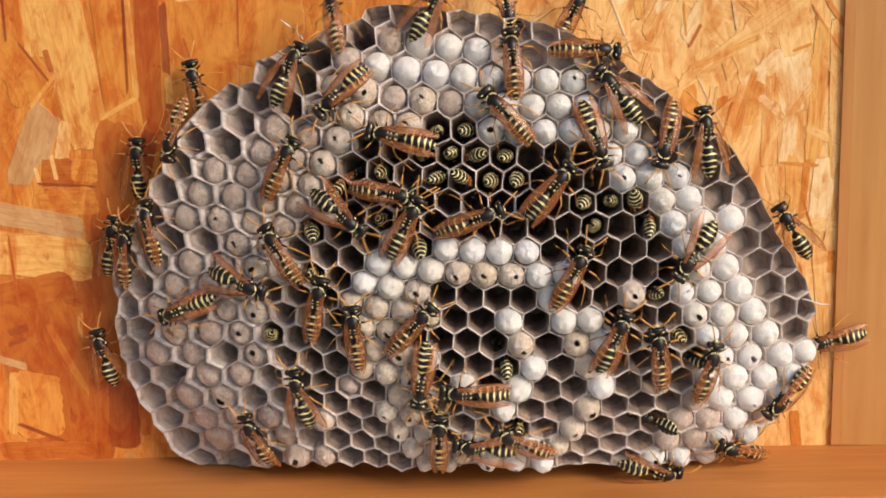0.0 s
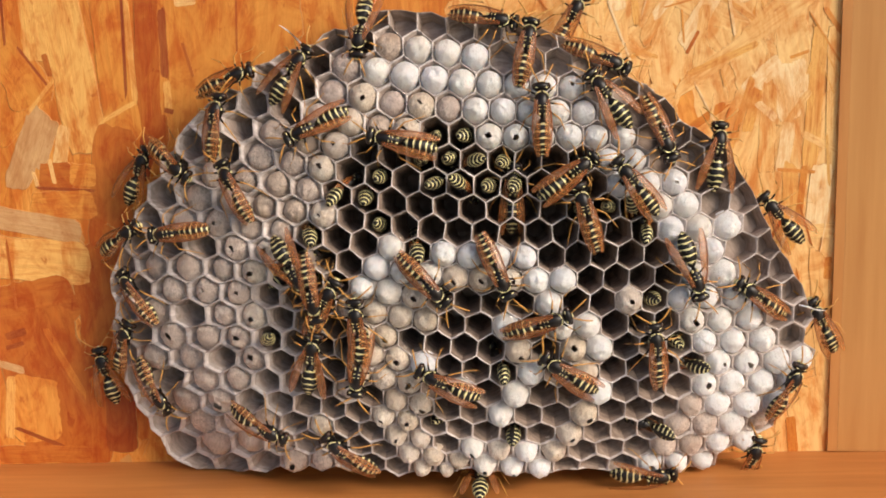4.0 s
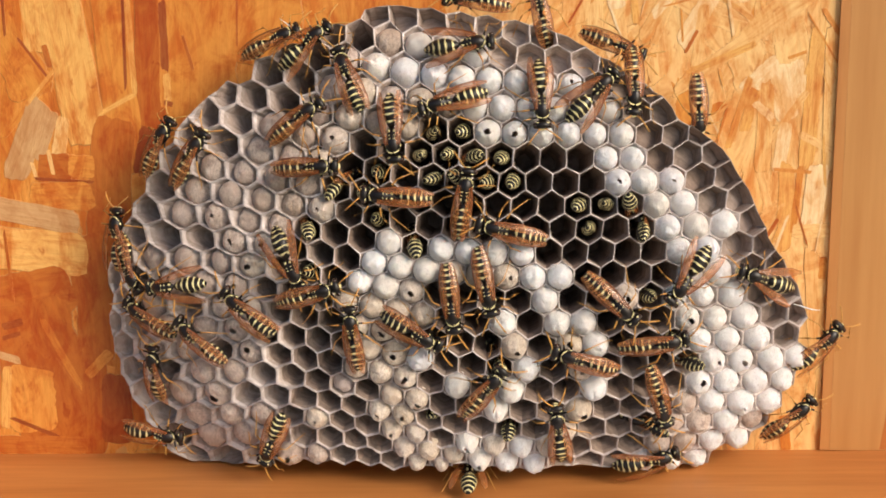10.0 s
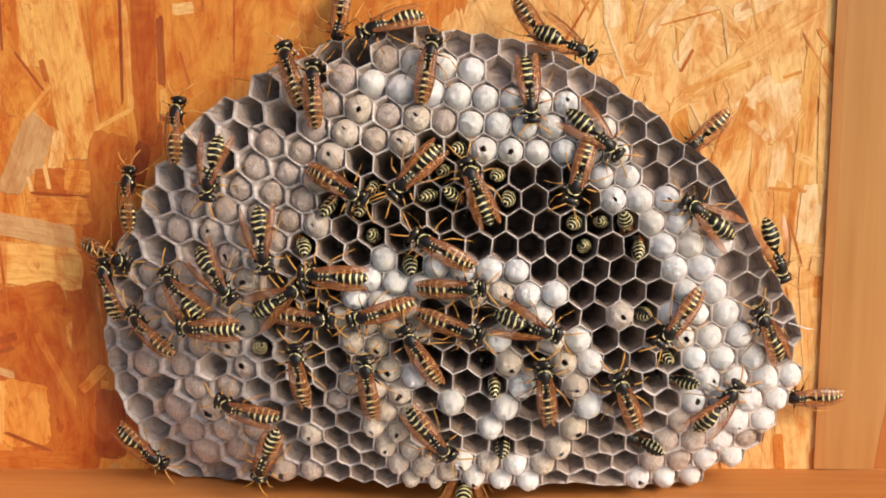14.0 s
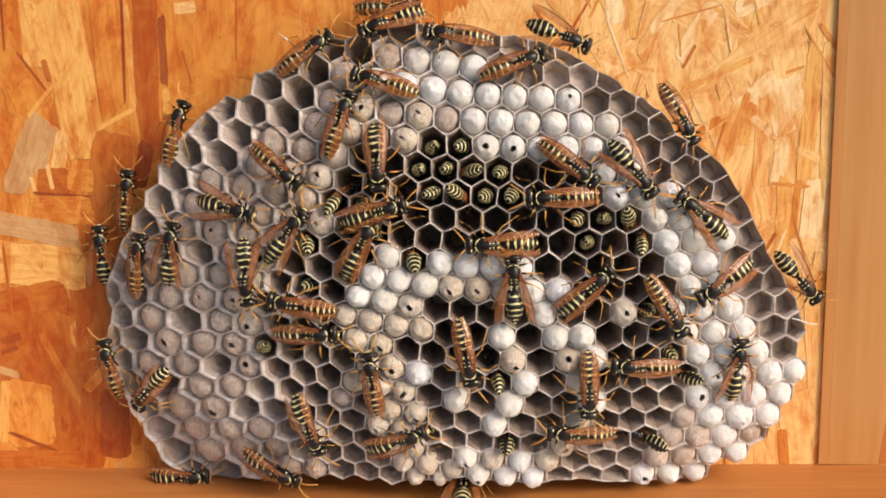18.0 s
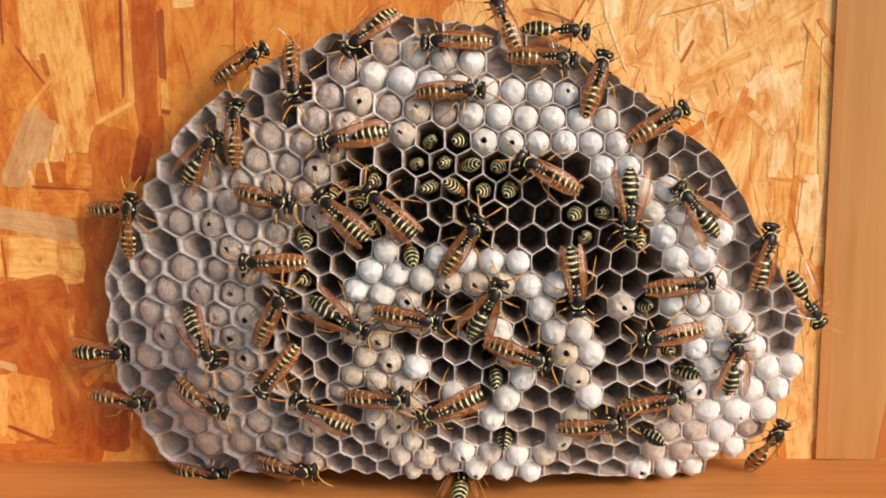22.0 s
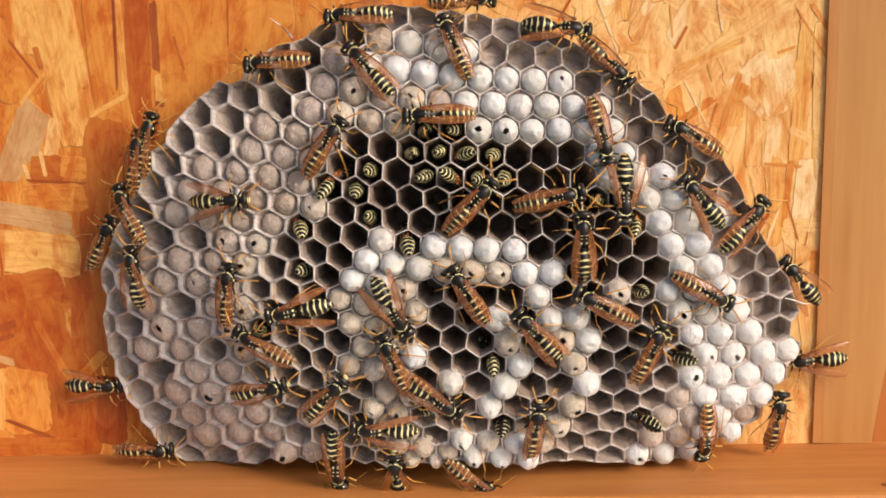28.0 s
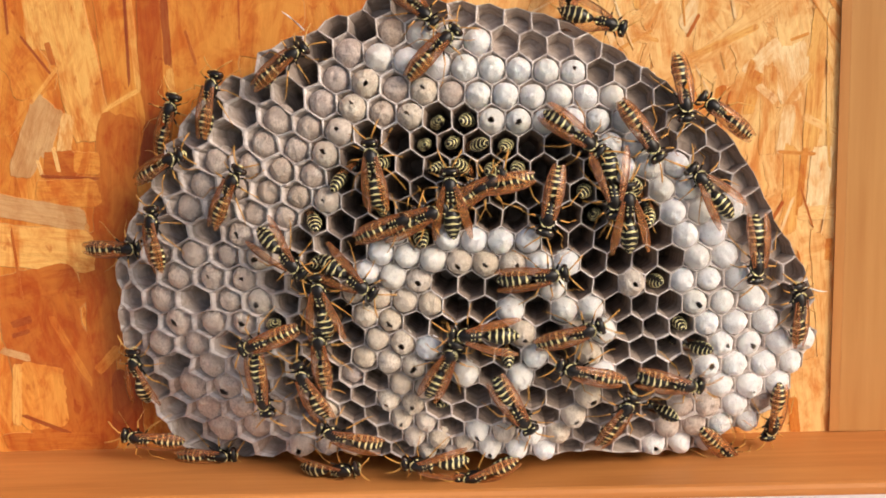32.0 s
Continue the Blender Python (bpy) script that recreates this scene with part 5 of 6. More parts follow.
    crawl(crowd[15], ((0, 10.1, 84.9, 130), (1, 14.8, 76.5, 130), (2, 17.9, 77.9, 110), (3, 21.3, 86.8, 145), (4, 18.0, 85.0, 88), (5, 14.6, 83.2, 32), (6, 11.3, 81.4, -25), (7, 6.7, 93.0, -90), (7.5, 10.9, 95.8, -40), (8, 15.0, 98.6, 10), (9, 21.0, 101.8, 45), (10, 18.4, 105.7, 100), (11, 15.8, 106.0, 100), (11.33, 15.9, 105.7, 47), (11.67, 16.1, 105.4, -7), (12, 16.3, 105.1, -60), (13, 15.3, 107.0, -80), (14, 17.9, 106.7, -60), (15.5, 15.4, 102.4, -20), (17, 13.0, 98.2, 20), (18, 13.0, 98.2, 20), (19, 13.0, 98.2, 20), (20, 19.6, 98.0, -5), (21, 19.6, 98.0, -5), (22, 19.6, 98.0, -5), (23, 24.2, 97.3, -5), (24, 24.1, 97.3, -5), (25, 24.2, 97.3, -5), (28, 34.3, 94.0, -50), (29, 34.3, 94.0, -50), (30, 34.2, 95.1, -20), (31, 36.9, 89.0, -55), (32, 38.1, 77.4, -60)))
    crawl(crowd[16], ((0, 43.4, 78.6, -108), (1, 43.4, 78.6, -108), (2, 43.4, 78.6, -108), (3, 42.2, 80.1, -95), (6, 44.3, 83.1, -40), (7, 45.2, 87.4, -90), (8, 45.2, 87.4, -90), (9, 48.1, 87.8, -80), (10, 52.9, 83.7, -90), (10.5, 52.9, 82.3, -130), (11, 53.1, 80.9, -170), (12, 53.1, 80.9, -170), (13, 52.3, 82.3, -130), (14, 55.2, 82.0, -140), (17, 48.3, 86.0, -65), (18, 48.3, 86.0, -65), (19, 44.3, 87.8, -25), (20, 44.3, 87.8, -25), (21, 43.8, 85.7, -15), (22, 43.7, 83.8, 30), (23, 44.5, 81.5, 60), (24, 44.5, 81.5, 60), (24.5, 46.4, 79.7, -8), (25, 48.4, 77.8, -75), (26.5, 50.3, 77.7, -142), (28, 52.2, 77.4, -210), (29, 52.2, 77.4, -210), (30, 54.0, 80.5, -200), (31, 61.4, 73.1, -220), (32, 57.5, 78.6, -220)))
    crawl(crowd[17], ((0, 51.8, 76.8, 92), (1, 51.8, 76.8, 92), (2, 50.0, 79.1, 80), (3, 50.0, 79.1, 80), (6, 73.7, 52.3, 90), (7, 75.0, 45.5, 140), (8, 76.9, 44.5, 150), (9, 68.1, 49.1, 150), (10, 65.7, 47.3, 160), (11, 64.0, 45.4, 200), (12, 58.7, 55.4, 130), (13, 57.2, 62.4, 95), (14, 54.0, 65.6, 145), (17, 54.0, 65.6, 145), (18, 52.0, 65.4, 140), (19, 52.3, 64.8, 160), (20, 53.0, 64.9, 130), (21, 53.0, 64.9, 130), (22, 51.3, 65.5, 130), (23, 48.3, 63.4, 130), (24, 46.9, 63.4, 80), (25, 48.7, 64.2, 90), (28, 53.6, 64.2, 130), (29, 50.0, 64.6, 130), (30, 50.0, 64.6, 130), (31, 52.4, 64.1, 130), (32, 52.4, 64.1, 130)))
    crawl(crowd[18], ((0, 18.8, 69.2, 48), (0.5, 18.4, 67, 99), (1, 18, 64.7, 150), (2, 17.4, 65.1, 90), (3, 20.9, 75.2, 90), (4, 23.3, 73.1, 35), (5, 25.8, 71, -20), (6, 28.3, 68.9, -75), (7, 29.9, 63.3, -120), (7.5, 29.2, 62.5, -192), (8, 28.6, 61.7, -265), (8.5, 27, 62.2, -212), (9, 25.4, 62.6, -158, 1), (10, 25, 62.9, -158, 1), (11, 24.6, 63.2, -158, 1), (12, 24.8, 52.3, -230), (13, 9.9, 67.4, -220), (14, 5.4, 73.8, -250), (17, 9.5, 61.9, -180), (18, 9.5, 61.9, -180), (18.33, 9.3, 62, -240), (18.67, 9.2, 62.2, -300), (19, 9, 62.3, -360), (20, 8.4, 61.4, -405), (21, 11.6, 56.5, -440), (21.5, 15.3, 61.4, -378), (22, 19, 66.2, -315, 1), (23, 19.3, 66, -315, 1), (24, 19.6, 65.9, -315, 1), (25, 21.1, 62.3, -395), (26.5, 24.6, 59.8, -332), (28, 28.1, 57.2, -270), (29, 30.1, 57.2, -270), (30, 30.1, 57.2, -270), (31, 40.7, 44.4, -240), (31.5, 42, 33.8, -308), (32, 43.3, 23.2, -375)))
    crawl(crowd[19], ((0, 2.1, 63.9, 18), (1, 1.1, 63, -20), (2, 5.2, 59.7, -40), (3, 8.1, 57.6, -55), (6, 5.6, 50.7, -80), (7, 5.6, 50.7, -80), (8, 5.6, 50.7, -80), (9, 5.6, 50.7, -80), (10, 5.6, 50.7, -80), (11, 6.9, 47.9, -75), (12, 6.9, 47.9, -75), (13, 8.8, 47.4, -65), (14, -0.3, 53.5, 0), (15.5, 1.2, 61.7, 40), (17, 2.7, 69.9, 81, 1), (18, 3, 69.9, 81, 1), (19, 3.2, 69.8, 81, 1), (20, 3.5, 69.8, 81, 1), (21, 3.9, 69.8, 81, 1), (22, 2, 60.8, 55), (23, 1.4, 60.5, 75), (24, 1.8, 62.2, 65), (25, 1.8, 60.5, 45), (28, 4.9, 66.7, 45), (29, 5.4, 76.3, 95), (30, 3.9, 82.3, 110), (30.5, 6.2, 85.7, 55), (31, 8.4, 89.1, 0), (31.5, 16.4, 97, -45), (32, 24.3, 105, -90)))
    crawl(crowd[20], ((0, -71.6, 61.1, 100), (1, -70.4, 63.8, 80), (1.5, -51.7, 60.3, 34), (2, -33, 56.8, -12, 1), (3, -44, 45.4, -35), (4.5, -21.6, 56.2, -108), (6, 0.8, 67.1, -180), (7, -6, 63, -230), (8, -10.3, 67.9, -225), (9, -16.5, 72.4, -220), (10, -13, 69.4, -185), (10.33, -13.5, 70, -240), (10.67, -13.9, 70.7, -295), (11, -14.4, 71.3, -350), (12, -10.9, 96.1, -300), (13, -6.9, 99, -305), (14, -4.9, 98.7, -280), (15.5, -2.1, 101.6, -235), (17, 0.8, 104.5, -190), (18, 0.8, 104.5, -190), (19, 0.8, 104.5, -190), (20, 0.8, 104.5, -190), (21, 0.8, 104.5, -190), (22, 0.7, 102, -180), (22.5, 0.3, 86, -136), (23, -0.1, 70, -92, 1), (24, 0, 70, -92, 1), (25, 0.1, 70, -92, 1), (26.5, -0.9, 77.6, -136), (28, -1.9, 85.2, -180), (29, -24.1, 88.9, -185), (30, -29, 85.9, -170), (31, -54.1, 85.2, -210), (32, -56.3, 87.1, -280)))
    crawl(crowd[21], ((0, -26.1, 66.2, -40), (0.5, -29.4, 62.5, -118), (1, -32.6, 58.8, -195), (1.5, -36.1, 59, -118), (2, -39.6, 59.3, -40), (3, -37.4, 55.6, -60), (6, -36.4, 56.5, -50), (7, -36.2, 58.8, -60), (8, -36.6, 57, -60), (9, -36.5, 59.6, -55), (10, -36.9, 55.9, -65), (11, -37.5, 57.9, -45), (12, -37.6, 57.9, -45), (13, -38.7, 60.4, -55), (14, -53.3, 77.8, -95), (15.5, -54.6, 75.2, -45), (17, -56, 72.5, 5), (18, -51, 69.7, -15), (19, -50.2, 65.8, -35), (20, -52.4, 62.7, -85), (21, -31.4, 58.9, -16, 1), (22, -30.4, 60, -16, 1), (23, -39.5, 57.3, 0), (24, -34.4, 47.5, 0), (25, -34.4, 47.5, 0), (26, -34.3, 46.6, -57), (27, -34.2, 45.5, -113), (28, -34.1, 44.5, -170), (29, -34.8, 52.1, -237, 1), (30, -24.5, 54.5, -265), (31, -23.9, 56.5, -265), (31.5, -24.7, 53.5, -330), (32, -25.5, 50.4, -395)))
    crawl(crowd[22], ((0, -11.9, 62.9, 60), (1, -18, 61.1, 110), (2, -9.1, 66.2, 150), (3, 11, 68.2, 100), (6, 11.4, 70, 80, 1), (7, 11.8, 76, 60), (7.5, 9.9, 79.6, -2), (8, 8.1, 83.2, -65), (8.33, 6.5, 86.1, -120), (8.67, 4.9, 89, -175), (9, 3.3, 91.9, -230), (10, -0.6, 88.4, -165), (11, -5.6, 88.7, -195), (12, -4.1, 84.8, -125), (13, -10.6, 77.3, -88), (14, -7.8, 77.6, -135), (17, -14.5, 81.4, -60), (18, -16.4, 80.1, -85), (19, -16.4, 80.1, -85), (20, -15.5, 79.9, -130), (21, -15.2, 81.5, -155), (22, -21.6, 83.1, -170), (22.5, -23.4, 84.9, -220), (23, -25.2, 86.7, -270), (24, -19.8, 89.9, -280), (25, -15.5, 92.1, -305), (28, -16.6, 95.1, -230), (29, -21, 96.6, -210), (29.5, -24, 97.4, -270), (30, -27, 98.2, -330), (31, -21.1, 95.8, -330), (31.5, -15.9, 82.5, -380), (32, -10.7, 69.2, -430, 1)))
    crawl(crowd[23], ((0, -38.6, 75.6, 62), (1, -50.8, 76.8, 85), (2, -51.3, 72.5, 155), (3, -49.2, 74.4, 140), (6, -50.2, 64.2, 90), (6.5, -51.9, 66.8, 132), (7, -53.6, 69.4, 175), (8, -58.3, 69.1, 165), (9, -64.9, 72.7, 120), (10, -60.0, 76.7, 55), (11, -56.4, 80.0, 60), (12, -61.6, 84.4, 60), (12.5, -58.8, 84.1, 20), (13, -56.0, 83.8, -20), (13.5, -59.7, 84.9, 35), (14, -63.3, 86.1, 90), (17, -62.3, 84.0, 80), (18, -63.9, 85.2, 75), (19, -57.3, 90.7, 30), (20, -56.4, 91.3, 50), (21, -53.4, 95.2, 40), (22, -48.6, 98.7, 30), (23, -47.1, 100.0, 0), (24, -53.8, 95.4, 55), (24.5, -52.9, 91.2, 2), (25, -51.8, 87.0, -50), (26.5, -60.7, 83.2, 15), (28, -69.7, 79.5, 80), (29, -71.3, 80.3, 70), (30, -70.0, 82.8, 70), (31, -70.0, 82.8, 70), (32, -70.0, 82.8, 70)))
    crawl(crowd[24], ((0, -39.4, 57.6, 120), (1, -37.4, 53.8, 110), (2, -35.3, 55, 100), (2.5, -46.8, 57.9, 145), (3, -58.3, 60.7, 190), (6, -66.4, 62.8, 170), (7, -67.2, 63, 175), (7.33, -70.1, 65.6, 117), (7.67, -73.1, 68.1, 58), (8, -76, 70.7, 0), (9, -75.2, 74, 60), (10, -68.5, 78.8, 60), (11, -67.3, 83.3, 70), (12, -75.1, 71.4, 0), (13, -75.1, 71.4, 0), (13.5, -75.2, 71, 45), (14, -75.4, 70.5, 90), (17, -73.6, 70.4, 60), (18, -80.5, 69.5, 80), (19, -82, 65.9, 0), (20, -82, 65.9, 0), (21, -82, 65.9, 0), (22, -82, 65.9, 0), (23, -78, 66, 60), (24, -74.3, 63.3, 30), (25, -77.5, 61.6, 30), (28, -85.6, 56.3, 60), (29, -85.2, 54.2, 0), (30, -85.2, 54.2, 0), (31, -85.2, 54.2, 0), (32, -85.2, 54.2, 0)))
    crawl(crowd[25], ((0, -50, 51.2, -20), (1, -50, 51.2, -20), (2, -50, 51.2, -20), (3, -34.1, 54.5, 4, 1), (4.5, -39.7, 54.5, 50), (6, -45.2, 54.5, 95), (7, -57.8, 52.3, 175), (8, -63.4, 49.9, 175), (9, -64.9, 48.6, 185), (10, -64.9, 48.6, 185), (11, -64.9, 48.6, 185), (12, -64.9, 48.6, 185), (13, -64.9, 48.6, 185), (14, -61.6, 50.6, 130), (17, -65.9, 53.8, 150), (18, -65.1, 59, 80), (19, -64.8, 68.2, 80), (19.33, -63, 68.7, 137), (19.67, -61.2, 69.3, 193), (20, -59.4, 69.8, 250), (20.5, -62.2, 69.2, 195), (21, -65, 68.6, 140), (21.5, -60.6, 73.7, 95), (22, -56.3, 78.7, 50), (22.5, -41.9, 70.6, 10), (23, -27.5, 62.5, -31, 1), (24, -27.1, 62.8, -31, 1), (25, -35, 59.4, -45), (28, -51, 67.9, 0), (29, -42.9, 62.1, -40), (30, -42.4, 58.8, -55), (31, -39.2, 57.8, -60), (32, -40, 55.5, -45)))
    crawl(crowd[26], ((0, -63.6, 44.4, 200), (0.5, -73.1, 40.6, 155), (1, -82.1, 37.2, 110), (2, -82.1, 37.2, 110), (3, -81.2, 37.5, 60), (6, -83.9, 18.5, 100), (7, -83.6, 14.4, 140), (7.5, -82.5, 13.8, 70), (8, -81.4, 13.1, 0), (9, -81.4, 13.1, 0), (10, -77.6, 9.0, -10), (11, -77.6, 9.0, -10), (12, -76.0, 6.5, 0), (13, -76.0, 6.5, 0), (14, -78.9, 9.2, -40), (17, -71.3, 1.5, 0), (18, -71.3, 1.5, 0), (19, -71.3, 1.5, 0), (20, -71.3, 1.5, 0), (21, -67.3, 1.9, -15), (22, -65.3, 0.7, 0), (23, -60.7, -0.0, 0), (24, -58.8, -1.2, -15), (25, -46.2, 10.3, 40), (28, -26.2, 36.6, 52, 1), (29, -29.6, 27.5, 100), (30, -29.6, 27.5, 100), (31, -29.7, 24.5, 120), (32, -6.2, 29.4, 60)))
    crawl(crowd[27], ((0, -15.9, 70.1, -12), (1, -15.9, 70.1, -12), (2, -13.4, 68.6, -74, 1), (3, -7.8, 54.6, -60), (6, -8.3, 51, -40), (7, -5.4, 47.6, -40), (8, -3.2, 45.7, -40), (9, -1.8, 47.2, -85), (10, -1.8, 47.2, -85), (11, -1.8, 47.2, -85), (12, -2.6, 48.2, -85), (13, -1, 45.7, -40), (14, -0.6, 45.5, -20), (17, 3.8, 34.6, -88), (18, 1.4, 38.4, -80), (18.5, 2.5, 37.3, -35), (19, 3.5, 36.2, 10), (20, 8.9, 36.5, 0), (21, 13.5, 37.1, -20), (22, 13.5, 37.1, -20), (23, 14.4, 30.6, -20), (24, 16.1, 28.9, -15), (25, 16.1, 28.9, -15), (28, 2.6, 3.4, -40), (28.5, 2.3, 2.6, 10), (29, 2, 1.8, 60), (30, 2.3, 4.4, 90), (31, 4.2, 6, 90), (31.5, 2.9, 4.6, 145), (32, 1.5, 3.2, 200)))
    crawl(crowd[28], ((0, -24.1, 39.4, 92), (1, -22.8, 41.8, 92), (2, -22.8, 41.8, 92), (3, -22.8, 41.8, 92), (6, -22.8, 41.8, 92), (7, -22.8, 41.8, 92), (8, -22.8, 41.9, 92), (9, -23.3, 39.0, 95), (10, -23.3, 39.0, 95), (11, -23.3, 39.0, 95), (12, -22.1, 30.9, 80), (13, -22.1, 31.0, 80), (14, -19.1, 31.9, 95), (17, -19.1, 31.9, 95), (18, -19.1, 31.9, 95), (19, -19.1, 31.9, 95), (20, -22.5, 31.0, 130), (21, -22.8, 30.9, 110), (21.5, -20.3, 29.1, 55), (22, -17.9, 27.2, 0), (23, -16.8, 30.5, 55), (24, -16.8, 30.5, 55), (25, -16.8, 30.6, 55), (28, -13.3, 32.8, 110), (29, -21.1, 36.9, 125), (30, -23.3, 36.0, 150), (31, -33.2, 43.6, 161, 1), (32, -32.8, 32.3, 90)))
    crawl(crowd[29], ((0, -37.6, 25.1, 98), (1, -37.8, 32.5, 95), (2, -39.3, 36.4, 100), (3, -32.4, 35.3, 65), (6, -37.6, 30.1, 115), (7, -28.7, 13.7, 100), (8, -21.5, 34.0, 73, 1), (9, -29.2, 38.8, 73, 1), (10, -33.7, 44.6, 73, 1), (11, -35.0, 49.7, 73, 1), (12, -34.5, 53.5, 73, 1), (12.5, -44.0, 53.8, 4), (13, -51.1, 56.9, -65), (14, -52.8, 55.1, -50), (17, -76.1, 65.1, -70), (18, -33.1, 56.5, -12, 1), (19, -31.9, 58.3, -12, 1), (20, -32.2, 49.6, -65), (20.5, -32.3, 46.0, 5), (21, -32.3, 42.5, 75), (21.5, -28.7, 43.9, 22), (22, -25.1, 45.5, -30), (23, -25.1, 45.5, -30), (24, -23.8, 42.6, -30), (25, -21.1, 42.7, -30), (28, -13.2, 45.1, -60), (28.5, -7.1, 42.8, -135), (29, -1.0, 40.5, -210), (30, -1.0, 40.5, -210), (31, 2.9, 36.7, -185), (32, 2.9, 36.7, -185)))
    crawl(crowd[30], ((0, -49.8, 13.6, 105), (1, -51.5, 17.9, 160), (1.5, -50.4, 20.2, 218), (2, -49.2, 22.6, 275), (3, -49.2, 22.6, 275), (4, -47.8, 18.9, 332), (5, -46.3, 15.3, 388), (5.5, -45.6, 13.5, 319), (6, -44.9, 11.7, 250), (7, -44.5, 13, 245), (8, -44.5, 13, 245), (9, -44.5, 13.1, 245), (10, -44.5, 13, 245), (11, -44.5, 13, 245), (12, -44.5, 13, 245), (13, -44.5, 13, 245), (14, -44.5, 13, 245), (15.5, -44.6, 11.2, 290), (17, -44.8, 9.4, 335), (18, -44.8, 9.4, 335), (19, -44.8, 9.4, 335), (20, -44.8, 9.4, 335), (21, -40.3, 8.4, 360), (22, -40.4, 8.5, 360), (23, -40.4, 8.5, 360), (24, -37.1, 7.2, 350), (25, -28.9, 9.6, 340), (28, -28.6, 7.9, 270), (29, -31, 4.5, 200), (30, -36.8, 6.2, 180), (31, -35.4, 7.4, 150), (32, -29, 12.9, 160)))
    crawl(crowd[31], ((0, -11.8, 41.2, 45), (1, -8.3, 45.4, 40), (2, -14.9, 27.9, 80), (2.5, -19.2, 29.0, 124), (3, -21.4, 34.0, 167, 1), (6, -27.9, 29.1, 150), (7, -32.1, 32.8, 140), (8, -39.7, 30.4, 200), (9, -57.5, 31.1, 150), (10, -59.5, 36.6, 140), (10.5, -48.5, 40.4, 80), (11, -34.7, 47.4, 20, 1), (12, -38.7, 33.8, -30), (13, -29.0, 34.1, 0), (13.5, -31.7, 34.1, 48), (14, -34.4, 34.2, 95), (15.5, -31.5, 34.3, 138), (17, -28.6, 34.6, 180), (18, -33.2, 43.7, 142, 1), (19, -35.0, 48.9, 142, 1), (19.5, -38.8, 45.8, 101), (20, -40.3, 45.5, 60), (21, -40.3, 45.5, 60), (22, -40.3, 45.5, 60), (23, -37.4, 46.6, 95), (23.5, -36.2, 41.8, 138), (24, -35.1, 37.2, 180), (24.5, -35.0, 36.9, 240), (25, -34.9, 36.7, 300), (26, -35.5, 38.8, 356), (27, -36.1, 40.9, 411), (28, -34.3, 46.1, 467, 1), (29, -40.4, 47.8, 500), (30, -47.0, 51.8, 500), (31, -49.4, 57.1, 450), (32, -52.2, 67.7, 420)))
    crawl(crowd[32], ((0, 22.6, 51.1, 60), (1, 26.6, 55.7, 30), (2, 29.2, 59.0, 95), (3, 27.7, 66.6, 95), (6, 23.2, 57.9, 130), (7, 15.0, 57.5, 60), (8, 15.0, 57.5, 60), (9, 17.3, 59.0, 60), (9.5, 14.1, 60.4, 112), (10, 11.0, 61.6, 165), (11, 8.5, 64.4, 175), (12, 3.3, 61.0, 190), (13, -2.4, 61.7, 150), (14, -2.4, 61.7, 150), (17, -15.8, 73.7, 150), (17.5, -20.2, 80.6, 110), (18, -24.6, 87.4, 70), (18.5, -29.3, 86.7, 110), (19, -34.1, 86.0, 150), (19.5, -39.4, 86.3, 90), (20, -44.7, 86.6, 30), (20.5, -50.6, 85.1, 100), (21, -56.4, 83.8, 170), (21.5, -52.2, 84.0, 130), (22, -48.0, 84.3, 90), (23, -46.5, 86.3, 110), (24, -53.1, 85.3, 170), (25, -61.7, 78.2, 180), (26.5, -67.3, 76.9, 130), (28, -72.6, 75.6, 80), (29, -75.6, 72.1, 90), (30, -77.6, 71.3, 70), (31, -71.6, 75.0, 60), (32, -69.2, 73.4, 20)))
    crawl(crowd[33], ((0, 48.7, 54.3, 230), (1, 48.7, 54.3, 230), (2, 48.7, 54.3, 230), (3, 48.7, 54.3, 230), (4, 48.6, 52.1, 283), (5, 48.5, 49.9, 337), (5.5, 48.5, 48.8, 268), (6, 48.4, 47.7, 200), (7, 48.4, 49.3, 205), (8, 49.8, 52.4, 230), (9, 48.7, 50, 230), (10, 48.7, 50, 230), (10.5, 58.5, 57.9, 180), (11, 68.3, 65.7, 130), (12, 67.2, 66.1, 110), (12.33, 68.1, 62.8, 53), (12.67, 68.9, 59.5, -3), (13, 69.8, 56.2, -60), (14, 71.2, 55.5, -75), (17, 77, 49, -25), (18, 76.9, 47.4, -50), (19, 78, 44.6, -55), (20, 78, 44.6, -55), (21, 78.3, 41.6, -60), (22, 78.3, 41.6, -60), (22.5, 77.1, 36.7, 15), (23, 75.9, 31.8, 90), (24, 76, 30.9, 110), (25, 79.2, 31.4, 45), (26.5, 81.1, 26.9, 112), (28, 82.9, 22.3, 180), (29, 82.3, 24.5, 180), (30, 82.9, 26, 160), (31, 80.5, 34.4, 120), (32, 32.5, 46.7, 165, 1)))
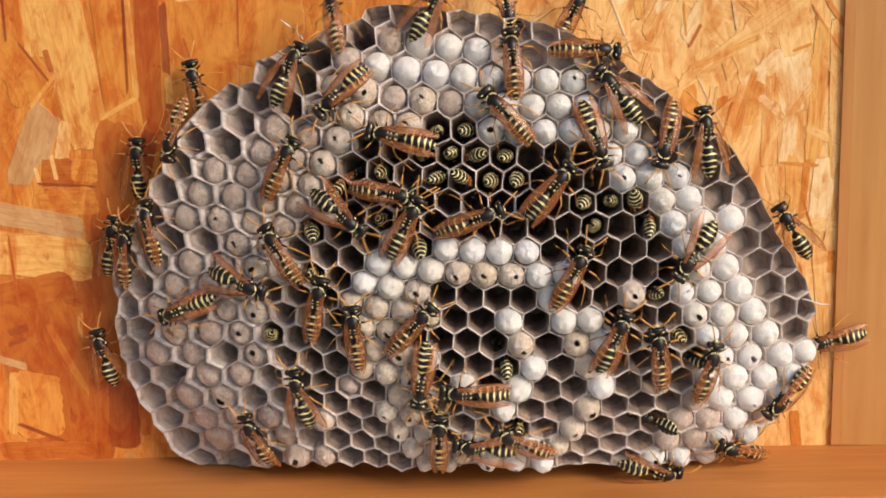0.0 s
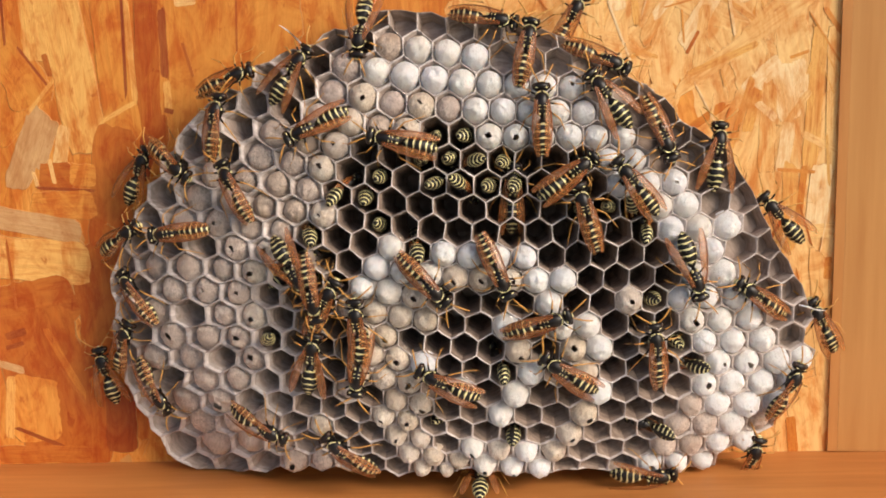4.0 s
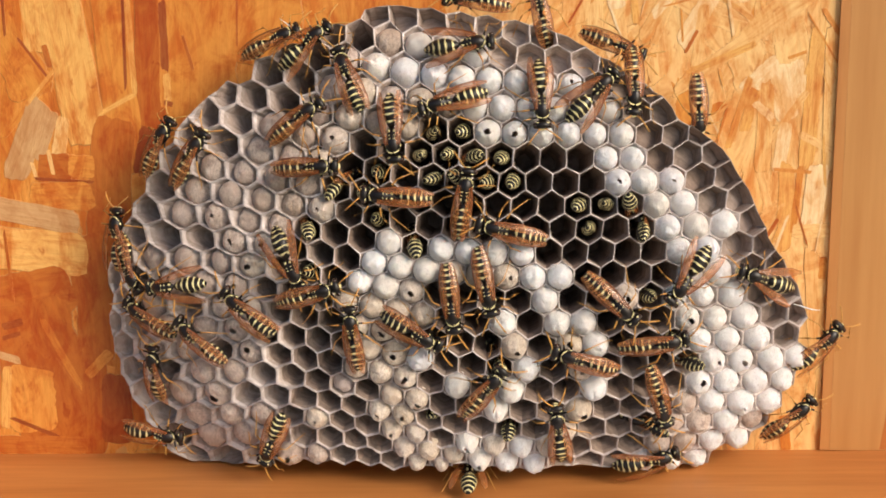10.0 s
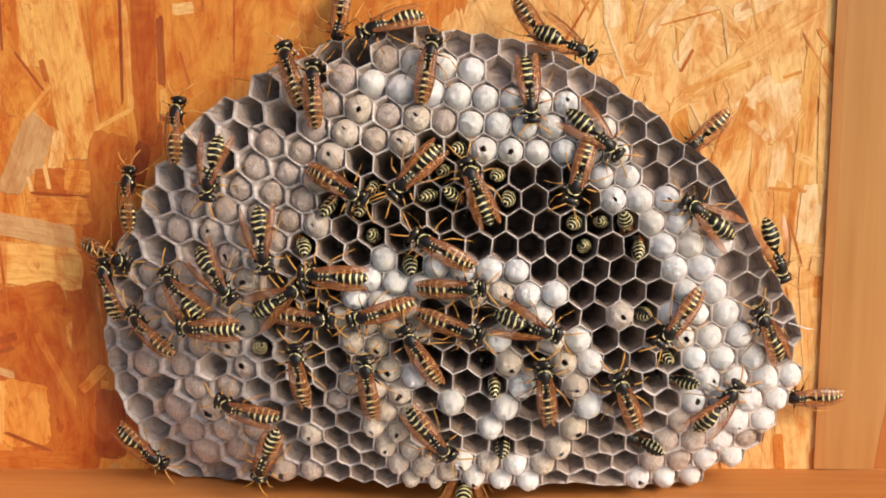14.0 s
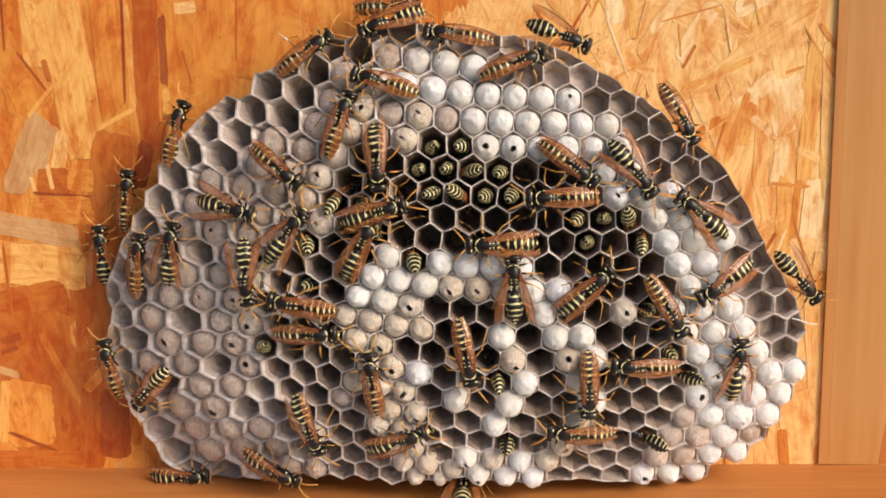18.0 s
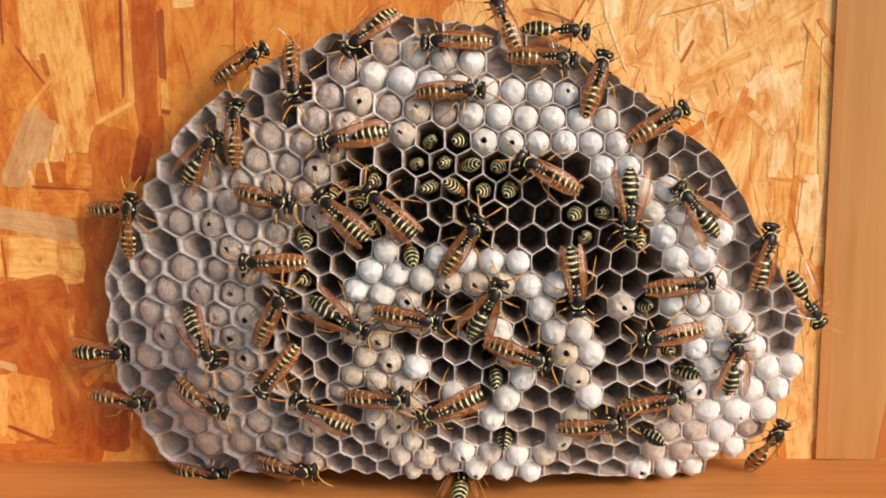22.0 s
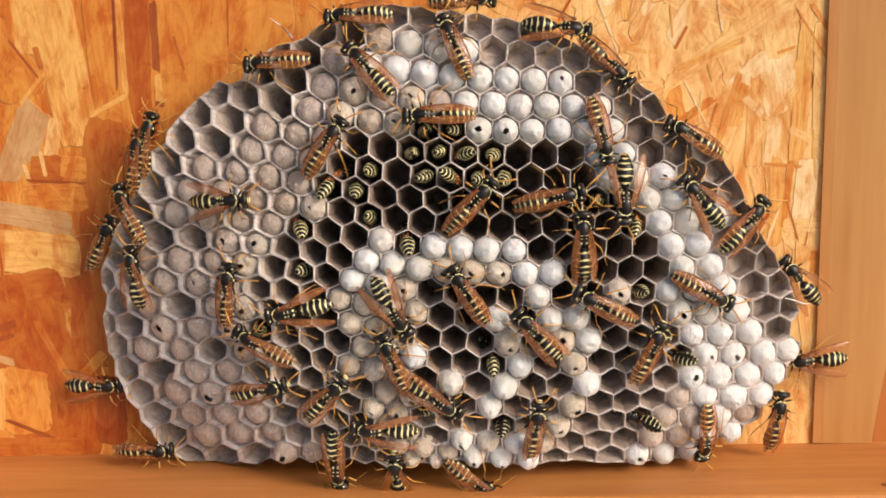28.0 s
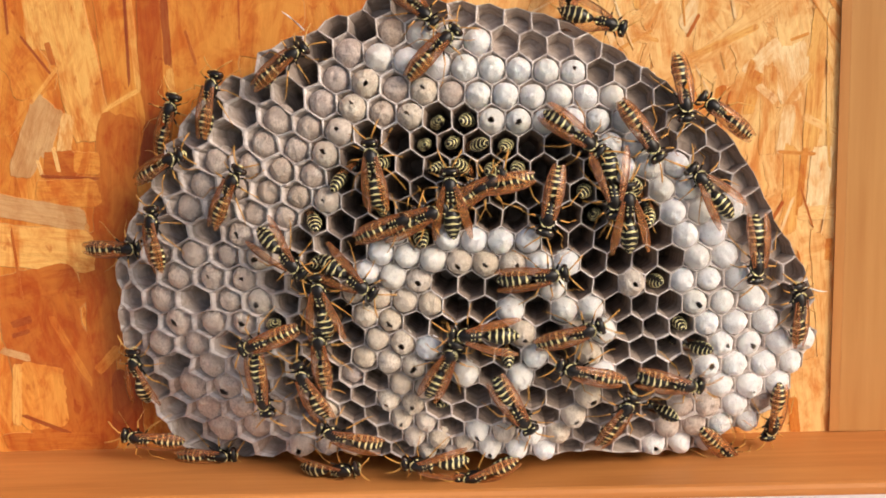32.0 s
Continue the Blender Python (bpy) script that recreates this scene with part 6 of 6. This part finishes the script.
    crawl(crowd[34], ((0, 31.0, 36.6, 65), (0.5, 27.0, 36.1, 115), (1, 23.0, 35.5, 165), (2, 21.2, 34.7, 150), (3, 21.2, 34.7, 150), (6, 24.1, 15.0, 120), (6.5, 19.3, 11.7, 178), (7, 14.6, 8.4, 235), (7.5, 16.8, 9.9, 188), (8, 19.0, 11.4, 140), (8.5, 20.1, 8.7, 70), (9, 21.2, 6.1, 0), (9.5, 20.8, 11.2, 48), (10, 20.4, 16.2, 95), (11, 22.7, 22.2, 95), (12, 23.1, 35.9, 87, 1), (13, 29.7, 41.4, 87, 1), (14, 32.6, 47.0, 87, 1), (17, 29.2, 52.7, 70), (18, 27.3, 51.4, 40), (19, 27.7, 58.5, 35), (20, 24.0, 56.0, 15), (21, 25.9, 52.9, -30), (22, 25.4, 52.0, -85), (23, 24.6, 43.7, -70), (24, 29.1, 32.2, -35), (24.5, 28.5, 33.4, -82), (25, 28.0, 34.6, -130), (26.5, 22.9, 36.5, -180), (28, 17.9, 38.4, -230), (29, 17.9, 38.4, -230), (30, 17.4, 40.4, -230), (31, 13.8, 46.9, -295), (32, 14.5, 49.1, -355)))
    crawl(crowd[35], ((0, 40.6, 32.1, 95), (1, 40.7, 34.1, 95), (2, 40.7, 34.1, 95), (3, 40.7, 34.1, 95), (6, 40.7, 34.1, 95), (7, 40.7, 34.1, 95), (8, 40.7, 34.2, 95), (8.5, 39.5, 28.5, 145), (9, 38.2, 22.8, 195), (9.5, 40.3, 23.0, 240), (10, 42.3, 23.1, 285), (11, 40.1, 20.2, 280), (11.5, 40.0, 20.9, 230), (12, 39.8, 21.6, 180), (13, 27.9, 39.5, 128, 1), (14, 32.1, 45.3, 128, 1), (17, 40.1, 45.9, 125), (17.33, 41.4, 46.2, 183), (17.67, 42.8, 46.3, 242), (18, 44.3, 46.6, 300), (19, 45.2, 46.4, 345), (20, 47.0, 43.9, 290), (20.5, 48.5, 42.0, 355), (21, 49.8, 40.0, 420), (21.5, 41.7, 42.9, 469), (22, 32.9, 48.8, 519, 1), (23, 37.4, 39.6, 525), (24, 35.4, 40.9, 530), (25, 35.4, 40.9, 530), (26.5, 38.6, 36.9, 478), (28, 41.8, 32.9, 425), (29, 38.2, 32.7, 470), (30, 33.6, 28.2, 540), (31, 28.5, 27.9, 535), (32, 25.2, 27.1, 520)))
    crawl(crowd[36], ((0, 50.9, 27.6, 75), (1, 58.3, 44.9, 75), (2, 63.5, 43.9, 145), (3, 63.5, 43.9, 145), (6, 63.6, 41.5, 145), (7, 51.5, 36.4, 140), (7.5, 51.9, 35.1, 90), (8, 52.3, 33.7, 40), (9, 40.7, 35.5, 35), (10, 41.5, 36.0, 5), (11, 41.5, 36.0, 5), (12, 32.9, 29.8, 30), (13, 39.5, 27.9, 90), (14, 36.5, 27.5, 110), (17, 38.1, 32.0, 50), (17.5, 38.7, 33.1, 112), (18, 39.3, 34.2, 175), (19, 38.4, 30.9, 170), (20, 39.0, 29.8, 100), (21, 39.3, 27.9, 95), (21.5, 40.5, 26.2, 52), (22, 41.8, 24.6, 10), (23, 46.1, 24.1, 0), (24, 46.0, 24.1, 0), (25, 48.1, 20.5, -40), (28, 54.6, 10.7, -90), (29, 53.4, 10.2, -110), (30, 53.4, 10.2, -110), (31, 51.6, 10.0, -90), (32, 55.1, 3.6, -50)))
    crawl(crowd[37], ((0, 73.5, 53.8, 120), (1, 71.8, 58.9, 140), (2, 71.8, 58.9, 140), (3, 71.8, 58.9, 140), (6, 70.6, 56.8, 100), (7, 70.6, 56.8, 100), (8, 70.3, 53.3, 100), (9, 73.6, 52.4, 90), (9.5, 54.2, 50.5, 135), (10, 32.7, 52.5, 180, 1), (11, 35.7, 40.5, 130), (12, 33.0, 49.0, 112, 1), (13, 21.6, 48.3, 148), (13.33, 19.7, 47.2, 92), (13.67, 17.8, 46.2, 36), (14, 15.9, 45.1, -20), (17, 18.9, 55.0, -80), (17.33, 16.6, 54.1, -23), (17.67, 14.4, 53.4, 33), (18, 12.1, 52.6, 90), (18.5, 6.8, 50.5, 45), (19, 1.4, 48.3, 0), (20, 0.3, 51.8, 60), (21, 3.2, 58.5, 70), (22, 6.5, 47.1, 60), (23, 3.8, 43.2, 60), (23.5, 3.3, 41.1, 130), (24, 2.8, 39.1, 200), (25, 2.2, 37.3, 200), (28, -17.0, 16.9, 175), (29, -17.3, 19.2, 175), (29.5, -18.5, 19.3, 112), (30, -19.6, 19.5, 50), (31, -24.9, 15.1, 30), (32, -34.5, 3.4, 10)))
    crawl(crowd[38], ((0, 83.0, 27.4, 190), (1, 81.4, 30.0, 190), (2, 83.6, 30.5, 160), (3, 81.3, 32.4, 110), (6, 76.2, 38.2, 170), (7, 68.1, 41.8, 230), (8, 70.0, 31.8, 295), (9, 72.0, 28.6, 350), (10, 79.5, 29.2, 400), (11, 79.5, 29.2, 400), (12, 81.3, 29.5, 400), (13, 77.2, 33.1, 325), (13.5, 72.5, 36.1, 402), (14, 67.7, 39.3, 480), (17, 66.1, 60.7, 470), (17.5, 61.5, 55.9, 520), (18, 56.8, 51.0, 570), (18.5, 59.7, 52.8, 525), (19, 62.4, 54.6, 480), (20, 66.4, 54.4, 435), (21, 66.4, 54.4, 435), (22, 66.4, 54.4, 435), (23, 64.8, 54.5, 385), (24, 68.6, 51.9, 375), (24.5, 67.9, 52.8, 422), (25, 67.2, 53.8, 470), (28, 63.1, 58.4, 405), (29, 63.1, 58.4, 405), (30, 63.2, 58.4, 405), (31, 63.2, 58.4, 405), (31.5, 62.6, 54.3, 335), (32, 62.1, 50.3, 265)))
    crawl(crowd[39], ((0, 69.6, 19.0, 220), (0.5, 72.2, 17.6, 148), (1, 74.7, 16.2, 75), (2, 77.4, 17.5, 105), (3, 74.4, 16.0, 120), (4, 69.9, 21.2, 65), (5, 65.3, 26.5, 10), (6, 60.5, 32.2, -45), (6.5, 46.7, 37.2, -124), (7, 32.2, 45.7, -202, 1), (7.5, 31.0, 42.4, -276), (8, 29.5, 42.2, -350), (8.5, 29.4, 47.3, -390), (9, 29.1, 52.5, -430), (10, 32.4, 46.1, -405), (11, 46.2, 47.3, -475), (12, 46.2, 47.3, -475), (13, 46.2, 47.3, -475), (14, 47.6, 44.8, -490), (17, 32.9, 51.2, -556, 1), (18, 32.1, 54.5, -556, 1), (19, 31.0, 56.8, -556, 1), (20, 29.8, 58.5, -556, 1), (21, 28.7, 59.7, -556, 1), (22, 45.4, 39.6, -535), (23, 32.9, 48.5, -568, 1), (24, 32.7, 52.6, -568, 1), (25, 31.7, 55.5, -568, 1), (28, 32.1, 43.9, -570), (29, 32.1, 43.9, -570), (30, 29.6, 42.2, -580), (31, 30.7, 42.1, -560), (31.5, 26.3, 39.1, -632), (32, 21.9, 36.0, -705)))
    crawl(crowd[40], ((0, 59.6, 5.6, 150), (1, 61.8, 2.7, 100), (2, 63.2, 1, 90), (3, 63.2, 1, 90), (6, 67, 3.3, 25), (7, 70, 5.8, 30), (8, 69.5, 9.1, 30), (9, 71.5, 9.4, 30), (10, 73.7, 12.1, 40), (11, 75.7, 18, 100), (12, 77.8, 15.9, 60), (13, 78.7, 18.2, 100), (14, 80.7, 20.1, 180), (17, 30.7, 42.8, 156, 1), (17.5, 29.1, 36.6, 213), (18, 27.5, 30.4, 270), (19, 26.8, 42.6, 320), (20, 30.4, 42.1, 360), (21, 34.9, 41.2, 390), (22, 48, 50, 365), (23, 53.6, 46.4, 330), (24, 53.6, 46.4, 330), (25, 53.5, 46, 360), (28, 53.8, 45.1, 330), (28.33, 57.1, 42.3, 270), (28.67, 60.5, 39.6, 210), (29, 63.8, 36.8, 150), (29.5, 67.2, 35.3, 105), (30, 70.6, 33.8, 60), (31, 71.7, 34.8, 95), (32, 71.7, 34.8, 95)))
    crawl(crowd[41], ((0, 39.0, 3.9, -20), (1, 39.0, 3.9, -20), (2, 36.9, 4.2, -15), (3, 36.9, 4.2, -15), (6, 41.9, 6.7, 10), (7, 40.5, 10.8, 0), (8, 40.5, 10.8, 0), (8.5, 39.8, 11.2, -68), (9, 39.1, 11.7, -135), (9.5, 39.6, 9.5, -62), (10, 40.1, 7.3, 10), (11, 42.4, 8.4, 10), (12, 47.8, 10.8, 30), (13, 55.8, 20.3, 45), (14, 56.9, 23.9, 50), (17, 60.2, 36.3, 85), (18, 59.6, 31.3, 85), (19, 59.6, 31.3, 85), (20, 59.6, 31.3, 85), (21, 59.6, 31.3, 85), (22, 59.6, 31.3, 85), (23, 60.8, 33.1, 80), (24, 60.2, 28.9, 50), (25, 64.3, 29.2, -5), (26.5, 71.3, 35.7, 62), (28, 77.9, 42.6, 130), (29, 75.9, 45.1, 90), (30, 76.7, 47.0, 120), (31, 33.0, 50.7, 175, 1), (31.5, 34.2, 54.2, 133), (32, 34.8, 60.5, 90)))
    crawl(crowd[42], ((0, 0.8, 26.3, 175), (1, -3.8, 25.9, 175), (2, -3.9, 25.1, 195), (3, -3.9, 27.0, 150), (6, -8.1, 32.5, 160), (7, -11.3, 29.0, 165), (7.5, -11.8, 32.3, 112), (8, -12.3, 35.6, 60), (9, -8.5, 37.2, 60), (9.5, -9.4, 38.7, 15), (10, -10.4, 40.4, -30), (11, -10.9, 33.6, -50), (12, -10.8, 31.0, -55), (13, -8.6, 27.6, -85), (14, -5.9, 20.5, -50), (15.5, -11.6, 16.5, 22), (17, -17.4, 12.4, 95), (18, -14.6, 18.4, 20), (19, -11.4, 21.7, 25), (20, -3.8, 26.9, 5), (21, -1.6, 25.5, -60), (21.5, -2.0, 25.4, -110), (22, -2.3, 25.2, -160), (23, -0.1, 23.6, -210), (23.5, -1.1, 24.8, -288), (24, -2.1, 26.0, -365), (25, -1.4, 24.2, -410), (28, -5.0, 24.6, -395), (29, 0.5, 19.8, -410), (30, 0.5, 19.8, -410), (30.5, -0.5, 18.1, -365), (31, -1.5, 16.4, -320), (31.5, 3.7, 18.1, -370), (32, 8.9, 19.9, -420)))
    crawl(crowd[43], ((0, -7.4, 14.8, 85), (1, -12.8, 8.5, 100), (1.5, -16.1, 8.8, 58), (2, -19.3, 9.1, 15), (2.5, -25.4, 11.6, 58), (3, -31.5, 14.1, 100), (4.5, -24.1, 11.1, 150), (6, -16.8, 8.1, 200), (6.5, -14.5, 19.6, 140), (7, -12.2, 31.1, 81, 1), (7.5, -11.1, 21.6, 40), (8, -10, 12.1, 0), (9, -5.9, 11.7, 20), (10, 4.6, 26.5, 50), (11, 5.2, 32.1, 115), (12, 5.2, 32.1, 115), (13, 1.5, 30.2, 95), (14, -7.6, 39.1, 120), (17, -30.7, 40.3, 186, 1), (18, -34.3, 46.1, 186, 1), (19, -44.8, 29.4, 190), (20, -41.4, 31, 195), (21, -43.8, 30, 190), (22, -40.3, 32.6, 230), (22.5, -42.1, 32.9, 170), (23, -43.9, 33.2, 110), (23.33, -43.9, 33.5, 168), (23.67, -44, 33.9, 227), (24, -44, 34.2, 285), (25, -46.7, 32, 290), (26.5, -44.7, 34.2, 220), (28, -42.7, 36.4, 150), (29, -42.7, 36.4, 150), (30, -42.7, 36.4, 150), (31, -42.7, 36.4, 150), (32, -45.1, 36.1, 200)))
    crawl(crowd[44], ((0, 10.8, 14.2, 150), (1, 11, 31.3, 92, 1), (1.5, 9.2, 37.1, 44), (2, 7.4, 42.9, -5), (3, 11.6, 42.6, 15), (6, 21.6, 41.4, 10), (7, 25.7, 31.4, 0), (8, 29.8, 41.5, 56, 1), (8.5, 27.5, 35.4, -16), (9, 25.2, 29.2, -88), (9.5, 25.7, 31.1, -144), (10, 26.2, 33.1, -200), (11, 20.5, 35.6, -210), (11.5, 19.4, 36, -150), (12, 18.4, 36.4, -90), (13, 21.9, 31.7, -135), (13.5, 20.5, 31, -200), (14, 19.2, 30.4, -265), (15.5, 22.8, 25.8, -332), (17, 26.4, 21.2, -400), (17.5, 25.9, 20.4, -472), (18, 25.5, 19.6, -545), (18.5, 23.6, 22.5, -608), (19, 21.7, 25.3, -670), (20, 24.7, 26, -690), (21, 26.8, 21.2, -750), (22, 28.7, 20, -715), (23, 29.7, 19.4, -695), (24, 30.2, 19, -700), (25, 27.8, 18.2, -735), (26.5, 22.2, 17.1, -688), (28, 16.6, 16.1, -640), (29, 15.5, 18.5, -630), (29.5, 16.6, 18.4, -688), (30, 17.7, 18.2, -745), (30.33, 19.3, 17.6, -802), (30.67, 20.9, 17, -858), (31, 22.5, 16.4, -915), (31.5, 26.9, 15.8, -968), (32, 31.2, 15.3, -1020)))
    crawl(crowd[45], ((0, 2.6, 13.1, 170), (0.5, 3.1, 8.6, 130, 15), (1, 3.6, 4.2, 90, 60), (2, 1.5, 1.5, 90, 112), (3, 1.5, 1.5, 90, 112), (6, 1.5, 1.5, 90, 112), (7, 1.1, 2.5, 90, 112), (8, 1.1, 2.5, 90, 112), (9, 1.1, 2.5, 90, 112), (10, 0.2, 1.5, 90, 112), (11, 0.2, 1.5, 90, 112), (12, 0.5, 2.9, 90, 112), (13, 0.5, 2.9, 90, 112), (14, 0.5, 2.9, 90, 112), (17, 0.5, 2.9, 90, 112), (18, -0.9, 1.5, 90, 112), (19, -0.9, 1.5, 90, 112), (20, -0.9, 1.5, 90, 112), (21, -0.9, 1.5, 90, 112), (22, -0.9, 1.5, 90, 112), (23, -0.9, 1.5, 90, 112), (24, -0.9, 1.5, 90, 112), (25, -2.0, 1.5, 90, 112), (26.5, -6.0, 4.0, 90, 60), (28, -15.0, 4.2, 90), (29, -15.3, 6.1, 95), (29.5, -14.9, 5.8, 22), (30, -14.6, 5.5, -50), (30.33, -16.0, 6.4, -107), (30.67, -17.5, 7.2, -163), (31, -19.0, 8.1, -220), (32, -10.0, 6.0, -180)))
    crawl(crowd[46], ((0, -10.1, 30.2, 260), (1, -12.1, 33.3, 255), (2, -12.1, 33.3, 255), (3, -17.2, 33.9, 290), (4.5, -24.6, 34.8, 232), (6, -29.6, 39.2, 174, 1), (6.5, -36.1, 36.3, 237), (7, -40.3, 37.1, 300), (8, -42.3, 38.9, 300), (8.33, -43.9, 40.6, 247), (8.67, -45.6, 42.4, 193), (9, -47.2, 44.1, 140), (10, -47.2, 44.1, 140), (11, -47.7, 42.4, 170), (12, -55.8, 43.3, 180), (13, -55.8, 43.3, 180), (14, -55.8, 43.3, 180), (17, -68.7, 31.3, 235), (18, -73.9, 26.1, 225), (19, -76.8, 22.9, 225), (20, -72.1, 26.2, 280), (21, -65.0, 27.7, 305), (22, -59.5, 24.5, 335), (23, -54.4, 21.7, 345), (24, -49.4, 23.3, 360), (25, -49.4, 23.3, 360), (28, -44.5, 25.9, 375), (29, -46.6, 25.3, 330), (30, -49.0, 25.7, 325), (31, -47.3, 24.6, 300), (32, -47.9, 24.7, 275)))
    crawl(crowd[47], ((0, 24.6, 104.2, 60), (1, 24.6, 104.2, 60), (2, 24.6, 104.2, 60), (3, 24.6, 104.2, 60), (6, 24.6, 104.2, 60), (6.5, 24.9, 103.8, 15), (7, 25.1, 103.4, -30), (8, 28.1, 102.5, -40), (9, 28.1, 102.5, -40), (10, 34.5, 98.5, -25), (11, 41.3, 95, -45), (11.5, 44.5, 92, 8), (12, 47.8, 88.9, 60), (12.33, 39, 81, 114), (12.67, 30.2, 73, 168), (13, 21.4, 65.1, 222, 1), (14, 21.4, 65, 222, 1), (17, 22.2, 71, 180), (18, 22.2, 71, 180), (19, 22.2, 71, 180), (20, 22, 71.1, 165), (21, 24.4, 69.7, 150), (22, 19.8, 75, 150), (23, 16.6, 86, 160), (23.5, 20.3, 82.2, 232), (24, 24, 78.5, 305), (25, 23.8, 75.2, 335), (28, 21.7, 67.2, 370), (28.5, 19.6, 74.1, 322), (29, 17.5, 81, 275), (30, 17.5, 76.4, 272), (31, 20.8, 67.3, 255), (32, 18.7, 64.6, 255)))
    crawl(crowd[48], ((0, 10.4, 108.0, -80), (1, 8.8, 105.9, -15), (2, 8.8, 105.9, -15), (3, 8.8, 105.9, -15), (6, 0.0, 103.8, -15), (6.33, 0.6, 106.3, -73), (6.67, 1.3, 108.7, -132), (7, 2.0, 111.1, -190), (8, 0.3, 112.2, -190), (9, 8.6, 109.3, -190), (10, 4.1, 108.8, -190), (11, -4.6, 108.7, -155), (12, -10.4, 112.1, -180), (13, -19.6, 111.8, -190), (13.5, -22.8, 111.0, -145), (14, -26.1, 110.3, -100), (15.5, -25.9, 111.3, -52), (17, -25.8, 112.4, -5), (18, -15.0, 112.0, 0), (19, -7.7, 111.9, 0), (20, 2.2, 110.2, -5), (20.33, 3.7, 109.8, 53), (20.67, 5.2, 109.5, 112), (21, 6.7, 109.2, 170), (22, 11.1, 106.3, 110), (22.5, 9.3, 107.4, 65), (23, 7.6, 108.3, 20), (24, 6.3, 106.2, 20), (25, 6.3, 106.2, 20), (28, 3.8, 108.4, 0), (28.5, 4.8, 107.9, -45), (29, 5.9, 107.3, -90), (30, 2.0, 69.9, -96, 1), (31, 2.2, 69.9, -96, 1), (32, 7.5, 68.8, -170)))
    crawl(crowd[49], ((0, -5.5, 106.6, 60), (1, -24.2, 105.6, 95), (2, -28.2, 109.6, 100), (2.5, -26.4, 109.6, 28), (3, -24.7, 109.6, -45), (4.5, -17.7, 101.4, -112), (6, -10.3, 93.2, -180), (7, -8.5, 90.5, -190), (8, -13.8, 93.2, -205), (9, -13.4, 94.0, -268), (9.5, -6.0, 96.8, -312), (10, 1.3, 99.5, -355), (11, 16.2, 96.1, -390), (12, 16.0, 91.1, -445), (13, 16.3, 90.1, -418), (14, 24.6, 102.9, -390), (17, 22.9, 104.1, -385), (18, 22.9, 104.1, -385), (19, 22.6, 103.9, -365), (20, 22.6, 103.9, -365), (21, 22.6, 103.9, -365), (22, 22.6, 103.9, -365), (23, 24.4, 103.6, -365), (24, 24.4, 103.6, -365), (25, 24.4, 103.6, -365), (28, 24.1, 101.6, -370), (29, 25.7, 103.1, -380), (30, 25.7, 103.1, -380), (31, 29.7, 101.0, -380), (32, 29.7, 101.0, -380)))
    crawl(crowd[50], ((0, -26.4, 63.3, 165, 1), (1, -37.4, 67.3, 165), (1.33, -34.4, 65.2, 219), (1.67, -31.5, 63.1, 273), (2, -26.4, 63.3, 327, 1), (3, -73.3, 25.6, 360), (4, -74.3, 25.1, 300), (5, -75.4, 24.5, 240), (6, -76.4, 24.1, 180), (7, -68.5, 25.9, 180), (8, -68.5, 25.9, 150), (9, -72.0, 23.3, 140), (10, -72.4, 27.1, 85), (10.5, -71.0, 23.9, 42), (11, -69.6, 20.9, 0), (12, -71.0, 20.1, -40), (13, -59.0, 23.4, 10), (13.5, -53.6, 24.1, 88), (14, -48.1, 24.9, 165), (15, -43.1, 23.6, 218), (16, -38.0, 22.5, 272), (17, -32.9, 21.3, 325), (18, -34.5, 21.3, 290), (19, -33.6, 20.2, 340), (19.5, -33.8, 19.8, 392), (20, -33.9, 19.4, 445), (21, -34.9, 25.0, 450), (22, -31.1, 23.5, 510), (23, -32.4, 26.9, 510), (24, -34.2, 25.0, 455), (25, -34.2, 25.0, 455), (28, -29.3, 24.5, 405), (28.5, -28.5, 22.2, 462), (29, -27.7, 19.7, 520), (30, -35.1, 22.1, 490), (31, -37.1, 28.6, 440), (32, -36.2, 24.6, 470)))
    crawl(crowd[51], ((0, -34.8, 52.1, -65, 1), (6, -34.8, 52.1, -65, 1), (7, -79.3, 50.9, -65), (8, -77.5, 55.0, -65), (9, -75.6, 53.4, -65), (10, -76.9, 52.1, -65), (11, -76.9, 52.1, -65), (12, -78.0, 57.6, -75), (13, -77.8, 55.5, -70), (14, -83.2, 57.4, -20), (17, -75.4, 57.4, -10), (17.5, -74.6, 56.5, 35), (18, -73.9, 55.8, 80), (19, -74.5, 56.6, 60), (20, -74.5, 56.6, 60), (21, -72.5, 54.1, 95), (22, -75.6, 63.2, 85), (23, -76.6, 60.3, 60), (24, -80.9, 61.5, 0), (25, -33.9, 55.0, -8, 1), (26.5, -43.2, 50.2, 36), (28, -50.0, 47.8, 80), (29, -34.6, 52.9, 11, 1), (30, -69.1, 1.8, 0), (31, -70.8, 1.5, 0), (32, -67.8, 1.4, 0)))
    crawl(crowd[52], ((0, 27.6, 39.2, 60, 1), (21, 27.6, 39.2, 60, 1), (22, 69.4, 8.1, 60), (23, 71.3, 7.8, 60), (24, 71.3, 7.6, 100), (24.5, 70.7, 7.1, 55), (25, 70.1, 6.8, 10), (28, 72.7, 9.7, 80), (28.5, 70.1, 9.0, 130), (29, 67.3, 8.5, 180), (30, 67.9, 6.9, 170), (30.5, 67.7, 8.6, 218), (31, 67.3, 10.3, 265), (32, 67.3, 10.3, 265)))


motions()
